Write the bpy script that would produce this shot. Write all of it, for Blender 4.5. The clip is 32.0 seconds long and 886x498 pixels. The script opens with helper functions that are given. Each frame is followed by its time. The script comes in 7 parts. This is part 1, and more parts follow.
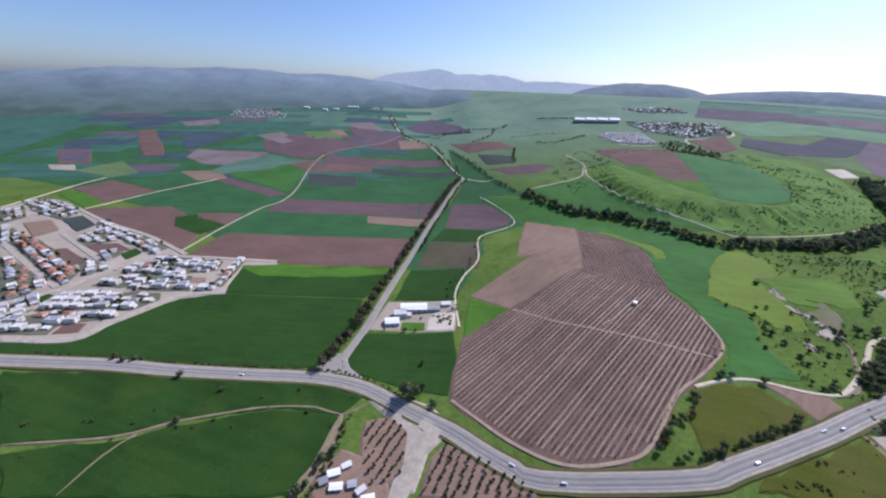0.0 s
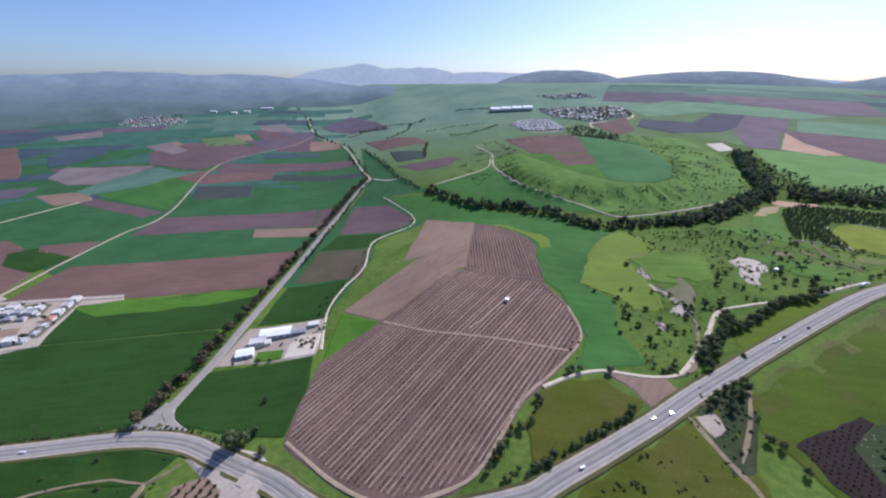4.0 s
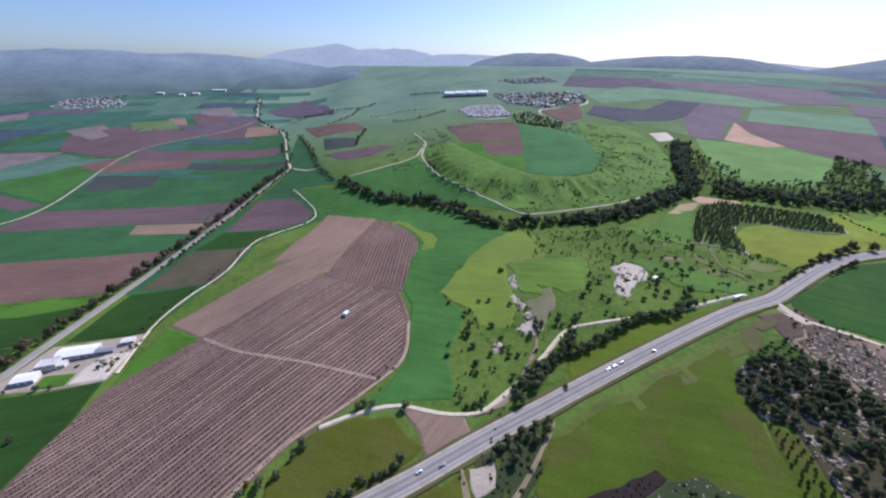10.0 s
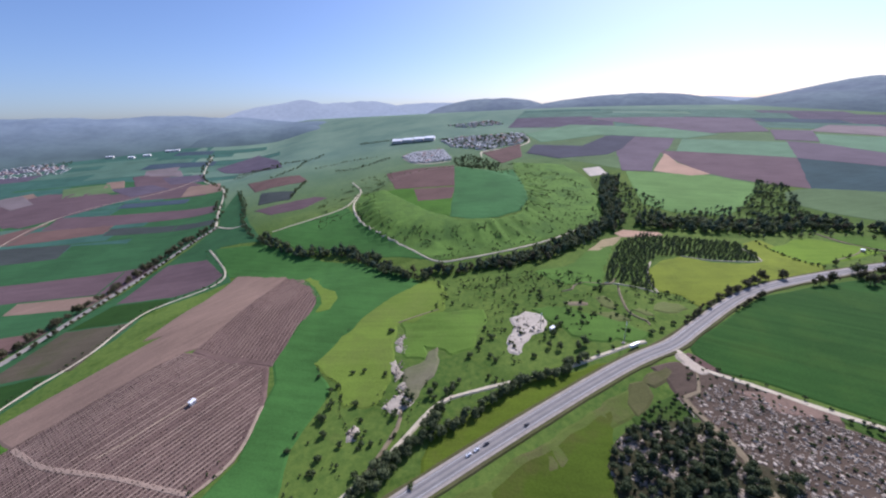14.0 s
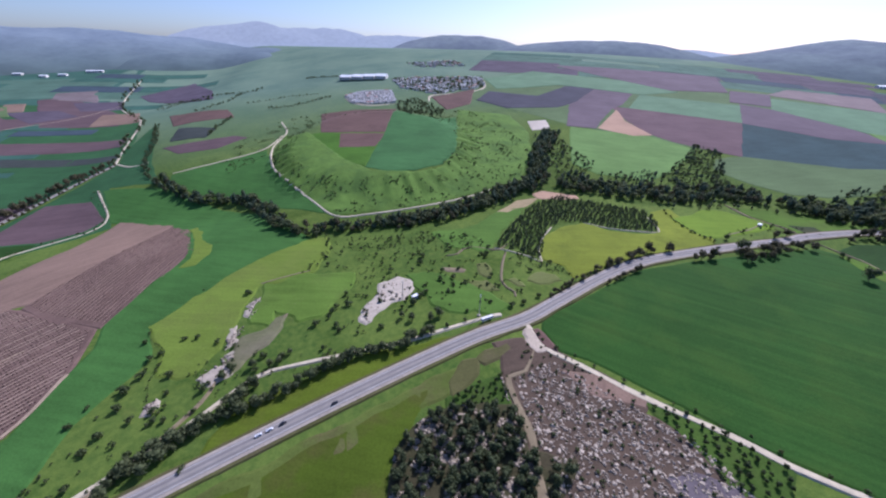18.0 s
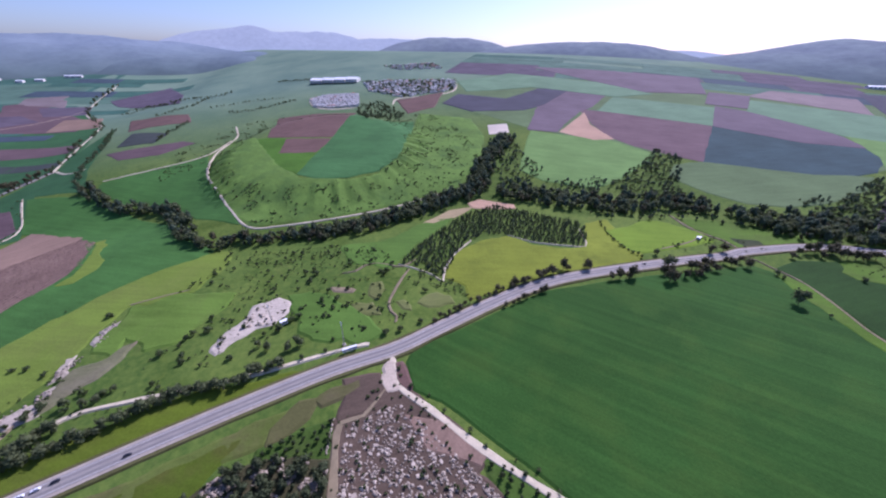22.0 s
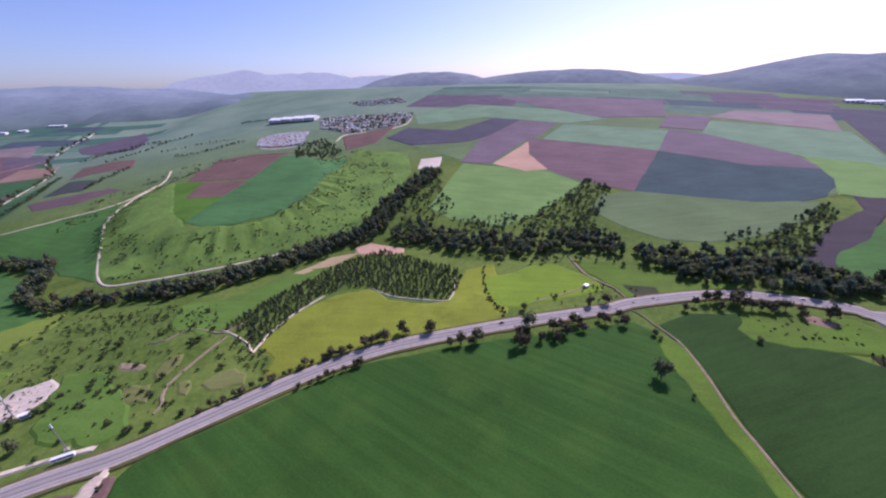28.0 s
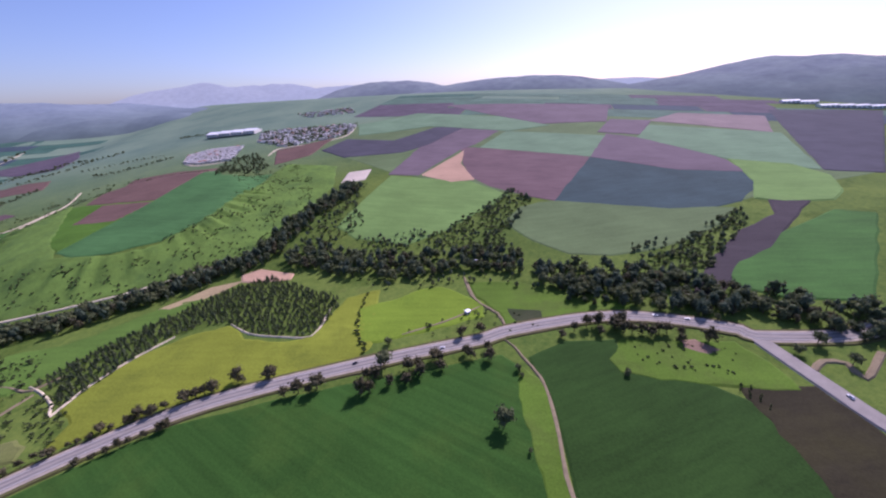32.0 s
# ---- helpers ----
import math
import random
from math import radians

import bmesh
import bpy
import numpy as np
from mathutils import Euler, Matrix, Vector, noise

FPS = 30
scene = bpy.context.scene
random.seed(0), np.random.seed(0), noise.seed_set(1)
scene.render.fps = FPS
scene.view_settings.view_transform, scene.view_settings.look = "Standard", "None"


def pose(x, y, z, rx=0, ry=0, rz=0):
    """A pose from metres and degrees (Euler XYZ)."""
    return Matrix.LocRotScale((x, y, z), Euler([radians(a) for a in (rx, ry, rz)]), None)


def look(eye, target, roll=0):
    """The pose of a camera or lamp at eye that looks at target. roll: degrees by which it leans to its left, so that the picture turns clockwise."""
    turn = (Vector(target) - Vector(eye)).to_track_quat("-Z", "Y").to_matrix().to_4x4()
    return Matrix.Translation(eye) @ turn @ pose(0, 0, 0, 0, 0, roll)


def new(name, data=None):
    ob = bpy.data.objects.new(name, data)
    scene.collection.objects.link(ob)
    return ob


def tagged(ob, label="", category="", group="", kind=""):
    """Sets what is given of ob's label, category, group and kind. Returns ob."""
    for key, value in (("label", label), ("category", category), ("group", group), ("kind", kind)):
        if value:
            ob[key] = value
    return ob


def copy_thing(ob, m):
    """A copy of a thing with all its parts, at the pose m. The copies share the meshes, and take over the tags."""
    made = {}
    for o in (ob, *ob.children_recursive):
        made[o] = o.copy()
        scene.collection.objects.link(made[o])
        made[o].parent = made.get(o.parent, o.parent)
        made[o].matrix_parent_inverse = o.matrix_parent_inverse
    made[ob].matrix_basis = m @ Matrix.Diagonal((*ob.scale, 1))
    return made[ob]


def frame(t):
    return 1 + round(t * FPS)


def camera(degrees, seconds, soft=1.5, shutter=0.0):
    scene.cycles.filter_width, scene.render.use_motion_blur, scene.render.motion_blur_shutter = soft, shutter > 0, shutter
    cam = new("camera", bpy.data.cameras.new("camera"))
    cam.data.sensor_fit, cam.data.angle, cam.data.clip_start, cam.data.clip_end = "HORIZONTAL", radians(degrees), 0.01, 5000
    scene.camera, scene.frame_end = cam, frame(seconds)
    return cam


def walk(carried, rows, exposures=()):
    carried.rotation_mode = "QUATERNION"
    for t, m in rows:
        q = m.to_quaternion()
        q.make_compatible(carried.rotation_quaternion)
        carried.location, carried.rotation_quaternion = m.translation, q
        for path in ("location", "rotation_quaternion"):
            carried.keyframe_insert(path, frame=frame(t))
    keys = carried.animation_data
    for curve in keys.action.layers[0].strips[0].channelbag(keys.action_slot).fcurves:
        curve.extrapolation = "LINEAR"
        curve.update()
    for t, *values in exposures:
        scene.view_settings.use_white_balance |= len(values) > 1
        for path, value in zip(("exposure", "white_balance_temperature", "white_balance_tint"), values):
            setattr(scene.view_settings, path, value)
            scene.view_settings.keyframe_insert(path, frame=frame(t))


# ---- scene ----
cam = camera(102.7, 32.0, soft=2.2)
PATH = [
    (0, (-3.3, 4.8, 250.2), (0.44, 95.99, 209.31), 2.43),
    (0.5, (11.5, 7.9, 252.0), (17.66, 100.25, 214.21), 0.37),
    (1, (27.5, 10.9, 252.0), (35.69, 104.15, 216.84), -0.71),
    (1.5, (40.9, 14.4, 252.5), (49.41, 107.63, 217.34), -0.51),
    (2, (54.7, 18.2, 252.6), (63.96, 111.42, 217.63), -0.37),
    (2.5, (68.9, 20.7, 252.9), (80.27, 112.35, 214.48), -0.01),
    (3, (84.6, 23.7, 253.8), (97.71, 114.50, 214.10), -0.37),
    (3.5, (98.6, 26.9, 254.1), (113.45, 116.91, 213.12), -0.45),
    (5.5, (157.3, 36.2, 252.9), (175.53, 123.02, 206.78), 0.68),
    (6, (171.8, 38.0, 253.6), (191.43, 123.29, 205.25), 0.87),
    (6.5, (186.2, 39.5, 252.7), (206.20, 124.23, 203.52), 0.94),
    (7, (201.5, 41.8, 254.0), (220.75, 124.95, 201.79), 1.70),
    (7.5, (215.6, 42.6, 252.7), (234.99, 125.48, 200.24), 2.26),
    (8, (231.0, 44.3, 253.0), (250.76, 126.78, 200.05), 2.63),
    (8.5, (245.3, 46.5, 253.0), (264.94, 128.60, 199.43), 2.65),
    (9, (261.1, 48.2, 253.1), (281.70, 131.28, 201.41), 1.88),
    (9.5, (276.0, 50.4, 253.8), (295.05, 137.16, 207.92), 0.54),
    (10, (291.8, 52.1, 253.6), (309.31, 139.37, 207.95), 0.40),
    (10.5, (305.6, 54.0, 253.3), (325.47, 139.31, 205.17), 1.23),
    (11, (323.7, 56.5, 252.8), (344.29, 142.44, 205.96), 0.65),
    (11.5, (337.3, 57.5, 252.5), (357.16, 144.16, 206.81), 0.72),
    (12, (353.8, 59.9, 253.8), (374.63, 146.92, 209.19), 0.48),
    (12.5, (368.3, 61.8, 253.8), (390.77, 149.46, 211.34), 0.09),
    (13, (384.9, 63.2, 254.5), (406.37, 152.88, 215.74), -0.98),
    (13.5, (399.9, 64.0, 253.5), (420.70, 155.06, 217.75), -1.72),
    (14, (416.6, 65.9, 254.1), (439.14, 156.58, 218.57), -2.72),
    (14.5, (430.6, 66.2, 252.8), (454.50, 156.72, 217.55), -2.94),
    (16.5, (493.3, 68.2, 252.9), (519.12, 154.36, 209.32), -0.20),
    (17, (509.9, 67.8, 252.5), (537.52, 151.39, 205.03), 0.25),
    (17.5, (524.9, 67.6, 252.8), (553.26, 151.19, 205.82), 0.29),
    (18, (540.4, 67.5, 252.6), (566.85, 150.65, 203.79), 1.30),
    (18.5, (555.7, 67.7, 252.4), (581.84, 149.96, 201.93), 1.62),
    (19, (571.8, 67.6, 252.6), (599.51, 147.83, 199.68), 2.01),
    (19.5, (587.1, 67.9, 252.1), (614.89, 148.90, 200.46), 1.38),
    (20, (603.3, 68.5, 252.3), (629.96, 150.33, 201.35), 1.15),
    (20.5, (618.6, 68.6, 252.1), (643.34, 151.15, 201.40), 1.46),
    (21, (634.8, 68.3, 251.3), (660.39, 150.05, 199.72), 1.29),
    (21.5, (650.4, 69.3, 252.3), (677.82, 151.49, 202.43), 0.86),
    (22, (666.3, 69.5, 251.9), (691.51, 153.34, 203.63), 0.87),
    (22.5, (681.0, 70.1, 251.4), (706.74, 151.61, 199.46), 1.74),
    (23, (696.9, 70.9, 251.7), (723.61, 149.07, 195.31), 3.24),
    (23.5, (711.9, 71.4, 252.1), (737.95, 149.23, 194.90), 3.47),
    (24, (728.1, 72.6, 252.8), (753.28, 151.27, 196.48), 3.11),
    (24.5, (743.2, 73.1, 252.8), (767.74, 153.24, 198.29), 2.37),
    (25, (760.2, 74.5, 253.8), (784.54, 155.97, 201.25), 1.36),
    (25.5, (776.1, 76.0, 254.7), (799.40, 160.12, 206.00), 0.58),
    (27.5, (844.8, 76.9, 253.6), (867.90, 163.29, 208.81), -1.13),
    (28, (861.1, 78.5, 253.7), (883.90, 166.50, 212.05), -1.92),
    (28.5, (877.4, 79.9, 253.0), (899.23, 168.53, 212.08), -2.51),
    (29, (892.4, 80.5, 253.0), (915.92, 168.96, 212.82), -2.75),
    (29.5, (907.8, 81.5, 252.8), (931.29, 170.63, 214.03), -3.03),
    (30, (924.2, 82.7, 251.7), (948.16, 172.21, 214.06), -3.43),
    (30.5, (938.6, 82.6, 252.3), (963.31, 171.52, 213.80), -3.58),
    (31, (956.5, 83.5, 250.7), (982.03, 172.14, 212.02), -3.28),
    (31.5, (971.4, 84.0, 251.3), (997.10, 172.07, 211.41), -2.95),
    (32, (987.1, 84.4, 250.7), (1014.27, 171.88, 210.64), -3.11),
]
EXPOSURES = [(0.0, -0.03, 5650.0, 20.0), (9.0, 0.01, 5600.0, 21.0), (14.0, -0.02, 5700.0, 23.0), (20.0, 0.0, 5450.0, 31.0), (25.0, 0.10, 5450.0, 44.0), (29.0, -0.01, 5850.0, 44.0)]
walk(cam, [(t, look(eye, target, roll)) for t, eye, target, roll in PATH], EXPOSURES)
# ---- light ----
SUN_AZ, SUN_EL = radians(50), radians(42)
world = bpy.data.worlds.new("sky")
scene.world = world
world.use_nodes = True
wn = world.node_tree.nodes
sky = wn.new("ShaderNodeTexSky")
sky.sky_type, sky.sun_disc = "NISHITA", False
sky.sun_elevation, sky.sun_rotation = SUN_EL, SUN_AZ
sky.air_density, sky.dust_density, sky.ozone_density, sky.altitude = 0.9, 1.3, 4.8, 200
wn["Background"].inputs[1].default_value = 0.132
world.node_tree.links.new(sky.outputs[0], wn["Background"].inputs[0])
sun = new("sun", bpy.data.lights.new("sun", "SUN"))
sun.data.energy, sun.data.angle, sun.data.color = 4.7, radians(0.6), (1.0, 0.95, 0.88)
sun.matrix_world = look((0, 0, 0), (-math.sin(SUN_AZ) * math.cos(SUN_EL), -math.cos(SUN_AZ) * math.cos(SUN_EL), -math.sin(SUN_EL)))
sun.location = (600, 300, 900)


# ---- materials ----
def material(name, rough=0.9, spec=0.15, metal=0.0):
    m = bpy.data.materials.new(name)
    m.use_nodes = True
    b = m.node_tree.nodes["Principled BSDF"]
    b.inputs["Roughness"].default_value = rough
    b.inputs["Specular IOR Level"].default_value = spec
    b.inputs["Metallic"].default_value = metal
    return m, m.node_tree, b


def node(tree, kind, **values):
    n = tree.nodes.new(kind)
    for k, v in values.items():
        n.inputs[k].default_value = v
    return n


def place(tree, turn=0.0, scale=(1, 1, 1)):
    t = tree.nodes.new("ShaderNodeTexCoord")
    m = tree.nodes.new("ShaderNodeMapping")
    m.inputs["Rotation"].default_value = (0, 0, turn)
    tree.links.new(t.outputs["Object"], m.inputs["Vector"])
    s = tree.nodes.new("ShaderNodeMapping")
    s.inputs["Scale"].default_value = scale
    tree.links.new(m.outputs[0], s.inputs["Vector"])
    return s.outputs[0]


def grain(tree, where, size, detail=4.0, rough=0.6):
    n = node(tree, "ShaderNodeTexNoise", Scale=1.0 / size, Detail=detail, Roughness=rough)
    tree.links.new(where, n.inputs["Vector"])
    return n.outputs["Fac"]


def ramp(tree, fac, low, high, c0, c1):
    r = tree.nodes.new("ShaderNodeValToRGB")
    r.color_ramp.elements[0].position, r.color_ramp.elements[1].position = low, high
    r.color_ramp.elements[0].color, r.color_ramp.elements[1].color = (*c0, 1), (*c1, 1)
    tree.links.new(fac, r.inputs[0])
    return r.outputs[0]


def mix(tree, fac, a, b, how="MIX"):
    n = tree.nodes.new("ShaderNodeMixRGB")
    n.blend_type = how
    for i, v in enumerate((fac, a, b)):
        if isinstance(v, (int, float)):
            n.inputs[i].default_value = v
        elif isinstance(v, tuple):
            n.inputs[i].default_value = (*v, 1)
        else:
            tree.links.new(v, n.inputs[i])
    return n.outputs[0]


def relief(tree, b, fac, depth, strength=0.6):
    n = node(tree, "ShaderNodeBump", Strength=strength, Distance=depth)
    tree.links.new(fac, n.inputs["Height"])
    tree.links.new(n.outputs[0], b.inputs["Normal"])


def crop(name, c, turn=0.0, rows=6.0, row_depth=0.25, patch=0.35, dry=None, stretch=8.0):
    """A sown or ploughed field: tone that drifts over tens of metres, streaks along the drill rows, fine clods."""
    m, t, b = material(name, 0.92, 0.1)
    here = place(t, turn)
    along = place(t, turn, (1.0 / stretch, 1, 1))
    dark, light = tuple(v * (1 - patch) for v in c), tuple(min(1, v * (1 + patch)) for v in c)
    col = ramp(t, grain(t, here, 70, 3), 0.3, 0.7, dark, light)
    if dry:
        col = mix(t, ramp(t, grain(t, here, 38, 4), 0.48, 0.68, (0, 0, 0), (1, 1, 1)), col, dry)
    streak = grain(t, along, rows, 3)
    col = mix(t, row_depth, col, ramp(t, streak, 0.35, 0.65, tuple(v * 0.55 for v in c), tuple(min(1, v * 1.5) for v in c)))
    fine = grain(t, here, 1.6, 3)
    col = mix(t, 0.35, col, ramp(t, fine, 0.3, 0.7, tuple(v * 0.6 for v in c), tuple(min(1, v * 1.35) for v in c)))
    t.links.new(col, b.inputs["Base Color"])
    relief(t, b, fine, 0.5, 0.4)
    return m


def plain(name, c, rough=0.85, spec=0.2, metal=0.0, size=3.0, vary=0.2, each=False):
    """A surface of one colour with wear at two sizes; each: the tone differs from piece to piece."""
    m, t, b = material(name, rough, spec, metal)
    here = place(t)
    col = ramp(t, grain(t, here, size, 4), 0.3, 0.7, tuple(v * (1 - vary) for v in c), tuple(min(1, v * (1 + vary)) for v in c))
    col = mix(t, 0.3, col, ramp(t, grain(t, here, size * 0.12, 2), 0.3, 0.7, tuple(v * 0.8 for v in c), tuple(min(1, v * 1.15) for v in c)))
    if each:
        info = t.nodes.new("ShaderNodeObjectInfo")
        col = mix(t, 0.55, col, ramp(t, info.outputs["Random"], 0.0, 1.0, tuple(v * 0.6 for v in c), tuple(min(1, v * 1.3) for v in c)))
    t.links.new(col, b.inputs["Base Color"])
    return m


def leafy(name, c, vary=0.45):
    """Foliage: each clump has its own tone, and some light passes through."""
    m, t, b = material(name, 0.75, 0.15)
    geo = t.nodes.new("ShaderNodeNewGeometry")
    info = t.nodes.new("ShaderNodeObjectInfo")
    col = ramp(t, geo.outputs["Random Per Island"], 0, 1, tuple(v * (1 - vary) for v in c), tuple(v * (1 + vary) for v in c))
    warm = (c[0] * 1.5, c[1] * 1.2, c[2] * 0.9)
    col = mix(t, 0.3, col, ramp(t, info.outputs["Random"], 0, 1, tuple(v * 0.7 for v in c), warm))
    col = mix(t, 0.4, col, ramp(t, grain(t, place(t), 14, 2), 0.35, 0.65, tuple(v * 0.7 for v in c), warm))
    t.links.new(col, b.inputs["Base Color"])
    thin = node(t, "ShaderNodeBsdfTranslucent")
    t.links.new(col, thin.inputs[0])
    both = node(t, "ShaderNodeMixShader", Fac=0.38)
    t.links.new(b.outputs[0], both.inputs[1])
    t.links.new(thin.outputs[0], both.inputs[2])
    t.links.new(both.outputs[0], t.nodes["Material Output"].inputs[0])
    return m


def meadow():
    m, t, b = material("meadow_grass", 0.95, 0.08)
    here = place(t)
    col = ramp(t, grain(t, here, 120, 4), 0.35, 0.65, (0.070, 0.142, 0.028), (0.182, 0.262, 0.052))
    col = mix(t, ramp(t, grain(t, here, 45, 5), 0.52, 0.66, (0, 0, 0), (1, 1, 1)), col, (0.052, 0.108, 0.016))
    col = mix(t, ramp(t, grain(t, here, 26, 5, 0.7), 0.60, 0.74, (0, 0, 0), (0.7, 0.7, 0.7)), col, (0.145, 0.140, 0.050))
    col = mix(t, 0.5, col, ramp(t, grain(t, here, 5, 4, 0.7), 0.35, 0.65, (0.034, 0.078, 0.010), (0.165, 0.210, 0.034)))
    # haze painted in: with growing y the grass colour turns pale blue-green
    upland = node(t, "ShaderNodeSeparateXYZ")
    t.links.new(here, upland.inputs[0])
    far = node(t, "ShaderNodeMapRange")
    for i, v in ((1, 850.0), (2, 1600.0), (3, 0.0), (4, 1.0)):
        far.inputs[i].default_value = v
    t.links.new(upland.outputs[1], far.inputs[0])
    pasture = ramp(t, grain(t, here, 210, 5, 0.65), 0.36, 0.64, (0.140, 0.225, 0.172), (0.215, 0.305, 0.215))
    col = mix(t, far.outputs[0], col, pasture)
    fine = grain(t, here, 1.2, 3)
    col = mix(t, 0.22, col, ramp(t, fine, 0.3, 0.7, (0.04, 0.075, 0.015), (0.12, 0.16, 0.04)))
    t.links.new(col, b.inputs["Base Color"])
    relief(t, b, fine, 0.6, 0.5)
    return m


GREEN = crop("young_wheat", (0.026, 0.066, 0.012), 0.0, 5, 0.3)
FRESH = crop("fresh_green_wheat", (0.055, 0.143, 0.031), 0.5, 6, 0.3)
GREEN_MID = crop("mid_green_wheat", (0.040, 0.110, 0.040), 0.0, 6, 0.3)
MUD = crop("dark_mud", (0.15, 0.125, 0.13), 0.2, 5, 0.2, 0.3)
GREEN_ROWS = crop("drilled_wheat", (0.030, 0.086, 0.014), 0.87, 6, 0.42, 0.3, stretch=36, dry=(0.060, 0.122, 0.019))
BRIGHT = crop("bright_green_crop", (0.072, 0.162, 0.019), 0.3, 6, 0.25)
LUSH = crop("lush_spring_grass", (0.094, 0.172, 0.020), 0.4, 6, 0.2, 0.35, dry=(0.090, 0.120, 0.028))
YELLOW = crop("flowering_meadow", (0.195, 0.235, 0.026), 0.4, 6, 0.2, 0.3, dry=(0.10, 0.125, 0.018))
KNOLL_GRASS = crop("sunny_knoll_grass", (0.142, 0.205, 0.030), 0.4, 7, 0.25, 0.3, dry=(0.150, 0.185, 0.040))
RICH = crop("rich_meadow_grass", (0.090, 0.172, 0.028), 0.4, 7, 0.25, 0.35, dry=(0.069, 0.138, 0.023))
OLIVE = crop("olive_stubble", (0.080, 0.092, 0.011), 0.4, 7, 0.25, 0.3, dry=(0.105, 0.095, 0.028))
OLIVE_GREEN = crop("lush_olive_grass", (0.066, 0.100, 0.009), 0.5, 8, 0.25, 0.4, dry=(0.110, 0.082, 0.030))
BROWN = crop("ploughed_earth", (0.155, 0.095, 0.076), 0.05, 5, 0.3, 0.25)
TAN = crop("harrowed_earth", (0.245, 0.165, 0.118), -0.7, 5, 0.3, 0.2)
PEACH = crop("sandy_earth", (0.480, 0.310, 0.200), 0.6, 5, 0.2, 0.2)
DARK = crop("dark_crop", (0.058, 0.067, 0.058), 0.2, 6, 0.3, 0.3)
MAUVE = crop("dry_ploughed_earth", (0.130, 0.086, 0.086), 0.0, 8, 0.3, 0.25)
VINE_SOIL = crop("vineyard_soil", (0.168, 0.110, 0.086), -0.735, 3, 0.3, 0.4, stretch=14)
TEAL = crop("dark_teal_crop", (0.050, 0.086, 0.084), 0.2, 6, 0.3, 0.3)
LEEK = crop("dull_green_crop", (0.118, 0.176, 0.070), 0.2, 8, 0.25, 0.25)
# crop green of the far slope, with haze painted in as a paler, bluer tone
HAZED_GREEN = crop("hazed_green_crop", (0.150, 0.250, 0.135), 0.3, 8, 0.25, 0.25)
SANDY = crop("bare_sand", (0.60, 0.52, 0.41), 0, 4, 0.15, 0.2)
RED_EARTH = crop("red_bare_earth", (0.112, 0.080, 0.056), 0, 4, 0.3, 0.4, dry=(0.085, 0.064, 0.044))
BRUSH = crop("weedy_brown_ground", (0.058, 0.056, 0.026), 0, 5, 0.3, 0.4, dry=(0.085, 0.062, 0.042))
WEED_BROWN = crop("dark_weedy_earth", (0.038, 0.034, 0.018), 0.3, 5, 0.3, 0.45, dry=(0.060, 0.056, 0.020))
CHALK = crop("bare_chalk_rock", (0.44, 0.375, 0.29), 0, 3, 0.3, 0.35, dry=(0.20, 0.18, 0.10))
YARD = crop("dusty_yard", (0.40, 0.335, 0.26), 0, 4, 0.2, 0.25, dry=(0.30, 0.24, 0.18))
MEADOW = meadow()
PASTURE = crop("rich_pasture", (0.023, 0.058, 0.010), 0.3, 9, 0.35, 0.5, dry=(0.050, 0.082, 0.014))
SLOPE = crop("mound_pasture", (0.122, 0.212, 0.040), 1.2, 7, 0.3, 0.45, dry=(0.050, 0.108, 0.030), stretch=2)
ASPHALT = plain("worn_asphalt", (0.300, 0.272, 0.236), 0.85, 0.2, size=9, vary=0.15)
LANE_TAR = plain("dark_lane_asphalt", (0.212, 0.194, 0.178), 0.8, 0.25, size=12, vary=0.15)
SHOULDER = plain("gravel_shoulder", (0.41, 0.350, 0.280), 0.95, 0.1, size=5, vary=0.25)
TRACK = plain("chalk_track", (0.58, 0.50, 0.35), 0.95, 0.1, size=6, vary=0.22)
DIRT = plain("dirt_track", (0.25, 0.200, 0.122), 0.95, 0.1, size=6, vary=0.25)
LANE_EARTH = plain("worn_lane_earth", (0.36, 0.295, 0.215), 0.95, 0.1, size=6, vary=0.25)
PAINT = plain("road_paint", (0.50, 0.48, 0.45), 0.6, 0.3, size=2, vary=0.12)
# ---- the lie of the land ----
def smooth(a, b, v):
    s = np.clip((v - a) / (b - a), 0, 1)
    return s * s * (3 - 2 * s)


def soft_ramp(v, w):
    return w * np.logaddexp(0, v / w)


def bump(x, y, cx, cy, rx, ry, turn=0.0):
    c, s = math.cos(turn), math.sin(turn)
    u, v = ((x - cx) * c + (y - cy) * s) / rx, (-(x - cx) * s + (y - cy) * c) / ry
    return np.exp(-u * u - v * v)


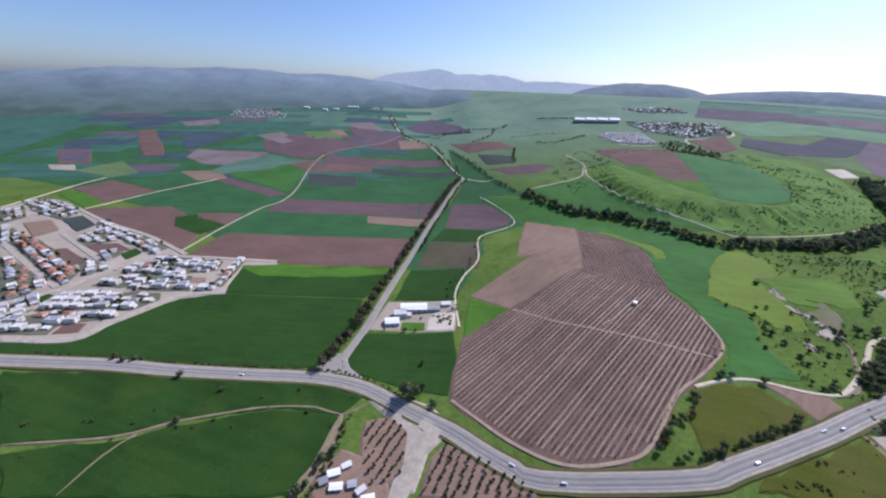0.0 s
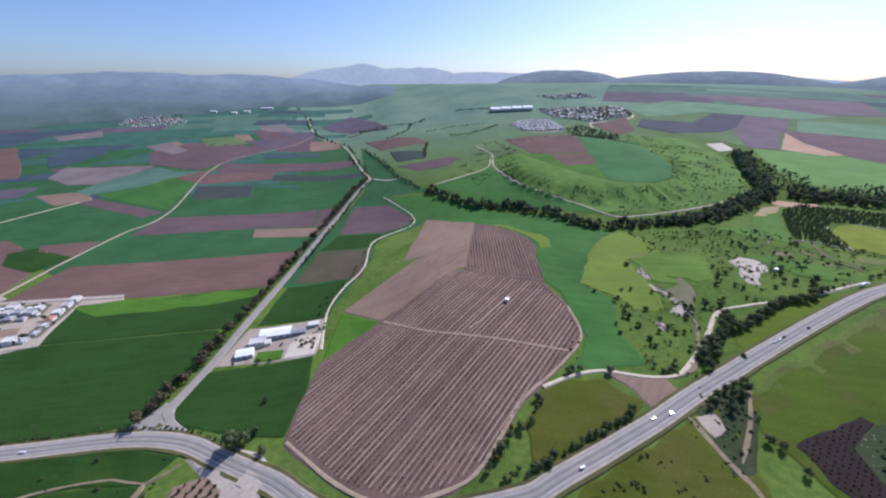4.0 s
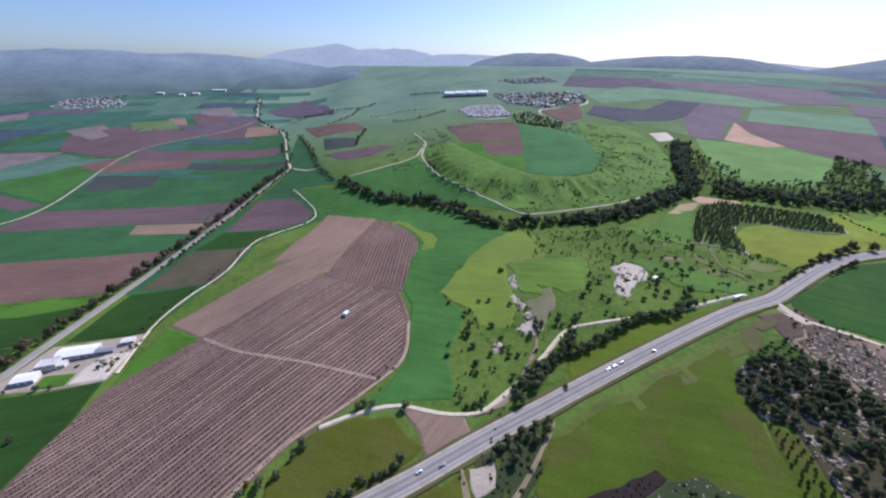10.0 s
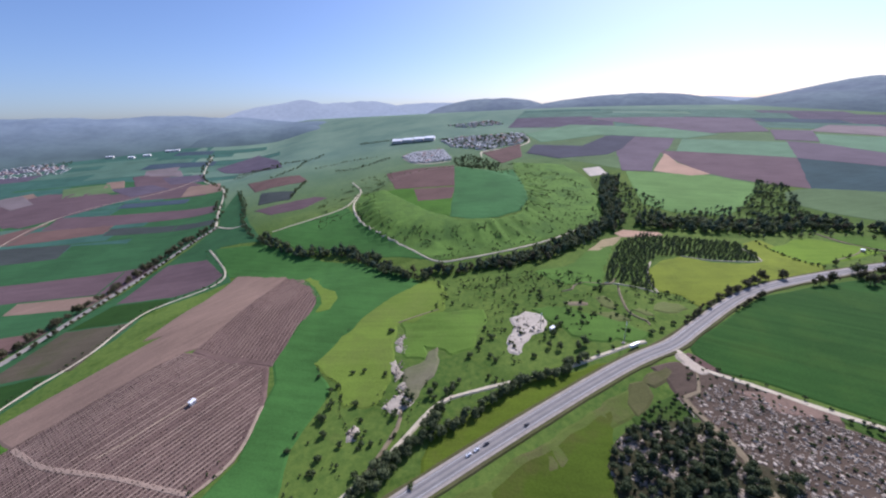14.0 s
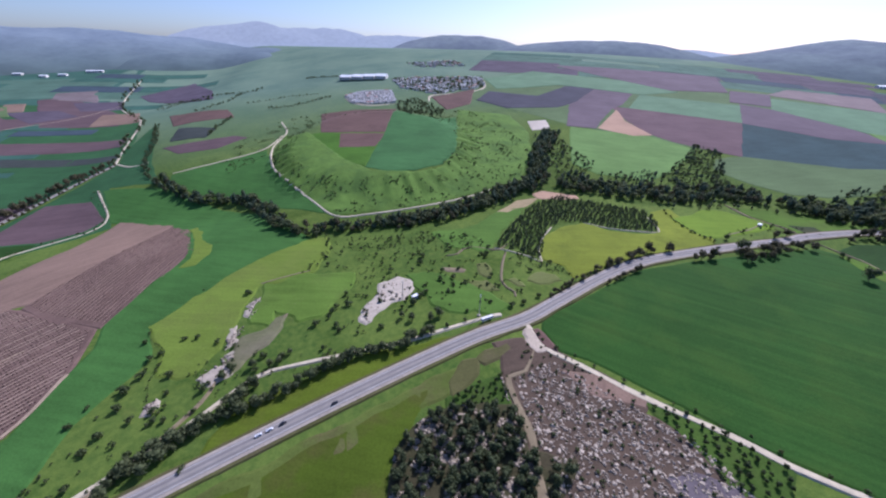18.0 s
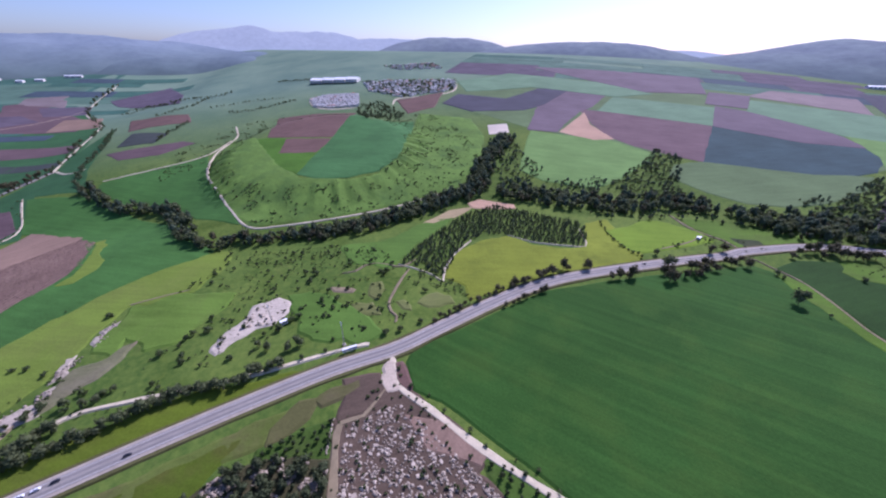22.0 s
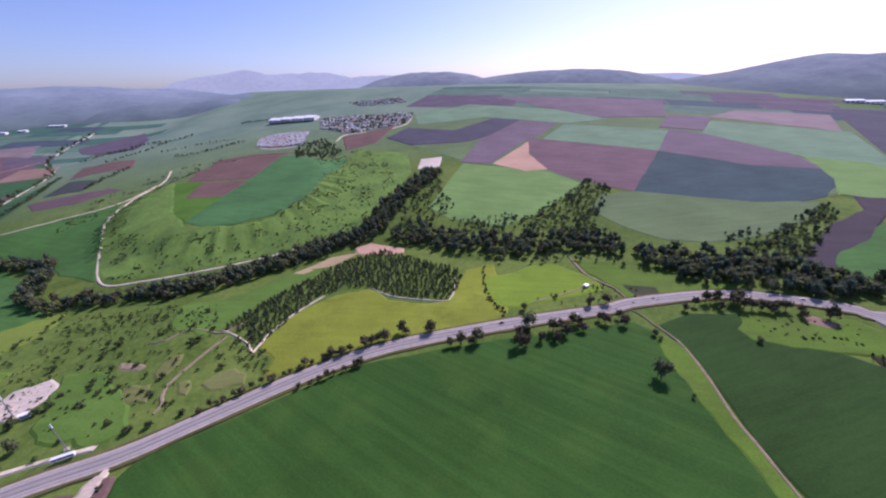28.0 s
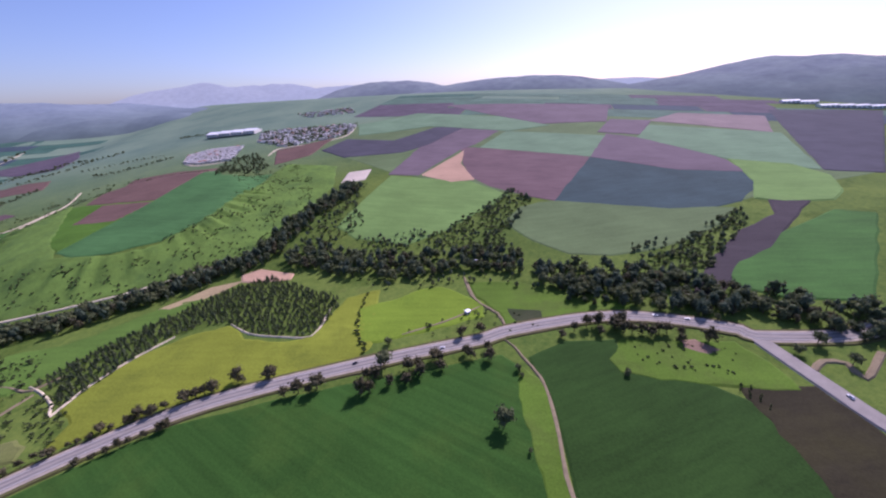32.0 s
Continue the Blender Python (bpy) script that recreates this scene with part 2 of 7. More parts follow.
def height(x, y):
    """The lie of the land: a valley floor that tilts up to the east, the slopes behind it, the flat-topped mound and the far ranges."""
    x, y = np.asarray(x, float), np.asarray(y, float)
    floor = 0
    for d in (-70, -25, 25, 70):
        floor = floor + np.interp(x + d, (-1500, -400, -240, -50, 40, 110, 250, 330, 450, 600, 900, 1200, 1700, 2600),
                                  (-19, 1, -8, -15, -15, 3, 22, 17, 28, 37, 45, 49, 80, 94)) / 4
    dip = 22.4 * np.exp(-((y - 690) / 110) ** 2) * (1 - smooth(330, 560, x)) * smooth(0, 200, x)
    dip = dip + 12.7 * np.exp(-((y - 540 - 0.05 * (x - 600)) / 70) ** 2) * smooth(380, 520, x) * (1 - smooth(800, 1200, x))
    east = smooth(-327, 1478, x)
    left = 0.0806 * soft_ramp(y - 775, 60)
    right = 0.1232 * soft_ramp(y - 453, 35) + 0.0063 * soft_ramp(y - 900, 80)
    z = floor - dip + left * (1 - east) + right * east
    r = np.sqrt(((x - 637) / 212) ** 2 + ((y - 875) / 264) ** 2)
    z = z + 14.7 * (1 - smooth(0.72, 1.05, r))
    cap = 262 - 45 * bump(x, y, 3100, 2300, 700, 700)
    return cap - soft_ramp(cap - z, 14)


def ridges(x, y):
    """Gullies down the southern and eastern flank of the mound."""
    r = np.sqrt(((x - 637) / 212) ** 2 + ((y - 875) / 264) ** 2)
    a = np.arctan2(y - 875, x - 637)
    ring = smooth(0.76, 0.88, r) * (1 - smooth(1.0, 1.1, r)) * (1 - smooth(860, 960, y))
    wave = 0.5 + 0.36 * np.sin(a * 46 + 2.5 * np.sin(a * 5) + 3 * r) + 0.16 * np.sin(a * 79 + x * 0.02 + 5 * r)
    patch = 0.55 + 0.45 * np.sin(x * 0.021 + 1.7) * np.sin(y * 0.017 + a * 3)
    return ring * 8.0 * wave * patch


def lay(x, y):
    return height(x, y) + ridges(np.asarray(x, float), np.asarray(y, float))


def mesh_object(name, verts, faces, mat, parent=None, smooth_faces=False):
    me = bpy.data.meshes.new(name)
    me.from_pydata([tuple(v) for v in verts], [], [tuple(f) for f in faces])
    me.materials.append(mat)
    if smooth_faces:
        me.shade_smooth()
    ob = new(name, me)
    ob.parent = parent
    return ob


def steps(stops):
    """Grid lines: (from, step), (from, step), ..., (end, 0)."""
    out = []
    for (a, d), (b, _) in zip(stops, stops[1:]):
        out += list(np.arange(a, b - d * 0.4, d))
    return np.array(out + [stops[-1][0]])


def ground_sheet():
    xs = steps([(-4400, 140), (-1500, 25), (-600, 12), (1700, 30), (2800, 130), (5600, 0)])
    ys = steps([(-900, 90), (-160, 12), (1150, 26), (2200, 80), (4900, 0)])
    gx, gy = np.meshgrid(xs, ys)
    v = np.stack([gx, gy, height(gx, gy)], -1).reshape(-1, 3)
    n, k = len(xs), len(ys)
    i = (np.arange(k - 1)[:, None] * n + np.arange(n - 1)).ravel()
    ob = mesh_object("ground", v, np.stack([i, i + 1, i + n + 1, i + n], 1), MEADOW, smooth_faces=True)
    tagged(ob, "rolling grassland of the valley and its hills", "ground", kind="structure")


ground_sheet()
LEVEL = [0.45]


def inside(poly, x, y):
    p, hit = np.asarray(poly, float), np.zeros(np.shape(x), bool)
    for (x0, y0), (x1, y1) in zip(p, np.roll(p, -1, 0)):
        if y0 != y1:
            hit ^= ((y0 > y) != (y1 > y)) & (x < (x1 - x0) * (y - y0) / (y1 - y0) + x0)
    return hit


def edge_line(poly, step, closed=True, wobble=0.0, fine=0.03):
    """The outline in steps, with corners a little rounded and the line a little uneven."""
    p = np.asarray(poly, float)
    q = np.roll(p, -1, 0) if closed else p[1:]
    out = []
    for a, b in zip(p, q):
        n = max(1, int(np.hypot(*(b - a)) / step))
        out += [a + (b - a) * i / n for i in range(n)]
    if not closed:
        out.append(p[-1])
    out = np.array(out)
    if wobble:
        out = out + wobble * np.array([noise.noise_vector((x * fine, y * fine, 1.0))[:2] for x, y in out])
    return out


def curve_line(points, step):
    """A smooth line through the points."""
    p = np.asarray(points, float)
    p = np.vstack([2 * p[0] - p[1], p, 2 * p[-1] - p[-2]])
    out = []
    for a, b, c, d in zip(p, p[1:], p[2:], p[3:]):
        n = max(2, int(np.hypot(*(c - b)) / step))
        for s in np.arange(n) / n:
            out.append(0.5 * (2 * b + (c - a) * s + (2 * a - 5 * b + 4 * c - d) * s * s + (3 * b - a - 3 * c + d) * s**3))
    out.append(p[-2])
    return np.array(out)


from mathutils.geometry import delaunay_2d_cdt


def drape(name, poly, mat, step=12.0, wobble=2.2, parent=None, fine=0.03, base=False, soft=False):
    """A sheet that follows the ground inside an outline, with an edge that goes down into it."""
    LEVEL[0] += 0.001
    span = np.ptp(np.asarray(poly, float), axis=0).max()
    step = step if base or soft else max(step, span / 45)
    line = edge_line(poly, min(step, 8 / max(wobble, 1) * 4), True, wobble, fine)
    x0, y0, x1, y1 = *line.min(0), *line.max(0)
    gx, gy = np.meshgrid(np.arange(x0, x1, step), np.arange(y0, y1, step))
    gx, gy = gx.ravel(), gy.ravel()
    keep = inside(line, gx, gy)
    near = np.min(np.hypot(gx[:, None] - line[:, 0], gy[:, None] - line[:, 1]), 1) > step * 0.5
    pts = np.vstack([line, np.stack([gx, gy], 1)[keep & near]])
    n = len(line)
    v, _, f, *_ = delaunay_2d_cdt([Vector(p) for p in pts], [], [list(range(n))], 1, 0.001)
    xy = np.array([tuple(p) for p in v])
    mx, my = xy.mean(0)
    extra = -0.2 if base else 0.45 if my > 1100 or mx > 1650 or mx < -590 else 0.0
    top = np.column_stack([xy, lay(xy[:, 0], xy[:, 1]) + LEVEL[0] + extra])
    faces = [tuple(a) for a in f]
    count = {}
    for a in faces:
        for e in zip(a, a[1:] + a[:1]):
            count[e] = count.get(e, 0) + 1
    rim = [e for e in count if (e[1], e[0]) not in count]
    used = sorted({i for e in rim for i in e})
    at = {i: len(top) + k for k, i in enumerate(used)}
    out = {i: np.zeros(2) for i in used}
    for i, j in rim:
        d = xy[j] - xy[i]
        n = np.array([d[1], -d[0]]) / (np.hypot(*d) + 1e-9)
        out[i], out[j] = out[i] + n, out[j] + n
    foot = np.array([xy[i] + out[i] / (np.hypot(*out[i]) + 1e-9) * (3.0 + 2 * abs(extra)) for i in used])
    low = np.column_stack([foot, lay(foot[:, 0], foot[:, 1]) - 0.25])
    faces += [(b, a, at[a], at[b]) for a, b in rim]
    return mesh_object(name, np.vstack([top, low]), faces, mat, parent, soft)


def field(name, mat, poly, label, **kw):
    return tagged(drape(name, poly, mat, **kw), label, "field", kind="structure")


def over(*args, **kw):
    """A field that lies on another field."""
    LEVEL[0] += 0.22
    ob = field(*args, **kw)
    LEVEL[0] -= 0.22
    return ob


def ribbon(name, points, width, mat, lift=1.3, skirt=1.6, step=9.0, parent=None, curve=True, side=0.0, uneven=0.0, taper=False):
    """A way that lies on the ground, with sloping edges; side: how far it runs beside the line."""
    c = curve_line(points, step) if curve else edge_line(points, step, False)
    d = np.gradient(c, axis=0)
    d /= np.hypot(d[:, 0], d[:, 1])[:, None] + 1e-9
    across = np.stack([-d[:, 1], d[:, 0]], 1)
    c = c + across * side
    w = np.full(len(c), width / 2)
    if uneven:
        w = w * (1 + uneven * np.array([noise.noise((x * 0.05, y * 0.05, 3.0)) for x, y in c]))
    if taper:
        s = np.linspace(0, 1, len(c))
        w = w * np.clip(np.minimum(s, 1 - s) * 6 + 0.25, 0, 1)
    mid = lay(c[:, 0], c[:, 1])
    cols = []
    for f, drop in ((-1, skirt), (-1, 0), (0, 0), (1, 0), (1, skirt)):
        p = c + across * (f * (w + (drop > 0) * drop * 0.9))[:, None]
        z = np.maximum(lay(p[:, 0], p[:, 1]), mid - 0.4) + lift + (f == 0) * 0.06 if not drop else lay(p[:, 0], p[:, 1]) + lift - skirt
        cols.append(np.column_stack([p, z]))
    n = len(c)
    v = np.vstack(cols)
    faces = [(k * n + i, (k + 1) * n + i, (k + 1) * n + i + 1, k * n + i + 1) for k in range(4) for i in range(n - 1)]
    return mesh_object(name, v, [f[::-1] for f in faces], mat, parent)


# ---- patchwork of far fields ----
# crop and earth colours with the blue tint of haze painted in
HAZED_MATS = [crop("hazed_wheat", (0.053, 0.124, 0.088), 0.1, 9, 0.25), crop("hazed_pale_crop", (0.092, 0.165, 0.112), 0.1, 9, 0.25), crop("hazed_earth", (0.112, 0.090, 0.108), 0.1, 9, 0.25),
            crop("hazed_pale_earth", (0.195, 0.158, 0.148), 0.1, 9, 0.2), crop("hazed_dark_crop", (0.058, 0.082, 0.098), 0.1, 9, 0.25)]
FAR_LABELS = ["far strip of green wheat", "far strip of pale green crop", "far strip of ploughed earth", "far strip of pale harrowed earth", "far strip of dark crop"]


def patchwork(seed, mid, turn, depth, width, rows, cols, odds):
    """Long strips side by side, as the land is parcelled out."""
    rng = np.random.default_rng(seed)
    c, s = math.cos(turn), math.sin(turn)
    v = -depth / 2
    while v < depth / 2:
        h = rng.uniform(*rows)
        u = -width / 2
        while u < width / 2:
            w = rng.uniform(*cols)
            k = int(rng.choice(6, p=odds))
            if k < 5:
                q = [(u + 3, v + 3), (u + w - 3, v + 3 + rng.uniform(-6, 6)), (u + w - 3, v + h - 3), (u + 3, v + h - 3)]
                field("field", HAZED_MATS[k], [(round(mid[0] + a * c - b * s), round(mid[1] + a * s + b * c)) for a, b in q], FAR_LABELS[k], step=30)
            u += w
        v += h


field("field", HAZED_MATS[0], [(-3400, 900), (-1290, 1010), (-860, 880), (-640, 1100), (-420, 1560), (-260, 1800), (-330, 2500), (-1400, 2700), (-3400, 2500)], "wide far plain under green crops", step=60, base=True)
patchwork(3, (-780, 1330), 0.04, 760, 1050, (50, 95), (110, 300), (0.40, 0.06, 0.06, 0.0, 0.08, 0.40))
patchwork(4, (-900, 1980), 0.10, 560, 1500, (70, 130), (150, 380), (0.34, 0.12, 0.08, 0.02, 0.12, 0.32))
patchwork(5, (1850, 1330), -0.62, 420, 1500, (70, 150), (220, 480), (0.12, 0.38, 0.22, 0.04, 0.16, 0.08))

# ---- fields on the western plain ----
field("field", GREEN_MID, [(-1300, 1020), (-840, 860), (-600, 740), (-330, 560), (-60, 520), (84, 1000), (55, 1200), (-30, 1480), (-150, 1650), (-1500, 1660)], "wide green plain under young wheat", step=18, base=True)
field("field", GREEN_MID, [(-46, 520), (40, 440), (90, 560), (95, 640), (190, 700), (135, 850), (222, 830), (170, 960), (110, 1180), (60, 1350), (66, 1120), (96, 1000)], "green meadow between avenue and stream", step=14, base=True)
field("field", YARD, [(-883, 721), (-840, 782), (-606, 643), (-390, 514), (-247, 517), (-242, 503), (-287, 495), (-277, 414), (-318, 399), (-356, 342), (-374, 312), (-443, 311)], "pale dusty ground between the houses of the village")
field("field", GREEN, [(-273, 412), (-94, 418), (-97, 379), (-113, 290), (-180, 281), (-257, 283), (-420, 289), (-437, 306), (-372, 309), (-353, 339), (-316, 395)], "dark green young wheat field beside the highway")
field("field", GREEN, [(-284, 491), (-66, 514), (-77, 447), (-93, 423), (-273, 417)], "brighter green crop strip below the village")
over("field", BRIGHT, [(-286, 488), (-238, 500), (-137, 505), (-67, 512), (-70, 492), (-126, 478), (-247, 466)], "bright green edge of the wheat field below the village", wobble=5.0)
field("field", BROWN, [(-380, 517), (-372, 611), (-31, 635), (-58, 519), (-238, 510)], "long ploughed brown field")
field("field", GREEN_MID, [(-373, 617), (-370, 717), (-142, 747), (-135, 705), (-19, 693), (-32, 641)], "long strip of green wheat")
field("field", MAUVE, [(-354, 734), (-337, 824), (35, 841), (7, 742), (-143, 754)], "long ploughed strip of mauve-brown earth")
field("field", TAN, [(-142, 747), (-3, 737), (-17, 696), (-135, 708)], "pale harrowed earth strip")
field("field", GREEN_MID, [(-339, 831), (-322, 916), (52, 927), (35, 849)], "long strip of green wheat")
field("field", DARK, [(-352, 1024), (-220, 1025), (-204, 944), (-330, 928)], "dark narrow crop strip")
field("field", GREEN_MID, [(-215, 1016), (64, 975), (52, 932), (-202, 944)], "green crop strip")
field("field", BROWN, [(-357, 1123), (-193, 1162), (-189, 1082), (-352, 1040)], "short ploughed strip")
field("field", DARK, [(-186, 1119), (69, 1079), (67, 1041), (-183, 1066)], "dark narrow crop strip")
field("field", MAUVE, [(-359, 1234), (27, 1230), (37, 1157), (-342, 1133)], "ploughed strip along the lane")
field("field", BROWN, [(-435, 1101), (-361, 1189), (-358, 1044)], "wedge of ploughed earth")
field("field", BROWN, [(-718, 727), (-562, 748), (-497, 701), (-484, 638), (-414, 598), (-405, 540), (-611, 649)], "ploughed field beside the village")
field("field", GREEN_MID, [(-688, 824), (-586, 891), (-377, 820), (-393, 717), (-564, 751)], "green wheat field between ploughed strips")
field("field", MAUVE, [(-551, 964), (-353, 853), (-380, 827), (-567, 938)], "narrow ploughed strip")
field("field", BROWN, [(-479, 708), (-391, 714), (-393, 652), (-460, 676)], "small ploughed plot")
field("field", GREEN, [(-509, 684), (-476, 698), (-392, 646), (-414, 598), (-479, 635)], "small green wheat plot")
field("field", BRIGHT, [(-853, 817), (-822, 838), (-719, 768), (-724, 734)], "bright green plot at the village edge")
field("field", BROWN, [(-859, 862), (-820, 926), (-664, 853), (-717, 768)], "ploughed plot at the village edge")
field("field", GREEN, [(-85, 286), (-79, 344), (26, 346), (26, 297), (17, 253), (-22, 263)], "green wheat plot between road and farmyard")
field("field", YARD, [(-72, 354), (-55, 413), (33, 414), (28, 350)], "dusty concrete yard of the farm")
field("field", GREEN, [(-47, 422), (-32, 507), (53, 504), (34, 418)], "green wheat plot behind the farm")
field("field", crop("half_grown_plot", (0.100, 0.082, 0.052), 0, 6, 0.25, 0.3, dry=(0.066, 0.084, 0.022)), [(-24, 517), (-2, 617), (90, 604), (73, 504)], "half-green brown plot beside the avenue")
field("field", GREEN, [(-1, 622), (25, 680), (110, 676), (91, 610)], "narrow green plot beside the avenue")
field("field", MAUVE, [(28, 686), (50, 820), (124, 804), (170, 731), (155, 701), (109, 682)], "ploughed plot beside the winding lane")
field("field", TAN, [(-703, 1013), (-603, 1024), (-549, 954), (-612, 936)], "pale ploughed plot")
field("field", GREEN_MID, [(-820, 936), (-690, 993), (-607, 927), (-664, 853)], "green wheat plot")
field("field", FRESH, [(-593, 1042), (-448, 1179), (-368, 1065), (-356, 869), (-546, 979)], "bright green wheat field")
field("field", MAUVE, [(-839, 1264), (-626, 1255), (-532, 1208), (-608, 1070), (-705, 1127)], "mauve ploughed field")
field("field", BROWN, [(-1210, 1561), (-1163, 1591), (-886, 1221), (-965, 1231)], "far ploughed strip")
field("field", BROWN, [(-1240, 1235), (-1157, 1265), (-1001, 1077), (-1085, 1072)], "far ploughed plot")
field("field", TAN, [(-710, 1515), (-634, 1581), (-550, 1474), (-577, 1372)], "far pale plot")
field("field", MAUVE, [(-553, 1311), (-429, 1436), (-200, 1514), (-372, 1230), (-448, 1179)], "far ploughed field beside the lane")
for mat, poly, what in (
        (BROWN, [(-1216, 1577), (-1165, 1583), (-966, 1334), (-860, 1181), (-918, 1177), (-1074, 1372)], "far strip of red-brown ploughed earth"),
        (HAZED_MATS[3], [(-779, 1165), (-804, 1269), (-697, 1245), (-554, 1239), (-570, 1131), (-615, 1083), (-685, 1091)], "far plot of pale pinkish earth"),
        (HAZED_MATS[1], [(-624, 1024), (-615, 1083), (-536, 1218), (-428, 1143), (-482, 1043), (-585, 994)], "far strip of bright spring crop"),
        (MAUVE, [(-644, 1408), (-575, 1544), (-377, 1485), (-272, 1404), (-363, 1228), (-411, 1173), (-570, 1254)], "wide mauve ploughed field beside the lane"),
        (HAZED_MATS[3], [(-708, 1508), (-650, 1560), (-531, 1418), (-555, 1367)], "far plot of pale pinkish earth"),
        (HAZED_MATS[4], [(-961, 1431), (-871, 1587), (-789, 1426), (-823, 1302), (-859, 1282)], "far plot of dark crop"),
        (HAZED_MATS[3], [(-1175, 1778), (-1058, 1874), (-974, 1740), (-1092, 1683)], "far plot of pale harrowed earth"),
        (HAZED_MATS[4], [(-1302, 1334), (-1220, 1341), (-1134, 1237), (-1217, 1239)], "far plot of dark crop"),
        (HAZED_MATS[2], [(-1208, 1208), (-1116, 1215), (-1030, 1102), (-1100, 1098)], "far plot of ploughed earth"),
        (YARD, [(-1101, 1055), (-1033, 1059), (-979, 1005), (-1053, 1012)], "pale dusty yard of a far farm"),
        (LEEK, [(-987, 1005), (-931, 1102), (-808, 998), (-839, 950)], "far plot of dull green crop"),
        (HAZED_MATS[3], [(-406, 1845), (-306, 1907), (-281, 1778), (-371, 1736)], "far plot of pale harrowed earth"),
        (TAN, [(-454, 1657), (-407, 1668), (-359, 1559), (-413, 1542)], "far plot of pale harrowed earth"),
        (HAZED_MATS[2], [(-389, 1537), (-280, 1580), (-200, 1508), (-276, 1422)], "far plot of ploughed earth"),
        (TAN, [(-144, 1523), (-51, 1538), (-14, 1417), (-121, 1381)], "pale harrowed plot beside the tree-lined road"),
        (HAZED_MATS[3], [(-391, 1833), (-277, 1829), (-226, 1706), (-349, 1729)], "far plot of pale pinkish earth"),
        (HAZED_MATS[2], [(-291, 1692), (-160, 1726), (-116, 1599), (-221, 1572)], "far plot of ploughed earth"),
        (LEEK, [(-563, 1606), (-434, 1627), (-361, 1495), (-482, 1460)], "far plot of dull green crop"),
        (HAZED_MATS[2], [(-138, 1815), (-15, 2084), (119, 1784), (163, 1584), (-73, 1717)], "dark mauve field on the upland"),
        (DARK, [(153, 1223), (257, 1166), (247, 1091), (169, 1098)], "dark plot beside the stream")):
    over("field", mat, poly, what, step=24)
# ---- fields in the middle ----
VINE_TOP = LEVEL[0]
ORCHARD_GRASS = crop("orchard_grass", (0.058, 0.108, 0.018), 0.3, 5, 0.25, 0.4, dry=(0.085, 0.090, 0.03))
vineyard = field("field", VINE_SOIL, [(39, 335), (99, 382), (209, 463), (309, 400), (316, 344), (304, 292), (259, 255), (216, 229), (170, 185), (145, 174), (101, 176), (64, 200), (20, 244), (24, 281)], "large brown vineyard with pale bare rows")
vineyard_b = field("field", VINE_SOIL, [(290, 664), (328, 627), (352, 546), (340, 485), (313, 402), (260, 430), (222, 460)], "upper vineyard plot with dark rows")
field("field", TAN, [(200, 714), (290, 668), (223, 467), (209, 467), (100, 385), (54, 422), (165, 524), (140, 526)], "bare harrowed earth above the vineyard")
field("field", BRIGHT, [(53, 414), (97, 382), (40, 337), (46, 376)], "bright green wedge beside the vineyard")
field("field", FRESH, [(129, 841), (239, 805), (324, 727), (408, 652), (470, 566), (500, 536), (462, 512), (425, 478), (395, 442), (368, 407), (355, 388), (363, 365), (371, 346), (367, 331), (352, 307), (343, 290), (339, 271), (338, 249), (335, 243), (310, 247), (274, 249), (309, 290), (323, 370), (317, 403), (332, 470), (352, 520), (336, 590), (283, 668), (184, 721), (164, 770)], "winding strip of green wheat round the vineyard", wobble=4.0, step=9)
field("field", KNOLL_GRASS, [(521, 531), (500, 534), (464, 510), (427, 476), (398, 441), (371, 406), (359, 388), (377, 357), (382, 341), (387, 318), (400, 311), (413, 318), (428, 334), (430, 348), (438, 372), (446, 417), (451, 426), (480, 425), (504, 433), (517, 472)], "yellow-green meadow on the knoll", wobble=8.0, fine=0.05, step=7)
over("field", KNOLL_GRASS, [(330, 640), (345, 612), (352, 578), (372, 545), (378, 520), (366, 498), (348, 495), (356, 520), (352, 552), (338, 600), (322, 630)], "rough yellow-green weeds at the vineyard corner", wobble=4.0, fine=0.06, step=6)
field("field", OLIVE, [(239, 236), (264, 239), (293, 231), (310, 206), (305, 201), (237, 174), (204, 175), (208, 202)], "olive-green plot between lane and highway", wobble=5.0, fine=0.05, step=8)
field("field", TAN, [(299, 239), (342, 223), (343, 211), (326, 199), (311, 201), (310, 219)], "small bare orchard plot")
field("field", crop("olive_strip_grass", (0.098, 0.138, 0.012), 0.4, 7, 0.25, 0.3, dry=(0.115, 0.120, 0.026)), [(435, 230), (455, 268), (487, 273), (535, 287), (583, 280), (658, 286), (665, 284), (603, 264), (542, 248), (492, 236), (457, 225), (429, 220)], "olive-green strip beside the highway", wobble=5.0, fine=0.05, step=8)
field("field", crop("dry_olive_verge", (0.098, 0.130, 0.026), 0.4, 6, 0.25, 0.4, dry=(0.13, 0.10, 0.05)), [(407, 200), (458, 213), (525, 228), (612, 251), (597, 231), (540, 213), (461, 197), (393, 184)], "dry olive-brown verge beside the highway", wobble=5.0, fine=0.05, step=8)
field("field", OLIVE_GREEN, [(398, 193), (452, 205), (584, 238), (564, 207), (538, 161), (512, 95), (500, 60), (420, 60), (376, 100), (378, 140), (374, 160)], "olive-green strip south of the highway", wobble=5.0, fine=0.05, step=8)
field("field", ORCHARD_GRASS, [(596, 227), (641, 234), (638, 209), (614, 208), (594, 220)], "green plot under the young orchard")
field("field", RED_EARTH, [(644, 232), (669, 249), (681, 262), (694, 243), (718, 204), (731, 182), (720, 175), (734, 150), (739, 124), (739, 110), (625, 147), (636, 183)], "bare brown stony ground among white boulders", wobble=4.0, fine=0.08, step=8)
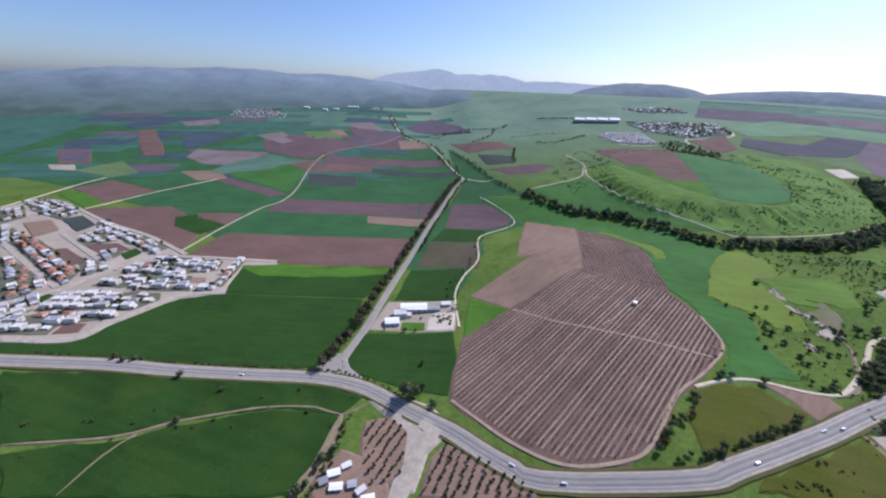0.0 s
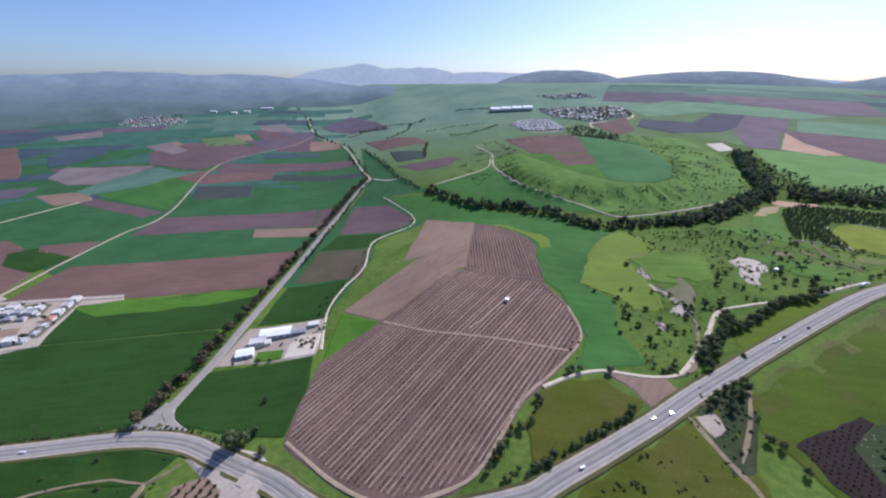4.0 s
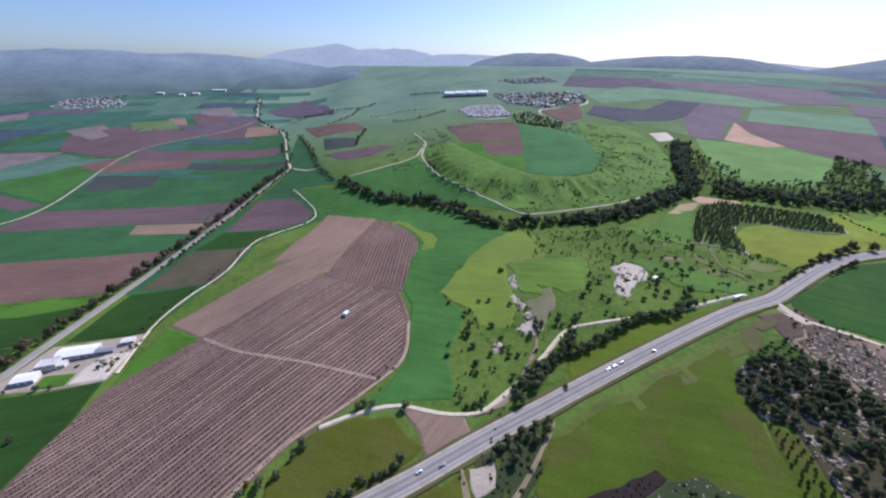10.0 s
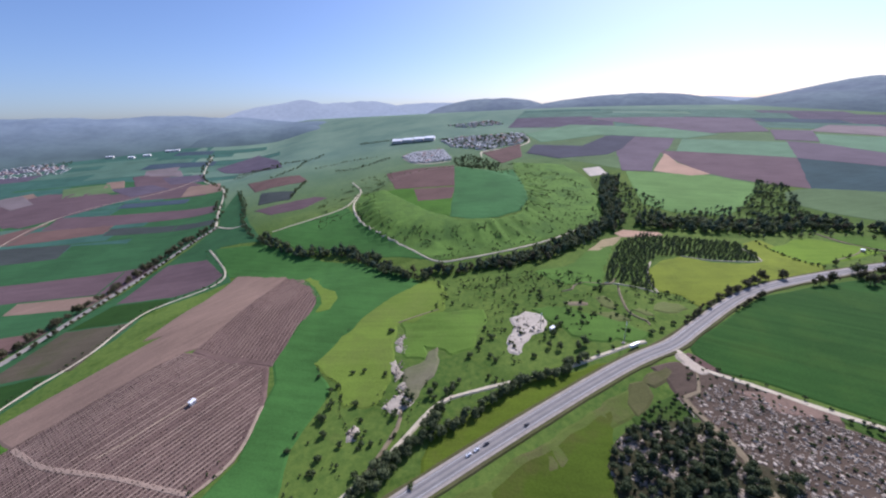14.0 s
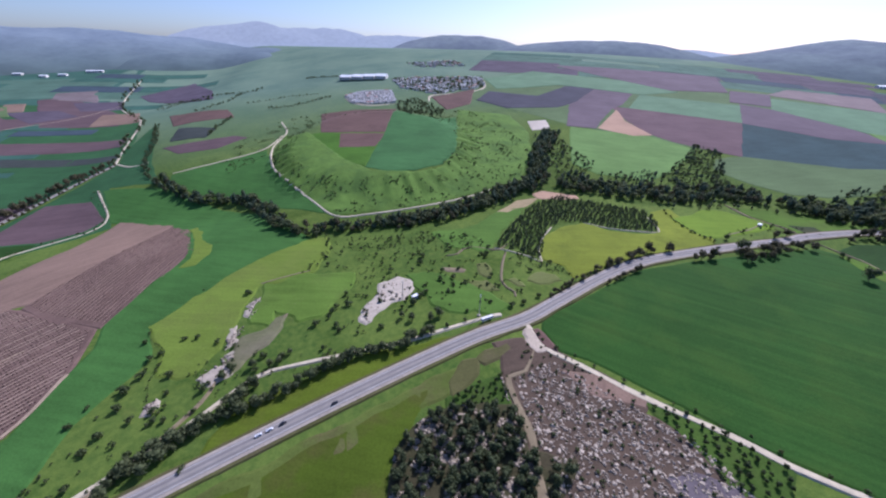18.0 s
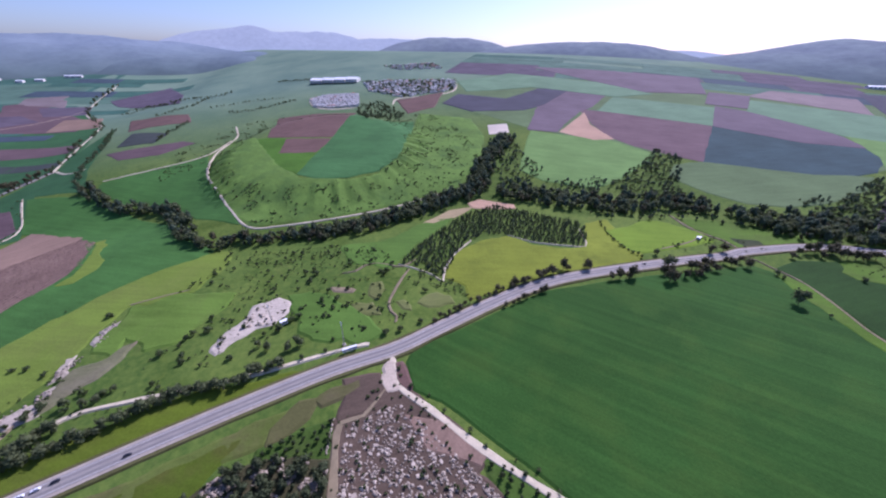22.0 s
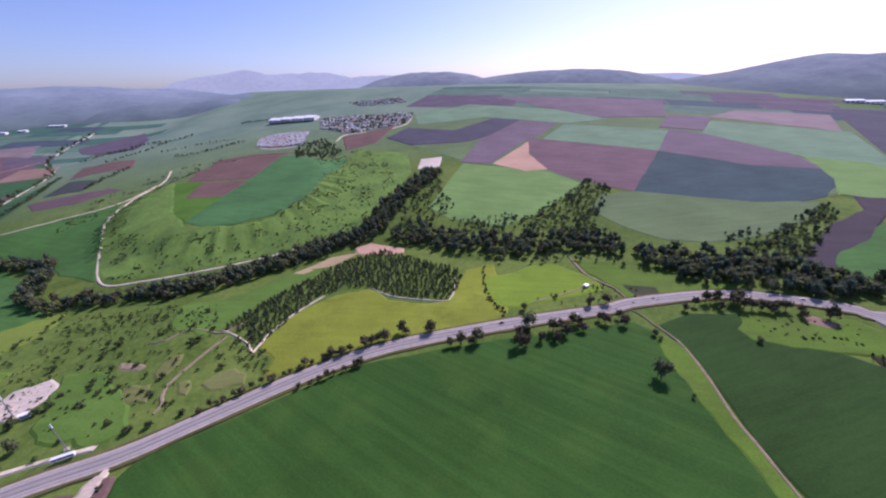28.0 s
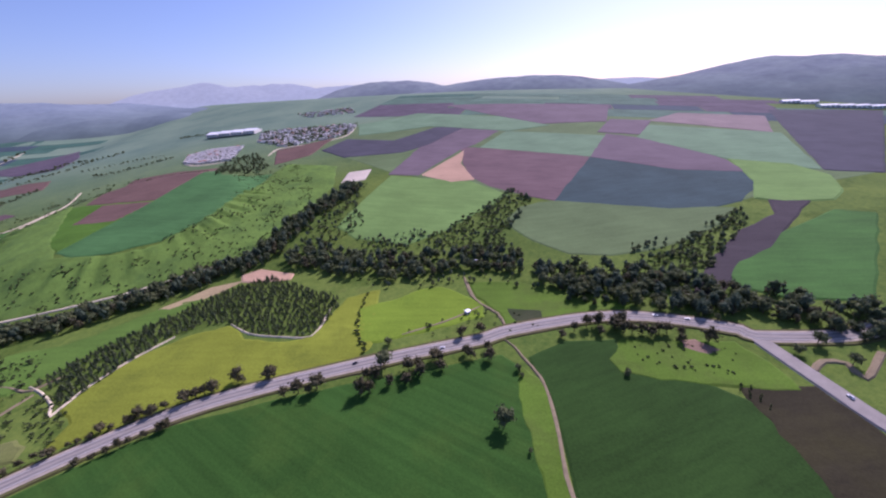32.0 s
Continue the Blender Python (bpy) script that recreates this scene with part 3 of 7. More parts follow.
field("field", ORCHARD_GRASS, [(727, 183), (746, 172), (774, 119), (754, 105), (732, 118), (733, 144)], "green plot under the olive orchard", wobble=4.0, fine=0.08, step=8)
field("field", GREEN_ROWS, [(699, 242), (698, 269), (703, 276), (712, 281), (774, 297), (851, 319), (947, 313), (1098, 295), (1104, 280), (1096, 262), (1089, 245), (1083, 226), (1075, 200), (1068, 178), (1062, 155), (1045, 100), (1000, -80), (905, -80), (812, 85), (778, 128), (748, 176), (716, 226)], "huge green wheat field with fine drill rows")
field("field", GREEN, [(1119, 284), (1156, 289), (1196, 275), (1176, 250), (1218, 211), (1230, 190), (1222, 165), (1206, 133), (1200, 60), (1190, -60), (1030, -60), (1052, 60), (1070, 120), (1082, 170), (1100, 210), (1112, 240)], "dark green wheat field beyond the gully")
field("field", WEED_BROWN, [(1234, 199), (1278, 181), (1272, 144), (1240, 124), (1225, 80), (1215, 60), (1206, 133), (1217, 158), (1226, 175)], "brown weedy ground beside the branch road", wobble=4.0, fine=0.08, step=8)
field("field", YELLOW, [(764, 373), (769, 391), (795, 423), (827, 437), (865, 440), (884, 410), (923, 388), (947, 385), (966, 413), (985, 443), (1019, 445), (1008, 401), (995, 347), (974, 339), (912, 345), (873, 344), (844, 345), (799, 333), (771, 330), (775, 352)], "yellow-green field below the plantation", wobble=5.0, fine=0.05, step=8)
field("field", crop("vivid_spring_meadow", (0.150, 0.236, 0.022), 0.4, 7, 0.2, 0.3, dry=(0.120, 0.200, 0.020)), [(994, 418), (1086, 424), (1117, 376), (1107, 353), (1018, 355), (990, 360)], "yellow-green field beside the highway bend", wobble=5.0, fine=0.05, step=8)
# ---- fields on the mound ----
field("field", crop("mound_wheat", (0.060, 0.158, 0.048), 0.5, 6, 0.3), [(727, 1118), (755, 1010), (862, 1000), (824, 865), (774, 741), (732, 690), (677, 672), (630, 678), (596, 708), (628, 806), (660, 893)], "green wheat on the flat top of the mound")
field("field", BROWN, [(527, 1170), (617, 1170), (728, 1135), (660, 900), (523, 954)], "ploughed plot on the flat top of the mound")
field("field", BRIGHT, [(520, 951), (560, 930), (656, 893), (624, 803), (593, 714), (559, 762), (529, 844), (508, 910), (503, 951)], "bright green plot on the flat top of the mound", wobble=4.0, fine=0.08, step=8)
LEVEL[0] += 0.05
field("field", BROWN, [(563, 926), (656, 891), (626, 812), (556, 834)], "small ploughed plot on the flat top of the mound", wobble=3.0)
field("field", FRESH, [(240, 857), (331, 897), (402, 933), (420, 822), (454, 738), (501, 631), (518, 595), (450, 647), (386, 724), (301, 768), (244, 825)], "green field at the foot of the mound")
field("field", BROWN, [(71, 1436), (249, 1365), (283, 1261), (128, 1271)], "ploughed plot beside the stream")
field("field", MAUVE, [(167, 1050), (315, 1073), (348, 1050), (292, 989), (218, 985)], "ploughed strip beside the stream")
field("field", MAUVE, [(-403, 1727), (-341, 1782), (-90, 1519), (-55, 1388), (-139, 1378), (-233, 1379)], "ploughed field beside the tree-lined road")
# ---- fields on the eastern slope ----
# next five: the plain's earth and crop colours, made bluer to paint haze
HAZED_BROWN = crop("hazed_reddish_earth", (0.160, 0.104, 0.104), 0.6, 7, 0.3, 0.25)
HAZED_MAUVE = crop("hazed_mauve_earth", (0.160, 0.122, 0.132), 0.6, 7, 0.3, 0.25)
HAZED_DARK = crop("hazed_dark_earth", (0.078, 0.076, 0.090), 0.6, 7, 0.3, 0.25)
HAZED_BRIGHT = crop("hazed_fresh_crop", (0.150, 0.262, 0.070), 0.6, 8, 0.25, 0.25)
HAZED_TAN = crop("hazed_pink_earth", (0.250, 0.194, 0.177), 0.6, 7, 0.3, 0.25)
OCHRE = crop("ochre_sand", (0.38, 0.30, 0.16), 0, 4, 0.2, 0.2)


def shrunk(poly, k):
    p = np.asarray(poly, float)
    return p.mean(0) + (p - p.mean(0)) * k


def slope_field(mat, poly, what):
    """Fields on the slope lie edge to edge, each a little over the one before."""
    LEVEL[0] += 0.03
    field("field", mat, shrunk(poly, 1.03), what)


field("field", LEEK, [(972, 1189), (1122, 877), (1352, 582), (1478, 480), (1536, 453), (1585, 450), (1923, 440), (2652, 773), (1997, 1224), (1491, 1553), (1129, 1421)], "wide slope of green crops between the parcels", step=22, base=True)
slope_field(HAZED_BROWN, [(1329, 967), (1452, 862), (1541, 741), (1352, 585), (1317, 629), (1282, 696), (1268, 757), (1287, 849)], "ploughed part of the pivot-watered circle")
slope_field(HAZED_MAUVE, [(1704, 875), (1756, 788), (1773, 693), (1756, 602), (1723, 539), (1633, 598), (1597, 659), (1549, 741)], "mauve strip of the pivot-watered circle")
slope_field(TEAL, [(1549, 741), (1597, 659), (1633, 598), (1723, 539), (1692, 502), (1647, 472), (1585, 450), (1536, 453), (1478, 480), (1422, 526), (1352, 582)], "dark half of the pivot-watered circle")
slope_field(LEEK, [(1350, 578), (1419, 522), (1474, 476), (1532, 450), (1549, 436), (1487, 407), (1420, 393), (1356, 393), (1305, 404), (1267, 431), (1248, 481), (1241, 524), (1247, 553), (1286, 585), (1323, 585)], "pale green field above the stream")
slope_field(HAZED_BRIGHT, [(1116, 847), (1252, 737), (1283, 645), (1134, 565), (1079, 554), (1013, 603), (992, 648), (1052, 748)], "bright green field on the slope")
slope_field(PEACH, [(1180, 826), (1321, 938), (1279, 854), (1266, 747), (1223, 757)], "triangle of pale sandy earth")
slope_field(HAZED_MAUVE, [(1119, 867), (1234, 1034), (1331, 1219), (1419, 1174), (1478, 1067), (1369, 979), (1314, 953), (1220, 876), (1175, 832)], "ploughed field on the slope")
slope_field(HAZED_GREEN, [(1372, 944), (1499, 1047), (1689, 863), (1551, 744), (1350, 965)], "pale green field on the slope")
slope_field(HAZED_DARK, [(1064, 1239), (1185, 1146), (1331, 1219), (1419, 1174), (1258, 1052), (1181, 1021), (1040, 1050), (990, 1150)], "dark crop on the slope")
slope_field(BROWN, [(864, 1228), (911, 1235), (1019, 1279), (945, 1120), (867, 1083)], "red-brown ploughed plot below the far village")
slope_field(HAZED_GREEN, [(1747, 811), (1882, 908), (2085, 706), (1852, 494), (1772, 590)], "pale green field on the slope")
slope_field(HAZED_BRIGHT, [(1766, 597), (1837, 529), (1823, 464), (1749, 410), (1690, 390), (1636, 416), (1618, 443), (1690, 497), (1734, 552)], "bright green field beside the pivot circle")
slope_field(HAZED_DARK, [(2379, 918), (2652, 773), (1923, 440), (1864, 488)], "wide dark field by the greenhouses")
slope_field(HAZED_TAN, [(1927, 956), (2092, 1005), (2269, 866), (2079, 723), (1994, 863)], "pale pinkish earth strip")
slope_field(HAZED_MAUVE, [(1491, 1553), (1997, 1224), (1802, 1007), (1631, 1070), (1571, 1254)], "dark mauve field on the far slope")
slope_field(HAZED_GREEN, [(1129, 1421), (1348, 1468), (1563, 1238), (1626, 1047), (1499, 1054), (1326, 1250), (1109, 1268)], "pale green field below the hills")
slope_field(HAZED_MAUVE, [(1837, 1018), (1927, 956), (1771, 839), (1701, 905)], "mauve plot on the slope")
slope_field(FRESH, [(1444, 339), (1563, 350), (1640, 360), (1660, 330), (1431, 225), (1379, 255), (1362, 287), (1376, 305)], "green meadow beyond the stream")
slope_field(crop("bare_valley_bed", (0.060, 0.050, 0.052), 0.6, 6, 0.3, 0.35), [(1650, 454), (1713, 419), (1577, 372), (1464, 328), (1409, 322), (1335, 287), (1304, 290), (1384, 335), (1484, 374), (1572, 388)], "bare brown bed of a side valley")
LEVEL[0] = 0.66
# ---- bare places ----
LEVEL[0] += 0.12
field("pond", MUD, [(701, 137), (720, 134), (735, 120), (732, 112), (697, 124)], "muddy pool between the boulders", wobble=3.0, fine=0.1, step=6)
field("pond", SANDY, [(1034, 919), (1082, 918), (1059, 856), (1012, 854)], "pale reservoir at the head of the side valley", wobble=0.0)
field("field", OCHRE, [(774, 526), (822, 553), (858, 553), (825, 533), (788, 516)], "strip of bare sand beside the plantation")
field("field", PEACH, [(857, 567), (879, 571), (921, 541), (918, 527), (860, 551)], "reddish bare earth above the plantation")
field("quarry", crop("broken_white_rock", (0.52, 0.45, 0.35), 0, 3, 0.3, 0.3, dry=(0.29, 0.255, 0.20)), [(572, 382), (593, 387), (603, 379), (603, 364), (592, 351), (575, 348), (559, 335), (550, 324), (546, 329), (549, 343), (566, 362)], "small white quarry of broken rock on the slope", step=4, wobble=3.0, fine=0.14)
field("rock_outcrop", CHALK, shrunk([(445, 400), (449, 403), (449, 388), (446, 374), (450, 366), (441, 371), (443, 388)], 0.8), "pale rock outcrop on the knoll", step=3, wobble=7.0, fine=0.16)
field("rock_outcrop", CHALK, shrunk([(430, 363), (436, 364), (435, 351), (440, 338), (435, 334), (430, 346)], 0.8), "pale rock outcrop on the knoll", step=3, wobble=7.0, fine=0.16)
field("rock_outcrop", CHALK, shrunk([(417, 306), (437, 316), (444, 303), (430, 297), (423, 297)], 0.9), "pale rock outcrop on the knoll", step=3, wobble=5.0, fine=0.16)
field("rock_outcrop", CHALK, shrunk([(389, 284), (393, 295), (398, 289), (393, 281)], 0.8), "pale rock outcrop on the knoll", step=3, wobble=5.0, fine=0.16)

field("rock_outcrop", CHALK, [(435, 327), (445, 328), (450, 317), (443, 311)], "pale rock outcrop on the knoll", step=3, wobble=4.0, fine=0.16)
VERGE_BARE = crop("thin_bare_turf", (0.136, 0.157, 0.046), 0.2, 4, 0.3, 0.4, dry=(0.184, 0.190, 0.075))
for poly in ([(660, 353), (680, 351), (684, 336), (673, 336)], [(725, 341), (737, 350), (755, 341), (753, 329), (732, 329)], [(706, 347), (713, 347), (713, 332), (709, 334)]):
    field("field", VERGE_BARE, poly, "thin yellowish turf in the scrub", wobble=6.0, fine=0.1, step=5)
field("field", DIRT, [(643, 391), (650, 388), (666, 380), (663, 377), (648, 383)], "small bare bank of pinkish earth", wobble=2.0, fine=0.1, step=4)
over("field", crop("thin_grey_grass", (0.150, 0.150, 0.075), 0.2, 4, 0.3, 0.4, dry=(0.24, 0.20, 0.14)), [(443, 343), (459, 347), (478, 365), (477, 346), (465, 327), (452, 319), (443, 303), (437, 312)], "worn grey-green ground among the rocks", wobble=6.0, fine=0.08, step=6)
field("field", VERGE_BARE, [(679, 366), (684, 385), (693, 385), (693, 372), (687, 356)], "bare patch of pale earth in the scrub", wobble=4.0, fine=0.12, step=5)
over("field", crop("thin_sunny_turf", (0.108, 0.184, 0.028), 0.4, 7, 0.35, 0.5, dry=(0.125, 0.165, 0.040)), [(454, 422), (500, 428), (543, 412), (535, 378), (509, 352), (495, 348), (480, 364), (472, 372), (458, 352), (447, 358), (450, 380)], "sunny yellow-green turf among the rocks", wobble=9.0, fine=0.05, step=7)
over("field", RICH, [(606, 365), (600, 390), (625, 387), (657, 357), (672, 328), (685, 308), (668, 303), (624, 316)], "darker lush grass beside the quarry", wobble=7.0, fine=0.05, step=7)
field("field", RICH, [(705, 412), (738, 446), (823, 533), (764, 521), (718, 482), (660, 486), (664, 440)], "green strip of grass between wood and plantation", wobble=6.0, fine=0.05, step=7)
# ---- roads and tracks ----
field("field", LUSH, [(1108, 276), (1091, 251), (1084, 229), (1077, 205), (1070, 182), (1066, 162), (1054, 120), (1036, 60), (1010, -40), (1022, -42), (1046, 60), (1064, 120), (1076, 162), (1080, 175), (1086, 193), (1097, 214), (1108, 239), (1113, 261)], "strip of bright weeds between two wheat fields", wobble=3.5, fine=0.07, step=6)
HIGHWAY = [(-1100, 292), (-750, 284), (-408, 278), (-306, 278), (-251, 275), (-182, 274), (-111, 273), (-65, 263), (-31, 244), (0, 225), (19, 213), (41, 194), (64, 177), (82, 167), (179, 157), (217, 164), (302, 187), (364, 207), (478, 238), (626, 275), (690, 285), (731, 298), (796, 319), (848, 331), (906, 334), (1006, 329), (1093, 321), (1115, 323), (1180, 314), (1226, 299), (1264, 273), (1295, 242), (1298, 231), (1352, 205), (1395, 199), (1480, 196), (1720, 190)]
BRANCH = [(1296, 229), (1291, 203), (1285, 171), (1281, 148), (1278, 90), (1270, -60)]


def road(name, points, width, mat, label, lift=1.1, **kw):
    return tagged(ribbon(name, points, width, mat, lift, **kw), label, "road", kind="structure")


VERGE_GRASS = crop("dry_verge_grass", (0.098, 0.098, 0.034), 0, 5, 0.25, 0.4, dry=(0.16, 0.125, 0.075))
tagged(ribbon("road_verge", HIGHWAY, 19.5, VERGE_GRASS, 1.0, 1.2, uneven=0.12), "dry brownish grass verge along the highway", "verge", kind="structure")
highway = road("road", HIGHWAY, 14.5, SHOULDER, "grey two-lane highway with wide pale shoulders", lift=1.15)
ribbon("asphalt", HIGHWAY, 11.0, ASPHALT, 1.26, 0.3, parent=highway)
for off in (-1.9, 1.9):
    ribbon("lane", HIGHWAY, 1.5, LANE_TAR, 1.34, 0.15, parent=highway, side=off)
for off in (-3.9, 3.9):
    ribbon("edge_line", HIGHWAY, 0.3, PAINT, 1.40, 0.1, parent=highway, side=off)
branch = road("road", BRANCH, 11.5, ASPHALT, "grey branch road", lift=1.15)
avenue = road("road", [(-104, 266)] + [(-98, 285), (-80, 346), (-59, 451), (-33, 568), (-5, 701), (52, 910), (87, 999)], 8.0, ASPHALT, "straight tree-lined side road")
road("road", [(87, 999), (60, 1112), (-14, 1441), (-137, 1646), (-249, 2172)], 4, TRACK, "pale far end of the tree-lined road")
road("road", [(-7, 223), (3, 214), (-8, 197), (-17, 174), (-22, 163), (-34, 110), (-42, 40)], 12, SHOULDER, "dusty grey side road at the junction", lift=1.35, uneven=0.4)
for pts, w in (([(34, 355), (33, 425), (49, 479), (77, 532), (94, 639), (167, 699), (174, 737), (150, 787), (118, 848)], 2.2), ([(237, 238), (264, 244), (296, 244), (326, 230), (355, 225), (380, 236), (401, 249), (426, 266), (463, 292), (497, 294), (568, 291), (656, 298), (672, 297)], 2.9), ([(421, 1147), (439, 1043), (415, 943), (424, 827), (459, 738), (501, 639), (533, 583), (581, 574), (666, 575), (742, 584), (820, 604)], 2.4), ([(688, 277), (687, 250), (705, 223), (729, 186), (761, 145), (777, 120), (794, 100), (801, 90), (840, 20), (890, -70)], 4.2), ([(-400, 530), (-390, 646), (-372, 748), (-342, 851), (-364, 1233), (-196, 1483), (-142, 1645)], 1.3)):
    road("track", pts, w, TRACK if pts[0][0] > -300 else LANE_EARTH, "pale chalk farm track", lift=1.0 if pts[0][0] > -300 else 1.5, uneven=0.4)
for pts, w in (([(88, 1004), (137, 954), (168, 958)], 4), ([(839, 1183), (869, 1247), (970, 1247), (1057, 1286), (1103, 1384)], 7), ([(607, 1360), (607, 1310), (622, 1245), (667, 1198), (740, 1190)], 7), ([(431, 1025), (398, 945), (330, 903), (238, 865)], 2), ([(-720, 727), (-652, 846), (-554, 964)], 2.6), ([(-891, 728), (-876, 878), (-849, 964)], 3), ([(867, 443), (888, 417), (920, 398), (946, 388), (958, 410), (966, 431)], 1.0), ([(717, 415), (731, 403), (750, 381), (756, 367), (766, 392), (788, 420), (816, 444)], 1.0)):
    road("track", pts, w, TRACK, "narrow pale farm track", lift=0.98, uneven=0.4, taper=True)
for pts, w in (([(679, 249), (661, 231), (646, 230), (642, 211), (640, 186), (635, 169), (627, 147), (618, 90), (610, 20)], 4.5), ([(332, 186), (331, 168), (330, 149), (331, 134), (329, 121)], 3.6), ([(406, 205), (374, 174), (338, 147)], 3), ([(-318, 193), (-247, 203), (-214, 217), (-175, 229), (-140, 237), (-101, 238), (-77, 231), (-57, 244)], 1.7), ([(-248, 159), (-242, 187), (-232, 206)], 1.3), ([(-77, 231), (-81, 201), (-87, 178), (-94, 163), (-104, 110)], 7), ([(1120, 435), (1113, 385), (1123, 352), (1120, 328)], 2.6), ([(1110, 316), (1114, 302), (1114, 287), (1115, 262), (1107, 236), (1097, 213), (1086, 191), (1081, 174), (1074, 153), (1060, 110), (1040, 50), (1015, -40)], 1.8), ([(1113, 370), (1074, 360), (1027, 356)], 1.8),
               ([(655, 415), (669, 415), (680, 424), (695, 424), (710, 414), (722, 409), (738, 420)], 1.3), ([(727, 402), (718, 389), (710, 376), (702, 361), (696, 348), (696, 335), (700, 326), (697, 318)], 1.5), ([(448, 428), (457, 430), (484, 435), (500, 437)], 1.5), ([(432, 298), (426, 281), (408, 259), (390, 240), (374, 227), (352, 223)], 2.2), ([(489, 379), (453, 321), (438, 303)], 1.6)):
    road("track", pts, w, DIRT, "brown dirt track", lift=0.96, uneven=0.5, taper=True)
for pts, w in (([(-508, 372), (-474, 404), (-456, 459), (-406, 512)], 9), ([(-384, 517), (-494, 588), (-611, 649), (-830, 778), (-883, 721)], 7), ([(-708, 558), (-579, 474), (-480, 411)], 8), ([(-641, 592), (-470, 475), (-444, 463)], 7), ([(-483, 349), (-415, 400), (-337, 428), (-274, 421)], 8), ([(-440, 308), (-373, 311), (-357, 344), (-320, 402), (-272, 417)], 9), ([(-388, 510), (-244, 513)], 7)):
    road("road", pts, w, SHOULDER, "dusty pale village street", lift=1.25)
road("track", [(1295, 191), (1310, 194), (1321, 186), (1315, 173), (1354, 183)], 3, DIRT, "pale looping access track", lift=1.15, uneven=0.3)
LEVEL[0] += 0.1
field("field", TAN, [(-86, 166), (-70, 196), (-52, 192), (-34, 172), (-30, 158), (-62, 150)], "trodden brown ground round the shacks", wobble=4.0, fine=0.08, step=6)
field("field", BRUSH, [(555, 202), (574, 215), (602, 219), (638, 207), (635, 184), (623, 147), (546, 173)], "brown stony ground under the pines", wobble=4.0, fine=0.08, step=8)
WEEDS = crop("dark_rough_weeds", (0.044, 0.060, 0.024), 0, 4, 0.3, 0.5, dry=(0.090, 0.082, 0.050))
field("field", BRUSH, [(567, 198), (563, 163), (547, 131), (533, 95), (537, 87), (658, 159), (633, 177), (610, 196)], "brown stony ground under the pines", wobble=4.0, fine=0.08, step=8)
field("field", OLIVE_GREEN, [(549, 172), (555, 157), (541, 127), (527, 94), (514, 93), (521, 125)], "grassy strip with a row of young trees", wobble=2.0, step=8)
field("field", OLIVE, [(218, 148), (298, 172), (332, 183), (393, 200), (389, 181), (344, 158), (332, 121)], "dry olive grass with brown patches south of the highway", wobble=5.0, fine=0.05, step=8)
field("field", WEEDS, [(349, 202), (394, 212), (391, 194), (383, 175), (360, 159), (337, 138), (324, 141)], "dark scrubby ground beside the dirt path", wobble=4.0, fine=0.08, step=8)
field("field", WEEDS, [(420, 138), (436, 147), (460, 150), (474, 148), (487, 133), (486, 114), (474, 98), (440, 92), (414, 104), (411, 121)], "rough weedy ground with scattered stones", wobble=4.0, fine=0.08, step=8)
field("field", crop("black_clods", (0.034, 0.025, 0.021), 0.5, 3, 0.3, 0.3), [(387, 150), (450, 159), (453, 152), (432, 145), (419, 137), (410, 122), (415, 105), (385, 108), (382, 125)], "dark ploughed plot with clods", wobble=4.0, fine=0.06, step=8)
field("field", TAN, [(-53, 224), (-29, 228), (-17, 211), (-20, 175), (-43, 170), (-53, 197)], "bare earth under the orchard by the junction")
field("field", TAN, [(14, 202), (48, 183), (78, 161), (72, 157), (-5, 162), (2, 190)], "bare earth under the orchard by the side road")
field("field", ASPHALT, [(-122, 280), (-108, 292), (-98, 308), (-92, 306), (-82, 288), (-64, 271), (-92, 268)], "paved mouth of the avenue at the highway", wobble=0.6)
field("traffic_island", VERGE_GRASS, [(-99, 283), (-95, 288), (-88, 283), (-93, 281)], "grassy traffic island at the road junction", wobble=0.0, step=4)
field("field", SHOULDER, [(-57, 262), (-32, 253), (0, 239), (22, 213), (8, 207), (-3, 196), (-11, 166), (-22, 163), (-21, 192), (-18, 215), (-35, 230), (-55, 249)], "dusty paved apron of the road junction", wobble=1.0)
field("field", PASTURE, [(-391, 262), (-296, 266), (-192, 264), (-108, 264), (-63, 250), (-77, 233), (-140, 238), (-215, 219), (-248, 205), (-320, 194)], "rich dark pasture south of the highway", wobble=4.0, fine=0.06, step=8)
field("field", PASTURE, [(-311, 186), (-243, 198), (-210, 212), (-138, 233), (-84, 231), (-78, 225), (-84, 183), (-94, 164), (-237, 159), (-282, 158)], "rich dark pasture below the footpath", wobble=4.0, fine=0.06, step=8)
field("field", LUSH, [(1165, 400), (1204, 354), (1248, 309), (1184, 319), (1124, 331), (1128, 350), (1118, 389), (1121, 420)], "bright meadow beside the highway bend", wobble=4.0, fine=0.06, step=8)
field("field", SLOPE, [(437, 775), (470, 719), (501, 635), (533, 587), (614, 576), (724, 587), (856, 615), (922, 692), (993, 850), (1008, 983), (894, 1066), (778, 735), (728, 674), (675, 662), (602, 686), (559, 763), (523, 876), (492, 969), (438, 1022), (424, 913)], "grassy yellow-green slope of the mound", step=5, soft=True, wobble=4.0, fine=0.06)
field("field", LUSH, [(1201, 273), (1239, 252), (1277, 234), (1277, 209), (1268, 183), (1246, 193), (1218, 211), (1172, 242), (1176, 255)], "bright weedy grass beside the wheat", wobble=4.0, fine=0.06, step=8)


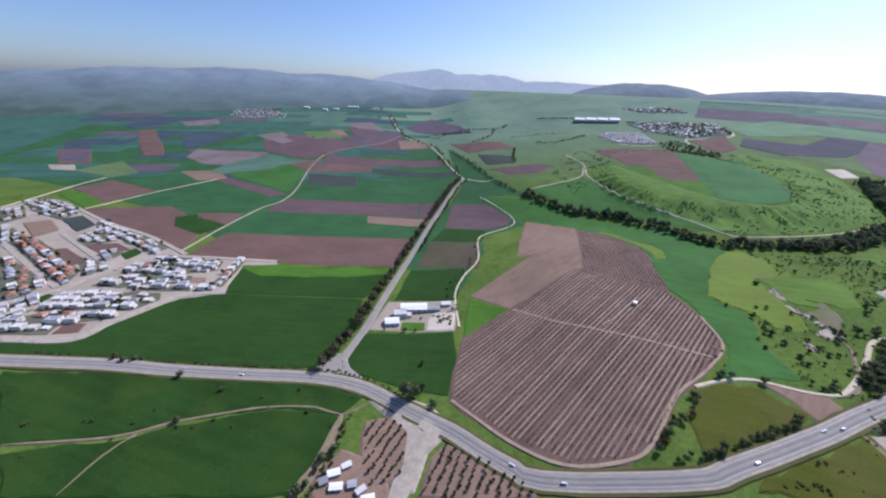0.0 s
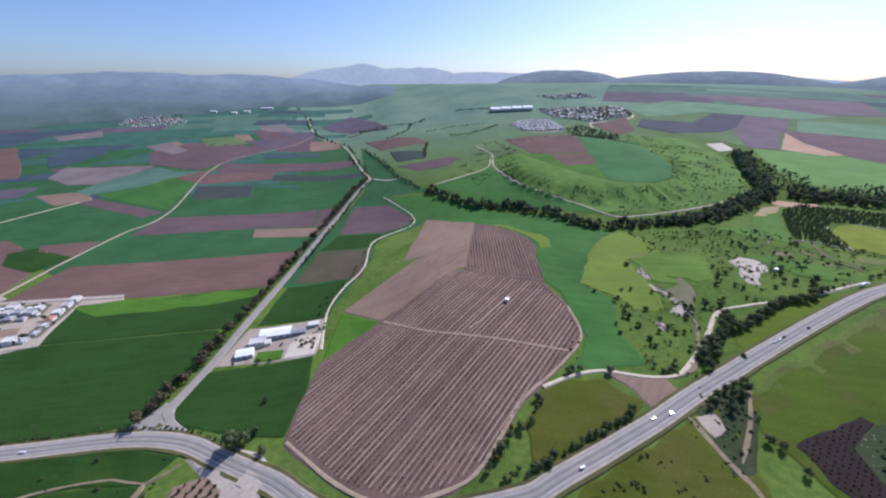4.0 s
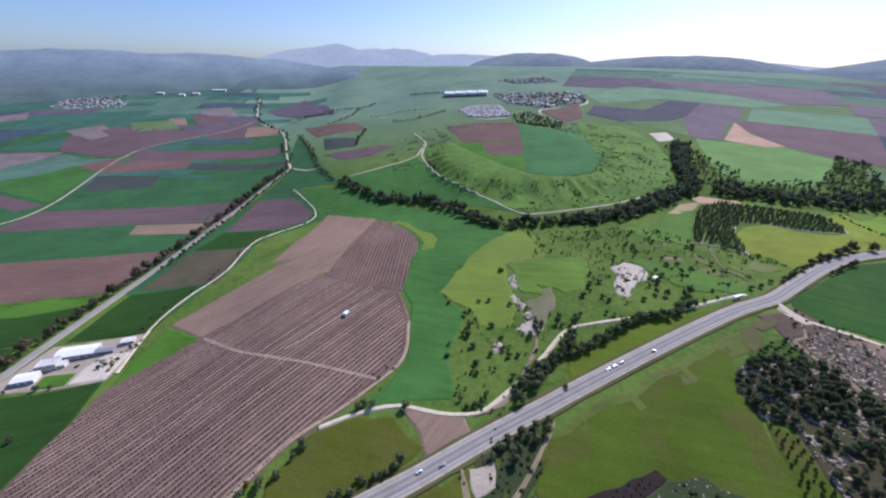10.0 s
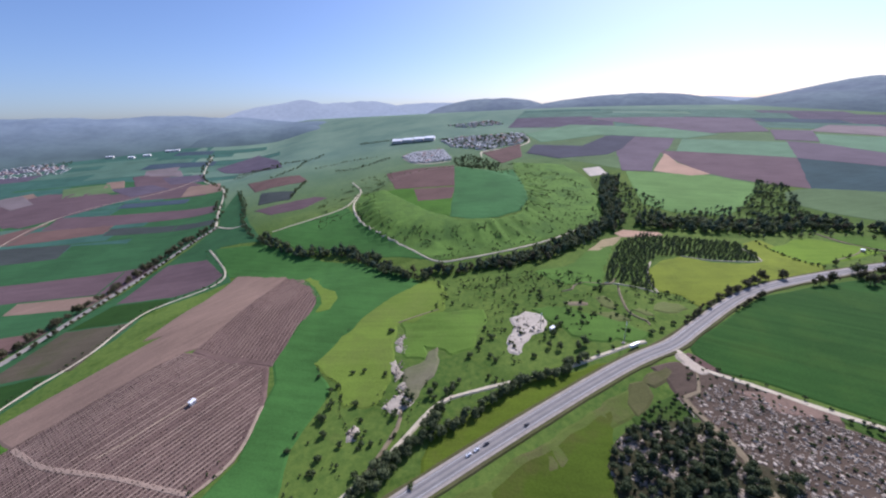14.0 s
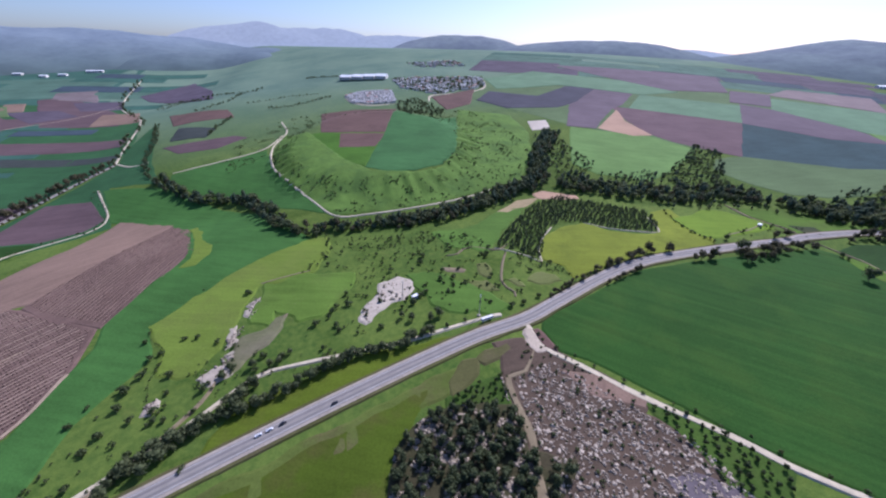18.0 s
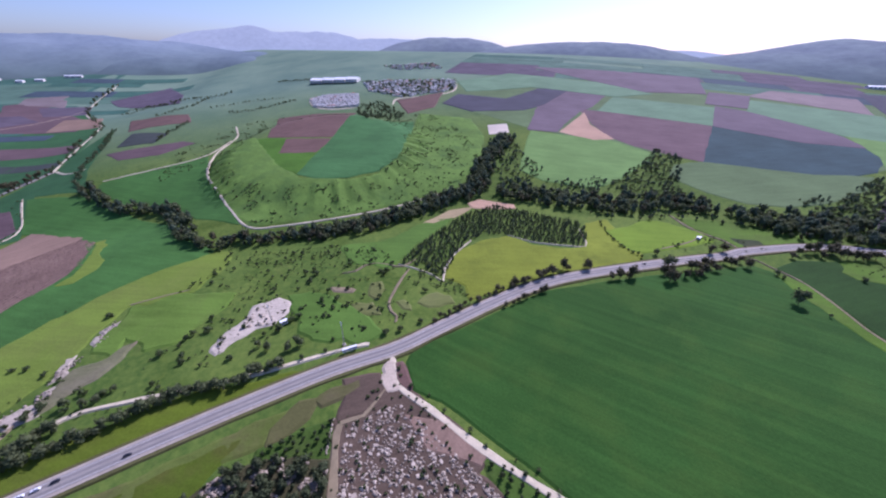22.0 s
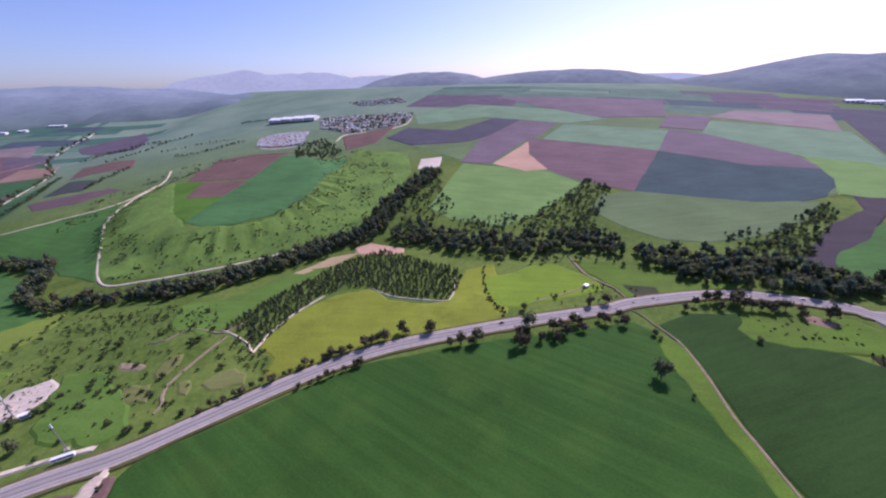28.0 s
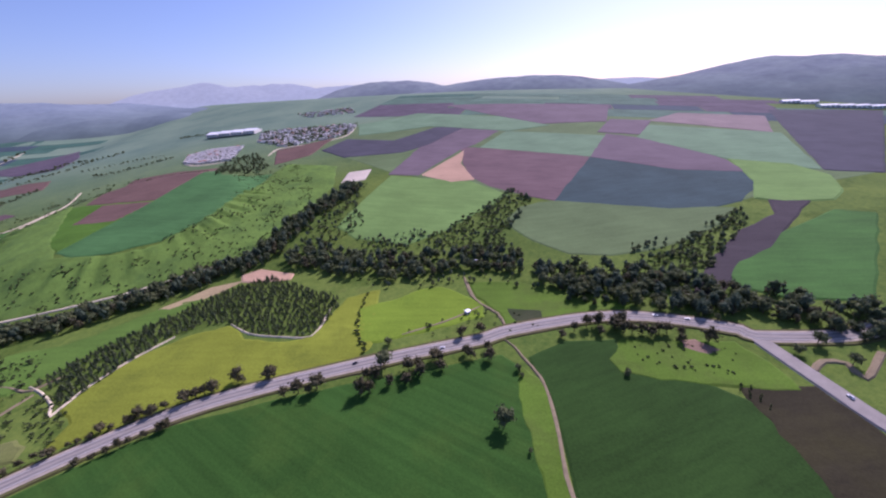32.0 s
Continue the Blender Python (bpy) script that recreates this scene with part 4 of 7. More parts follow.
for mat, poly, what in ((RED_EARTH, [(652, 266), (675, 261), (677, 251), (680, 244), (671, 235), (657, 234), (645, 232), (648, 241), (651, 255)], "trodden brown earth at the mouth of the farm track"), (TAN, [(689, 223), (710, 212), (732, 183), (723, 178), (707, 192), (698, 197)], "bare trodden earth beside the farm track"),
                        (VERGE_GRASS, [(600, 227), (603, 240), (619, 254), (632, 253), (625, 241), (612, 231)], "dry bare patch in the grass"), (VERGE_GRASS, [(631, 252), (642, 259), (662, 261), (662, 255), (646, 251), (636, 247)], "dry bare patch in the grass"), (WEEDS, [(1135, 355), (1164, 337), (1154, 325), (1130, 332)], "dark weedy hollow beside the highway"),
                        (TAN, [(1243, 251), (1253, 248), (1259, 232), (1247, 232), (1238, 245)], "bare earth patch beside the highway")):
    field("field", mat, poly, what, wobble=3.0, fine=0.05, step=5)
LEVEL[0] += 0.15
field("field", BROWN, [(690, 271), (694, 269), (697, 248), (695, 242), (690, 247), (688, 254)], "low brown earth bank beside the farm track", wobble=2.0, fine=0.12, step=4)
field("field", crop("pale_trodden_chalk", (0.52, 0.43, 0.32), 0, 3, 0.2, 0.25), [(680, 263), (683, 273), (688, 273), (687, 253), (689, 245), (680, 246), (675, 255)], "pale trodden mouth of the farm track", wobble=2.5, fine=0.12, step=4)


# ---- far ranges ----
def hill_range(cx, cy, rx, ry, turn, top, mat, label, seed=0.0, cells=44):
    """A range of hills on the horizon: a rounded, slightly broken back that runs out into the land all round."""
    u = np.linspace(-1, 1, cells * 2 + 1)
    v = np.linspace(-1, 1, cells + 1)
    gu, gv = np.meshgrid(u, v)
    c, s = math.cos(turn), math.sin(turn)
    x, y = cx + gu * rx * c - gv * ry * s, cy + gu * rx * s + gv * ry * c
    shape = np.clip(1 - gu**2, 0, 1) ** 0.8 * np.clip(1 - np.abs(gv) ** 1.7, 0, 1)
    rough = np.array([noise.fractal((a * 0.0016, b * 0.0016, seed), 0.9, 2.1, 4) for a, b in zip(x.ravel(), y.ravel())]).reshape(x.shape)
    z = height(x, y) - 8 + shape * top * (1 + 0.28 * rough)
    n = len(u)
    i = (np.arange(len(v) - 1)[:, None] * n + np.arange(n - 1)).ravel()
    ob = mesh_object("hill_range", np.stack([x, y, z], -1).reshape(-1, 3), np.stack([i, i + 1, i + n + 1, i + n], 1), mat, smooth_faces=True)
    return tagged(ob, label, "hills", kind="structure")


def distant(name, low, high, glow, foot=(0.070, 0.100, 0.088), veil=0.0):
    """Distant wooded slopes, seen only as a backdrop, with haze painted into colour and glow."""
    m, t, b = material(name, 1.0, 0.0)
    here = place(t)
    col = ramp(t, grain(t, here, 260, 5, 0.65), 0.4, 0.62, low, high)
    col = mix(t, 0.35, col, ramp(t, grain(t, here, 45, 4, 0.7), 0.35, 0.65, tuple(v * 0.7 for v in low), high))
    # the painted haze tint grows with height; the foot stays greener
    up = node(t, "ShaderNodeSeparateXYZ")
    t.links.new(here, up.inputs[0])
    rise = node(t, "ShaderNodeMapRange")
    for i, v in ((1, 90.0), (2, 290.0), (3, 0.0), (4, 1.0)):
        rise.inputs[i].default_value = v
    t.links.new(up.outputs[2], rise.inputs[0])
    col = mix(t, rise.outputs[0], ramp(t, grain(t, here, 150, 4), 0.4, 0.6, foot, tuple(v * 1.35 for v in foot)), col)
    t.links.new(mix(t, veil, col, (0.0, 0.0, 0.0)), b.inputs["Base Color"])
    # emission in the slope's own tint, in place of light scattered by haze
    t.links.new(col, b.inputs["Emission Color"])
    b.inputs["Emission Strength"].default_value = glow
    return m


HAZE_BLUE = distant("hazed_wooded_slope", (0.18, 0.225, 0.27), (0.22, 0.27, 0.305), 0.2)
HAZE_PALE = distant("hazed_far_slope", (0.42, 0.49, 0.59), (0.45, 0.52, 0.61), 0.82, (0.40, 0.51, 0.62), 0.85)
HAZED_HILL = distant("hazed_wooded_hill", (0.195, 0.222, 0.255), (0.265, 0.312, 0.312), 0.12)
hill_range(2130, 2120, 640, 330, -0.60, 75, HAZED_HILL, "long dark wooded hill beyond the eastern fields", 1.0)
hill_range(1500, 2780, 480, 330, -0.25, 110, HAZED_HILL, "rounded wooded hill behind the far village", 2.0)
hill_range(3600, 1200, 1100, 900, -1.0, 125, HAZED_HILL, "broad wooded hill behind the greenhouses", 3.0)
hill_range(-1750, 2850, 2000, 900, 0.42, 175, HAZE_BLUE, "long hazy wooded range west of the plain", 4.0)
hill_range(-150, 2750, 420, 260, 0.2, 70, HAZE_BLUE, "low dark hill at the end of the valley", 5.0)
hill_range(250, 4300, 1100, 380, 0.1, 190, HAZE_PALE, "pale mountain on the horizon", 6.0)
hill_range(1500, 4250, 1300, 380, -0.15, 120, HAZE_PALE, "pale ridge on the horizon", 7.0)
hill_range(3300, 3300, 1100, 380, -0.8, 70, HAZE_PALE, "pale ridge on the horizon", 8.0)
# ---- plants ----
BARK = plain("grey_bark", (0.12, 0.09, 0.065), 0.95, 0.1, size=0.8, vary=0.3)
LEAF_DARK = leafy("dark_foliage", (0.116, 0.150, 0.074))
LEAF_STREAM = leafy("streamside_foliage", (0.100, 0.146, 0.098))
LEAF_GREY = leafy("grey_green_foliage", (0.112, 0.110, 0.064))
LEAF_PINE = leafy("pine_foliage", (0.088, 0.118, 0.058))
LEAF_BUSH = leafy("scrub_foliage", (0.092, 0.130, 0.055))
LEAF_OLIVE = leafy("orchard_foliage", (0.06, 0.085, 0.038))
LEAF_YOUNG = leafy("young_plantation_foliage", (0.105, 0.148, 0.080))
LEAF_DRY = leafy("bare_vine_wood", (0.075, 0.053, 0.044))
LEAF_GOLD = leafy("yellowing_foliage", (0.16, 0.12, 0.02))


def clumps(rng, middles, radii, count, leaf):
    """Leaf clumps spread through round lobes: each a small bent four-cornered spray."""
    which = rng.integers(0, len(middles), count)
    d = rng.normal(size=(count, 3))
    d /= np.linalg.norm(d, axis=1)[:, None]
    r = rng.uniform(0.72, 1.08, count)
    p = middles[which] + d * (radii[which] * r[:, None])
    a = rng.normal(size=(count, 3)) + d * 0.3
    a /= np.linalg.norm(a, axis=1)[:, None]
    b = np.cross(a, rng.normal(size=(count, 3)))
    b /= np.linalg.norm(b, axis=1)[:, None]
    k = leaf * rng.uniform(0.6, 1.4, count)[:, None]
    bend = np.cross(a, b) * k * 0.35
    v = np.stack([p - a * k, p - b * k * 0.7 + bend, p + a * k, p + b * k * 0.7 + bend], 1).reshape(-1, 3)
    i = np.arange(count)[:, None] * 4
    return v, np.concatenate([i + (0, 1, 2), i + (0, 2, 3)], 0)


def rod(a, b, r0, r1, sides=6):
    a, b = np.asarray(a, float), np.asarray(b, float)
    w = (b - a) / np.linalg.norm(b - a)
    u = np.cross(w, (0.3, 0.9, 0.2))
    u /= np.linalg.norm(u)
    t = np.cross(w, u)
    ang = np.arange(sides) * 2 * np.pi / sides
    ring = np.cos(ang)[:, None] * u + np.sin(ang)[:, None] * t
    v = np.vstack([a + ring * r0, b + ring * r1])
    j = (np.arange(sides) + 1) % sides
    i = np.arange(sides)
    return v, np.concatenate([np.stack([i, j, j + sides], 1), np.stack([i, j + sides, i + sides], 1)], 0)


def joined(pieces):
    vs, fs, n = [], [], 0
    for v, f in pieces:
        vs.append(v), fs.append(f + n)
        n += len(v)
    return np.vstack(vs), np.vstack(fs)


BALL = bmesh.new()
bmesh.ops.create_icosphere(BALL, subdivisions=1, radius=1.0)
BALL_V = np.array([tuple(v.co) for v in BALL.verts])
BALL_F = np.array([[v.index for v in f.verts] for f in BALL.faces])
BALL.free()


def core(rng, middle, radius):
    """The dense inside of one lobe of a crown, uneven all round."""
    return middle + BALL_V * radius * rng.uniform(0.72, 1.1, (len(BALL_V), 1)), BALL_F.copy()


def plant_shape(seed, kind, tall, wide, count, leaf):
    """Wood and foliage of one plant, standing at the origin."""
    rng = np.random.default_rng(seed)
    wood = []
    if kind == "cone":
        levels = np.linspace(0.16, 1.0, 7)
        mids = np.stack([rng.normal(0, wide * 0.05, 7), rng.normal(0, wide * 0.05, 7), levels * tall * 0.94], 1)
        rad = np.stack([wide * (1.08 - levels), wide * (1.08 - levels), np.full(7, tall * 0.12)], 1) * rng.uniform(0.8, 1.15, (7, 1))
        wood.append(rod((0, 0, -0.5), (0, 0, tall * 0.9), wide * 0.09, 0.04))
        for z in (0.25, 0.4, 0.55):
            g = rng.uniform(0, 6.28)
            wood.append(rod((0, 0, z * tall), (math.cos(g) * wide * 0.7, math.sin(g) * wide * 0.7, z * tall + 0.3), 0.07, 0.03, 4))
    else:
        n = {"tree": 7, "bush": 4, "orchard": 4}[kind]
        base = {"tree": 0.47, "bush": 0.42, "orchard": 0.6}[kind]
        g = rng.uniform(0, 6.28) + np.arange(n) * 2.4
        far = wide * rng.uniform(0.2, 0.55, n)
        far[0] = 0
        mids = np.stack([np.cos(g) * far, np.sin(g) * far, tall * (base + rng.uniform(-0.16, 0.24, n))], 1)
        mids[0, 2] = tall * (base + 0.18)
        rad = np.stack([wide * rng.uniform(0.42, 0.66, n)] * 2 + [tall * rng.uniform(0.2, 0.31, n)], 1)
        stem = tall * (0.45 if kind != "bush" else 0.25)
        wood.append(rod((0, 0, -0.5), (0, 0, stem), wide * 0.07, wide * 0.045))
        for m in mids[1:6]:
            wood.append(rod((0, 0, stem * 0.8), m, wide * 0.035, wide * 0.012, 4))
    solid = [core(rng, m, q * (0.74 if kind != "cone" else 0.7)) for m, q in zip(mids, rad)]
    return joined(wood), joined([clumps(rng, mids, rad * 1.06, count, leaf)] + solid)


def plain_mesh(name, v, f, mat):
    me = bpy.data.meshes.new(name)
    me.vertices.add(len(v))
    me.vertices.foreach_set("co", np.ascontiguousarray(v, np.float32).ravel())
    me.loops.add(f.size)
    me.loops.foreach_set("vertex_index", np.ascontiguousarray(f, np.int32).ravel())
    me.polygons.add(len(f))
    me.polygons.foreach_set("loop_start", np.arange(len(f), dtype=np.int32) * 3)
    me.polygons.foreach_set("loop_total", np.full(len(f), 3, np.int32))
    me.materials.append(mat)
    me.update(calc_edges=True)
    return me


class Kind:
    """A kind of plant in a few shapes; set() stands single ones, spread() a whole stand as one mesh."""

    def __init__(self, name, label, category, leaf_mat, kind, tall, wide, count, leaf, shapes=4, seed=1):
        self.name, self.label, self.category, self.mat = name, label, category, leaf_mat
        self.shapes = [plant_shape(seed * 50 + i, kind, tall, wide, count, leaf) for i in range(shapes)]
        self.thin = [plant_shape(seed * 50 + 20 + i, kind, tall, wide, max(24, count // 3), leaf * 1.5) for i in range(shapes)]
        self.meshes = [(plain_mesh("trunk", *w, BARK), plain_mesh("crown", *c, leaf_mat)) for w, c in self.shapes]
        self.rng = np.random.default_rng(seed)

    def set(self, x, y, size=1.0, label="", group="", name=""):
        k = int(self.rng.integers(len(self.meshes)))
        top = new(name or self.name)
        top.empty_display_size = 0.5
        top.location = (x, y, float(lay(x, y)) + 0.55)
        top.rotation_euler = (0, 0, self.rng.uniform(0, 6.28))
        top.scale = (size * self.rng.uniform(0.85, 1.15), size * self.rng.uniform(0.85, 1.15), size * self.rng.uniform(0.85, 1.15))
        for part_name, me in zip(("trunk", "crown"), self.meshes[k]):
            new(part_name, me).parent = top
        return tagged(top, label or self.label, self.category, group)

    def spread(self, name, places, sizes, label, full=False):
        wood, green = [], []
        pool = self.shapes if full else self.thin
        which = self.rng.integers(0, len(pool), len(places))
        places, sizes = np.asarray(places, float), np.asarray(sizes, float)
        out = []
        for part_i in (0, 1):
            vs, fs, n = [], [], 0
            for k, shape in enumerate(pool):
                v, f = shape[part_i]
                at = places[which == k]
                if not len(at):
                    continue
                g, s = self.rng.uniform(0, 6.28, len(at)), sizes[which == k]
                c, d = np.cos(g)[:, None] * s[:, None], np.sin(g)[:, None] * s[:, None]
                x = at[:, :1] + v[:, 0] * c - v[:, 1] * d
                y = at[:, 1:2] + v[:, 0] * d + v[:, 1] * c
                z = lay(at[:, 0], at[:, 1])[:, None] + 0.55 + v[:, 2] * s[:, None] * self.rng.uniform(0.85, 1.2, (len(at), 1))
                vs.append(np.stack([x, y, z], -1).reshape(-1, 3))
                fs.append((f[None] + (np.arange(len(at)) * len(v))[:, None, None] + n).reshape(-1, 3))
                n += len(at) * len(v)
            out.append((np.vstack(vs), np.vstack(fs)))
        top = new(name, plain_mesh(name, *out[1], self.mat))
        stems = new("trunks", plain_mesh("trunks", *out[0], BARK))
        stems.parent = top
        tagged(stems, kind="stuff")
        return tagged(top, label, self.category, kind="stuff")


TREE = Kind("tree", "dark broad-crowned tree", "tree", LEAF_DARK, "tree", 9.5, 4.6, 190, 0.62, 5, 1)
STREAM_TREE = Kind("tree", "tall dark blue-green tree by the stream", "tree", LEAF_STREAM, "tree", 12.5, 3.9, 170, 0.6, 4, 9)
GREY_TREE = Kind("tree", "grey-green roadside tree with an open crown", "tree", LEAF_GREY, "tree", 9.0, 3.9, 150, 0.55, 4, 2)
PINE = Kind("pine_tree", "dark pine among pale rocks", "tree", LEAF_PINE, "tree", 7.5, 3.3, 150, 0.55, 5, 3)
BUSH = Kind("bush", "dark rounded bush in the grass", "bush", LEAF_BUSH, "bush", 3.2, 2.3, 70, 0.45, 5, 4)
ORCHARD = Kind("orchard_tree", "small round orchard tree", "tree", LEAF_OLIVE, "orchard", 3.4, 1.8, 60, 0.4, 4, 5)
YOUNG = Kind("young_pine", "young plantation pine", "tree", LEAF_YOUNG, "cone", 4.0, 1.9, 60, 0.45, 4, 6)
GOLD = Kind("tree", "yellowing tree beside the ditch", "tree", LEAF_GOLD, "tree", 6, 3, 110, 0.5, 2, 7)
VINE = Kind("vine", "bare vine stock", "plant", LEAF_DRY, "bush", 1.0, 0.6, 12, 0.26, 4, 8)
spot = np.random.default_rng(11)


def along(points, gap, wide, off=0.0, jitter=0.35):
    """Places along a line, spread over a band."""
    c = curve_line(points, 4.0)
    d = np.gradient(c, axis=0)
    d /= np.hypot(d[:, 0], d[:, 1])[:, None] + 1e-9
    s = np.r_[0, np.cumsum(np.hypot(*np.diff(c, axis=0).T))]
    at = np.arange(gap * 0.5, s[-1], gap)
    at = at + spot.uniform(-jitter, jitter, len(at)) * gap
    x, y = np.interp(at, s, c[:, 0]), np.interp(at, s, c[:, 1])
    dx, dy = np.interp(at, s, d[:, 0]), np.interp(at, s, d[:, 1])
    w = off + spot.uniform(-wide / 2, wide / 2, len(at))
    return np.stack([x - dy * w, y + dx * w], 1)


def scatter(poly, count, gap=0.0, lumps=0.0):
    p = np.asarray(poly, float)
    lo, hi = p.min(0), p.max(0)
    out = np.zeros((0, 2))
    for _ in range(30):
        q = spot.uniform(lo, hi, (count * 3, 2))
        q = q[inside(p, q[:, 0], q[:, 1])]
        if lumps:
            q = q[[noise.noise((x / lumps, y / lumps, 5.0)) > spot.uniform(0.0, 0.3) for x, y in q]]
        for a in q:
            if not gap or not len(out) or np.min(np.hypot(*(out - a).T)) > gap:
                out = np.vstack([out, a])
            if len(out) >= count:
                return out
    return out


def planted(poly, gap, turn, jitter=0.12, gap2=None):
    p = np.asarray(poly, float)
    mid, far = p.mean(0), np.ptp(p, axis=0).max()
    u, v = np.meshgrid(np.arange(-far, far, gap), np.arange(-far, far, gap2 or gap))
    u, v = u.ravel() + spot.normal(0, gap * jitter, u.size), v.ravel() + spot.normal(0, gap * jitter, u.size)
    q = mid + np.stack([u * math.cos(turn) - v * math.sin(turn), u * math.sin(turn) + v * math.cos(turn)], 1)
    return q[inside(p, q[:, 0], q[:, 1])]


# avenue beside the straight side road
for x, y in along([(-98, 285), (-80, 346), (-59, 451), (-33, 568), (-5, 701), (52, 910), (87, 999)], 8.0, 5, 10.5, 0.6):
    GREY_TREE.set(x, y, spot.uniform(0.8, 1.95), "grey-green avenue tree beside the straight road", "avenue trees", "avenue_tree")
for x, y in along([(-98, 285), (-80, 346), (-59, 451), (-33, 568), (-5, 701), (52, 910), (87, 999)][3:], 12, 4, -10.5):
    GREY_TREE.set(x, y, spot.uniform(0.6, 1.1), "grey-green avenue tree beside the straight road", "avenue trees", "avenue_tree")
for x, y in along([(87, 999), (60, 1112), (-14, 1441), (-137, 1646), (-249, 2172)], 20, 26):
    TREE.set(x, y, spot.uniform(0.7, 1.2), "dark tree along the far end of the avenue")
# riverside wood
RIVER = np.vstack([along([(224, 835), (295, 753), (388, 713), (457, 582), (488, 554), (532, 548), (609, 539), (675, 539), (753, 559), (821, 584), (879, 606), (932, 690), (1036, 820)], 1.2, 24), along([(224, 835), (295, 753), (388, 713), (457, 582), (488, 554), (532, 548), (609, 539), (675, 539), (753, 559), (821, 584), (879, 606), (932, 690), (1036, 820)][6:], 1.3, 38, -4), along([(924, 596), (985, 533), (1065, 481), (1158, 456), (1195, 427)], 0.7, 56), along([(1193, 393), (1256, 365), (1290, 329), (1318, 289), (1346, 258), (1367, 227), (1393, 201)], 0.7, 52), along([(1202, 350), (1251, 320), (1295, 284), (1310, 259)], 1.3, 34)])
RIVER = RIVER[spot.random(len(RIVER)) < 0.62]
pick = spot.random(len(RIVER))
for kind, low, high, sizes, what in ((TREE, 0.0, 0.45, (0.6, 1.75), "dense dark wood along the stream"), (STREAM_TREE, 0.45, 0.8, (0.6, 1.5), "taller dark blue-green trees in the streamside wood"), (GREY_TREE, 0.8, 1.0, (0.7, 1.5), "grey-green trees in the streamside wood")):
    part_of = RIVER[(pick >= low) & (pick < high)]
    kind.spread("riverside_wood", part_of, spot.uniform(*sizes, len(part_of)), what)
VALLEY_1 = [(1310, 667), (1314, 604), (1220, 515), (1205, 444), (1158, 464), (1110, 521), (1118, 559), (1217, 610)]
VALLEY_2 = [(1556, 426), (1513, 386), (1425, 349), (1371, 326), (1315, 347), (1342, 376), (1415, 396), (1500, 418)]
VALLEY_3 = [(1000, 838), (1062, 830), (1029, 717), (1030, 638), (985, 600), (932, 610), (950, 700), (985, 800)]
SIDE = np.vstack([scatter(VALLEY_1, 130, 0, 24.0), scatter(VALLEY_1, 55), scatter(VALLEY_2, 80, 0, 24.0), scatter(VALLEY_2, 40), along([(1010, 575), (1075, 560), (1121, 552)], 1.6, 50), along([(1010, 470), (1100, 440), (1180, 400), (1230, 395)], 6, 40), along([(1330, 400), (1383, 376)], 2.2, 50), scatter(VALLEY_3, 120), along([(1390, 190), (1480, 170), (1600, 150)], 2.5, 60)])
half = len(SIDE) // 2
SIDE = spot.permutation(SIDE)
TREE.spread("side_valley_wood", SIDE[:half], spot.uniform(0.3, 0.85, half), "open dark wood in the side valleys")
STREAM_TREE.spread("side_valley_wood", SIDE[half:], spot.uniform(0.3, 0.8, len(SIDE) - half), "open wood of blue-green trees in the side valleys")
BUSHES = np.vstack([scatter(VALLEY_1, 330), scatter(VALLEY_2, 200), scatter(VALLEY_3, 160)])
BUSH.spread("valley_scrub", BUSHES, spot.uniform(0.5, 1.4, len(BUSHES)), "scrub between the trees of the side valleys")
STREAM = along([(224, 835), (180, 900), (150, 1010), (120, 1150), (60, 1350)], 6, 14)
TREE.spread("stream_trees", STREAM, spot.uniform(0.4, 0.9, len(STREAM)), "dark trees along the upper stream")
# young plantation
ROWS = planted([(722, 416), (735, 438), (771, 471), (814, 512), (845, 536), (898, 546), (937, 495), (958, 468), (980, 446), (966, 413), (944, 391), (917, 402), (887, 420), (867, 444), (839, 455), (808, 443), (786, 413), (761, 378), (751, 386), (743, 399), (733, 409)], 4.5, 0.75, 0.33)
YOUNG.spread("pine_plantation", ROWS, spot.uniform(0.7, 1.3, len(ROWS)), "dense young pine plantation in rows", full=True)
# dark wood among rocks
for x, y in scatter([(555, 202), (574, 215), (602, 219), (638, 207), (635, 184), (623, 147), (546, 173)], 115, 4.2):
    PINE.set(x, y, spot.uniform(0.4, 1.2), group="pines among the rocks")
for x, y in scatter([(567, 198), (563, 163), (547, 131), (533, 95), (537, 87), (658, 159), (633, 177), (610, 196)], 100, 4.2):
    PINE.set(x, y, spot.uniform(0.5, 1.2), group="pines among the rocks")
for x, y in planted([(549, 172), (555, 157), (541, 127), (527, 94), (514, 93), (521, 125)], 4.6, 0.4):
    ORCHARD.set(x, y, spot.uniform(0.6, 0.9), "young tree in a grassy strip", "young trees in rows")
# hedges, lanes and single trees
for x, y in along([(384, 237), (416, 257), (455, 268), (487, 275), (535, 290), (570, 291), (605, 300)], 4.2, 7, -4):
    TREE.set(x, y, spot.uniform(0.6, 1.2), "dark hedge tree beside the chalk lane", "hedge trees", "hedge_tree")
for x, y in along([(237, 238), (264, 244), (296, 244), (326, 230), (355, 225), (380, 236), (401, 249), (426, 266), (463, 292), (497, 294), (568, 291), (656, 298), (672, 297)][5:9], 4.5, 9, -9):
    TREE.set(x, y, spot.uniform(0.7, 1.25), "dark hedge tree beside the chalk lane", "hedge trees", "hedge_tree")
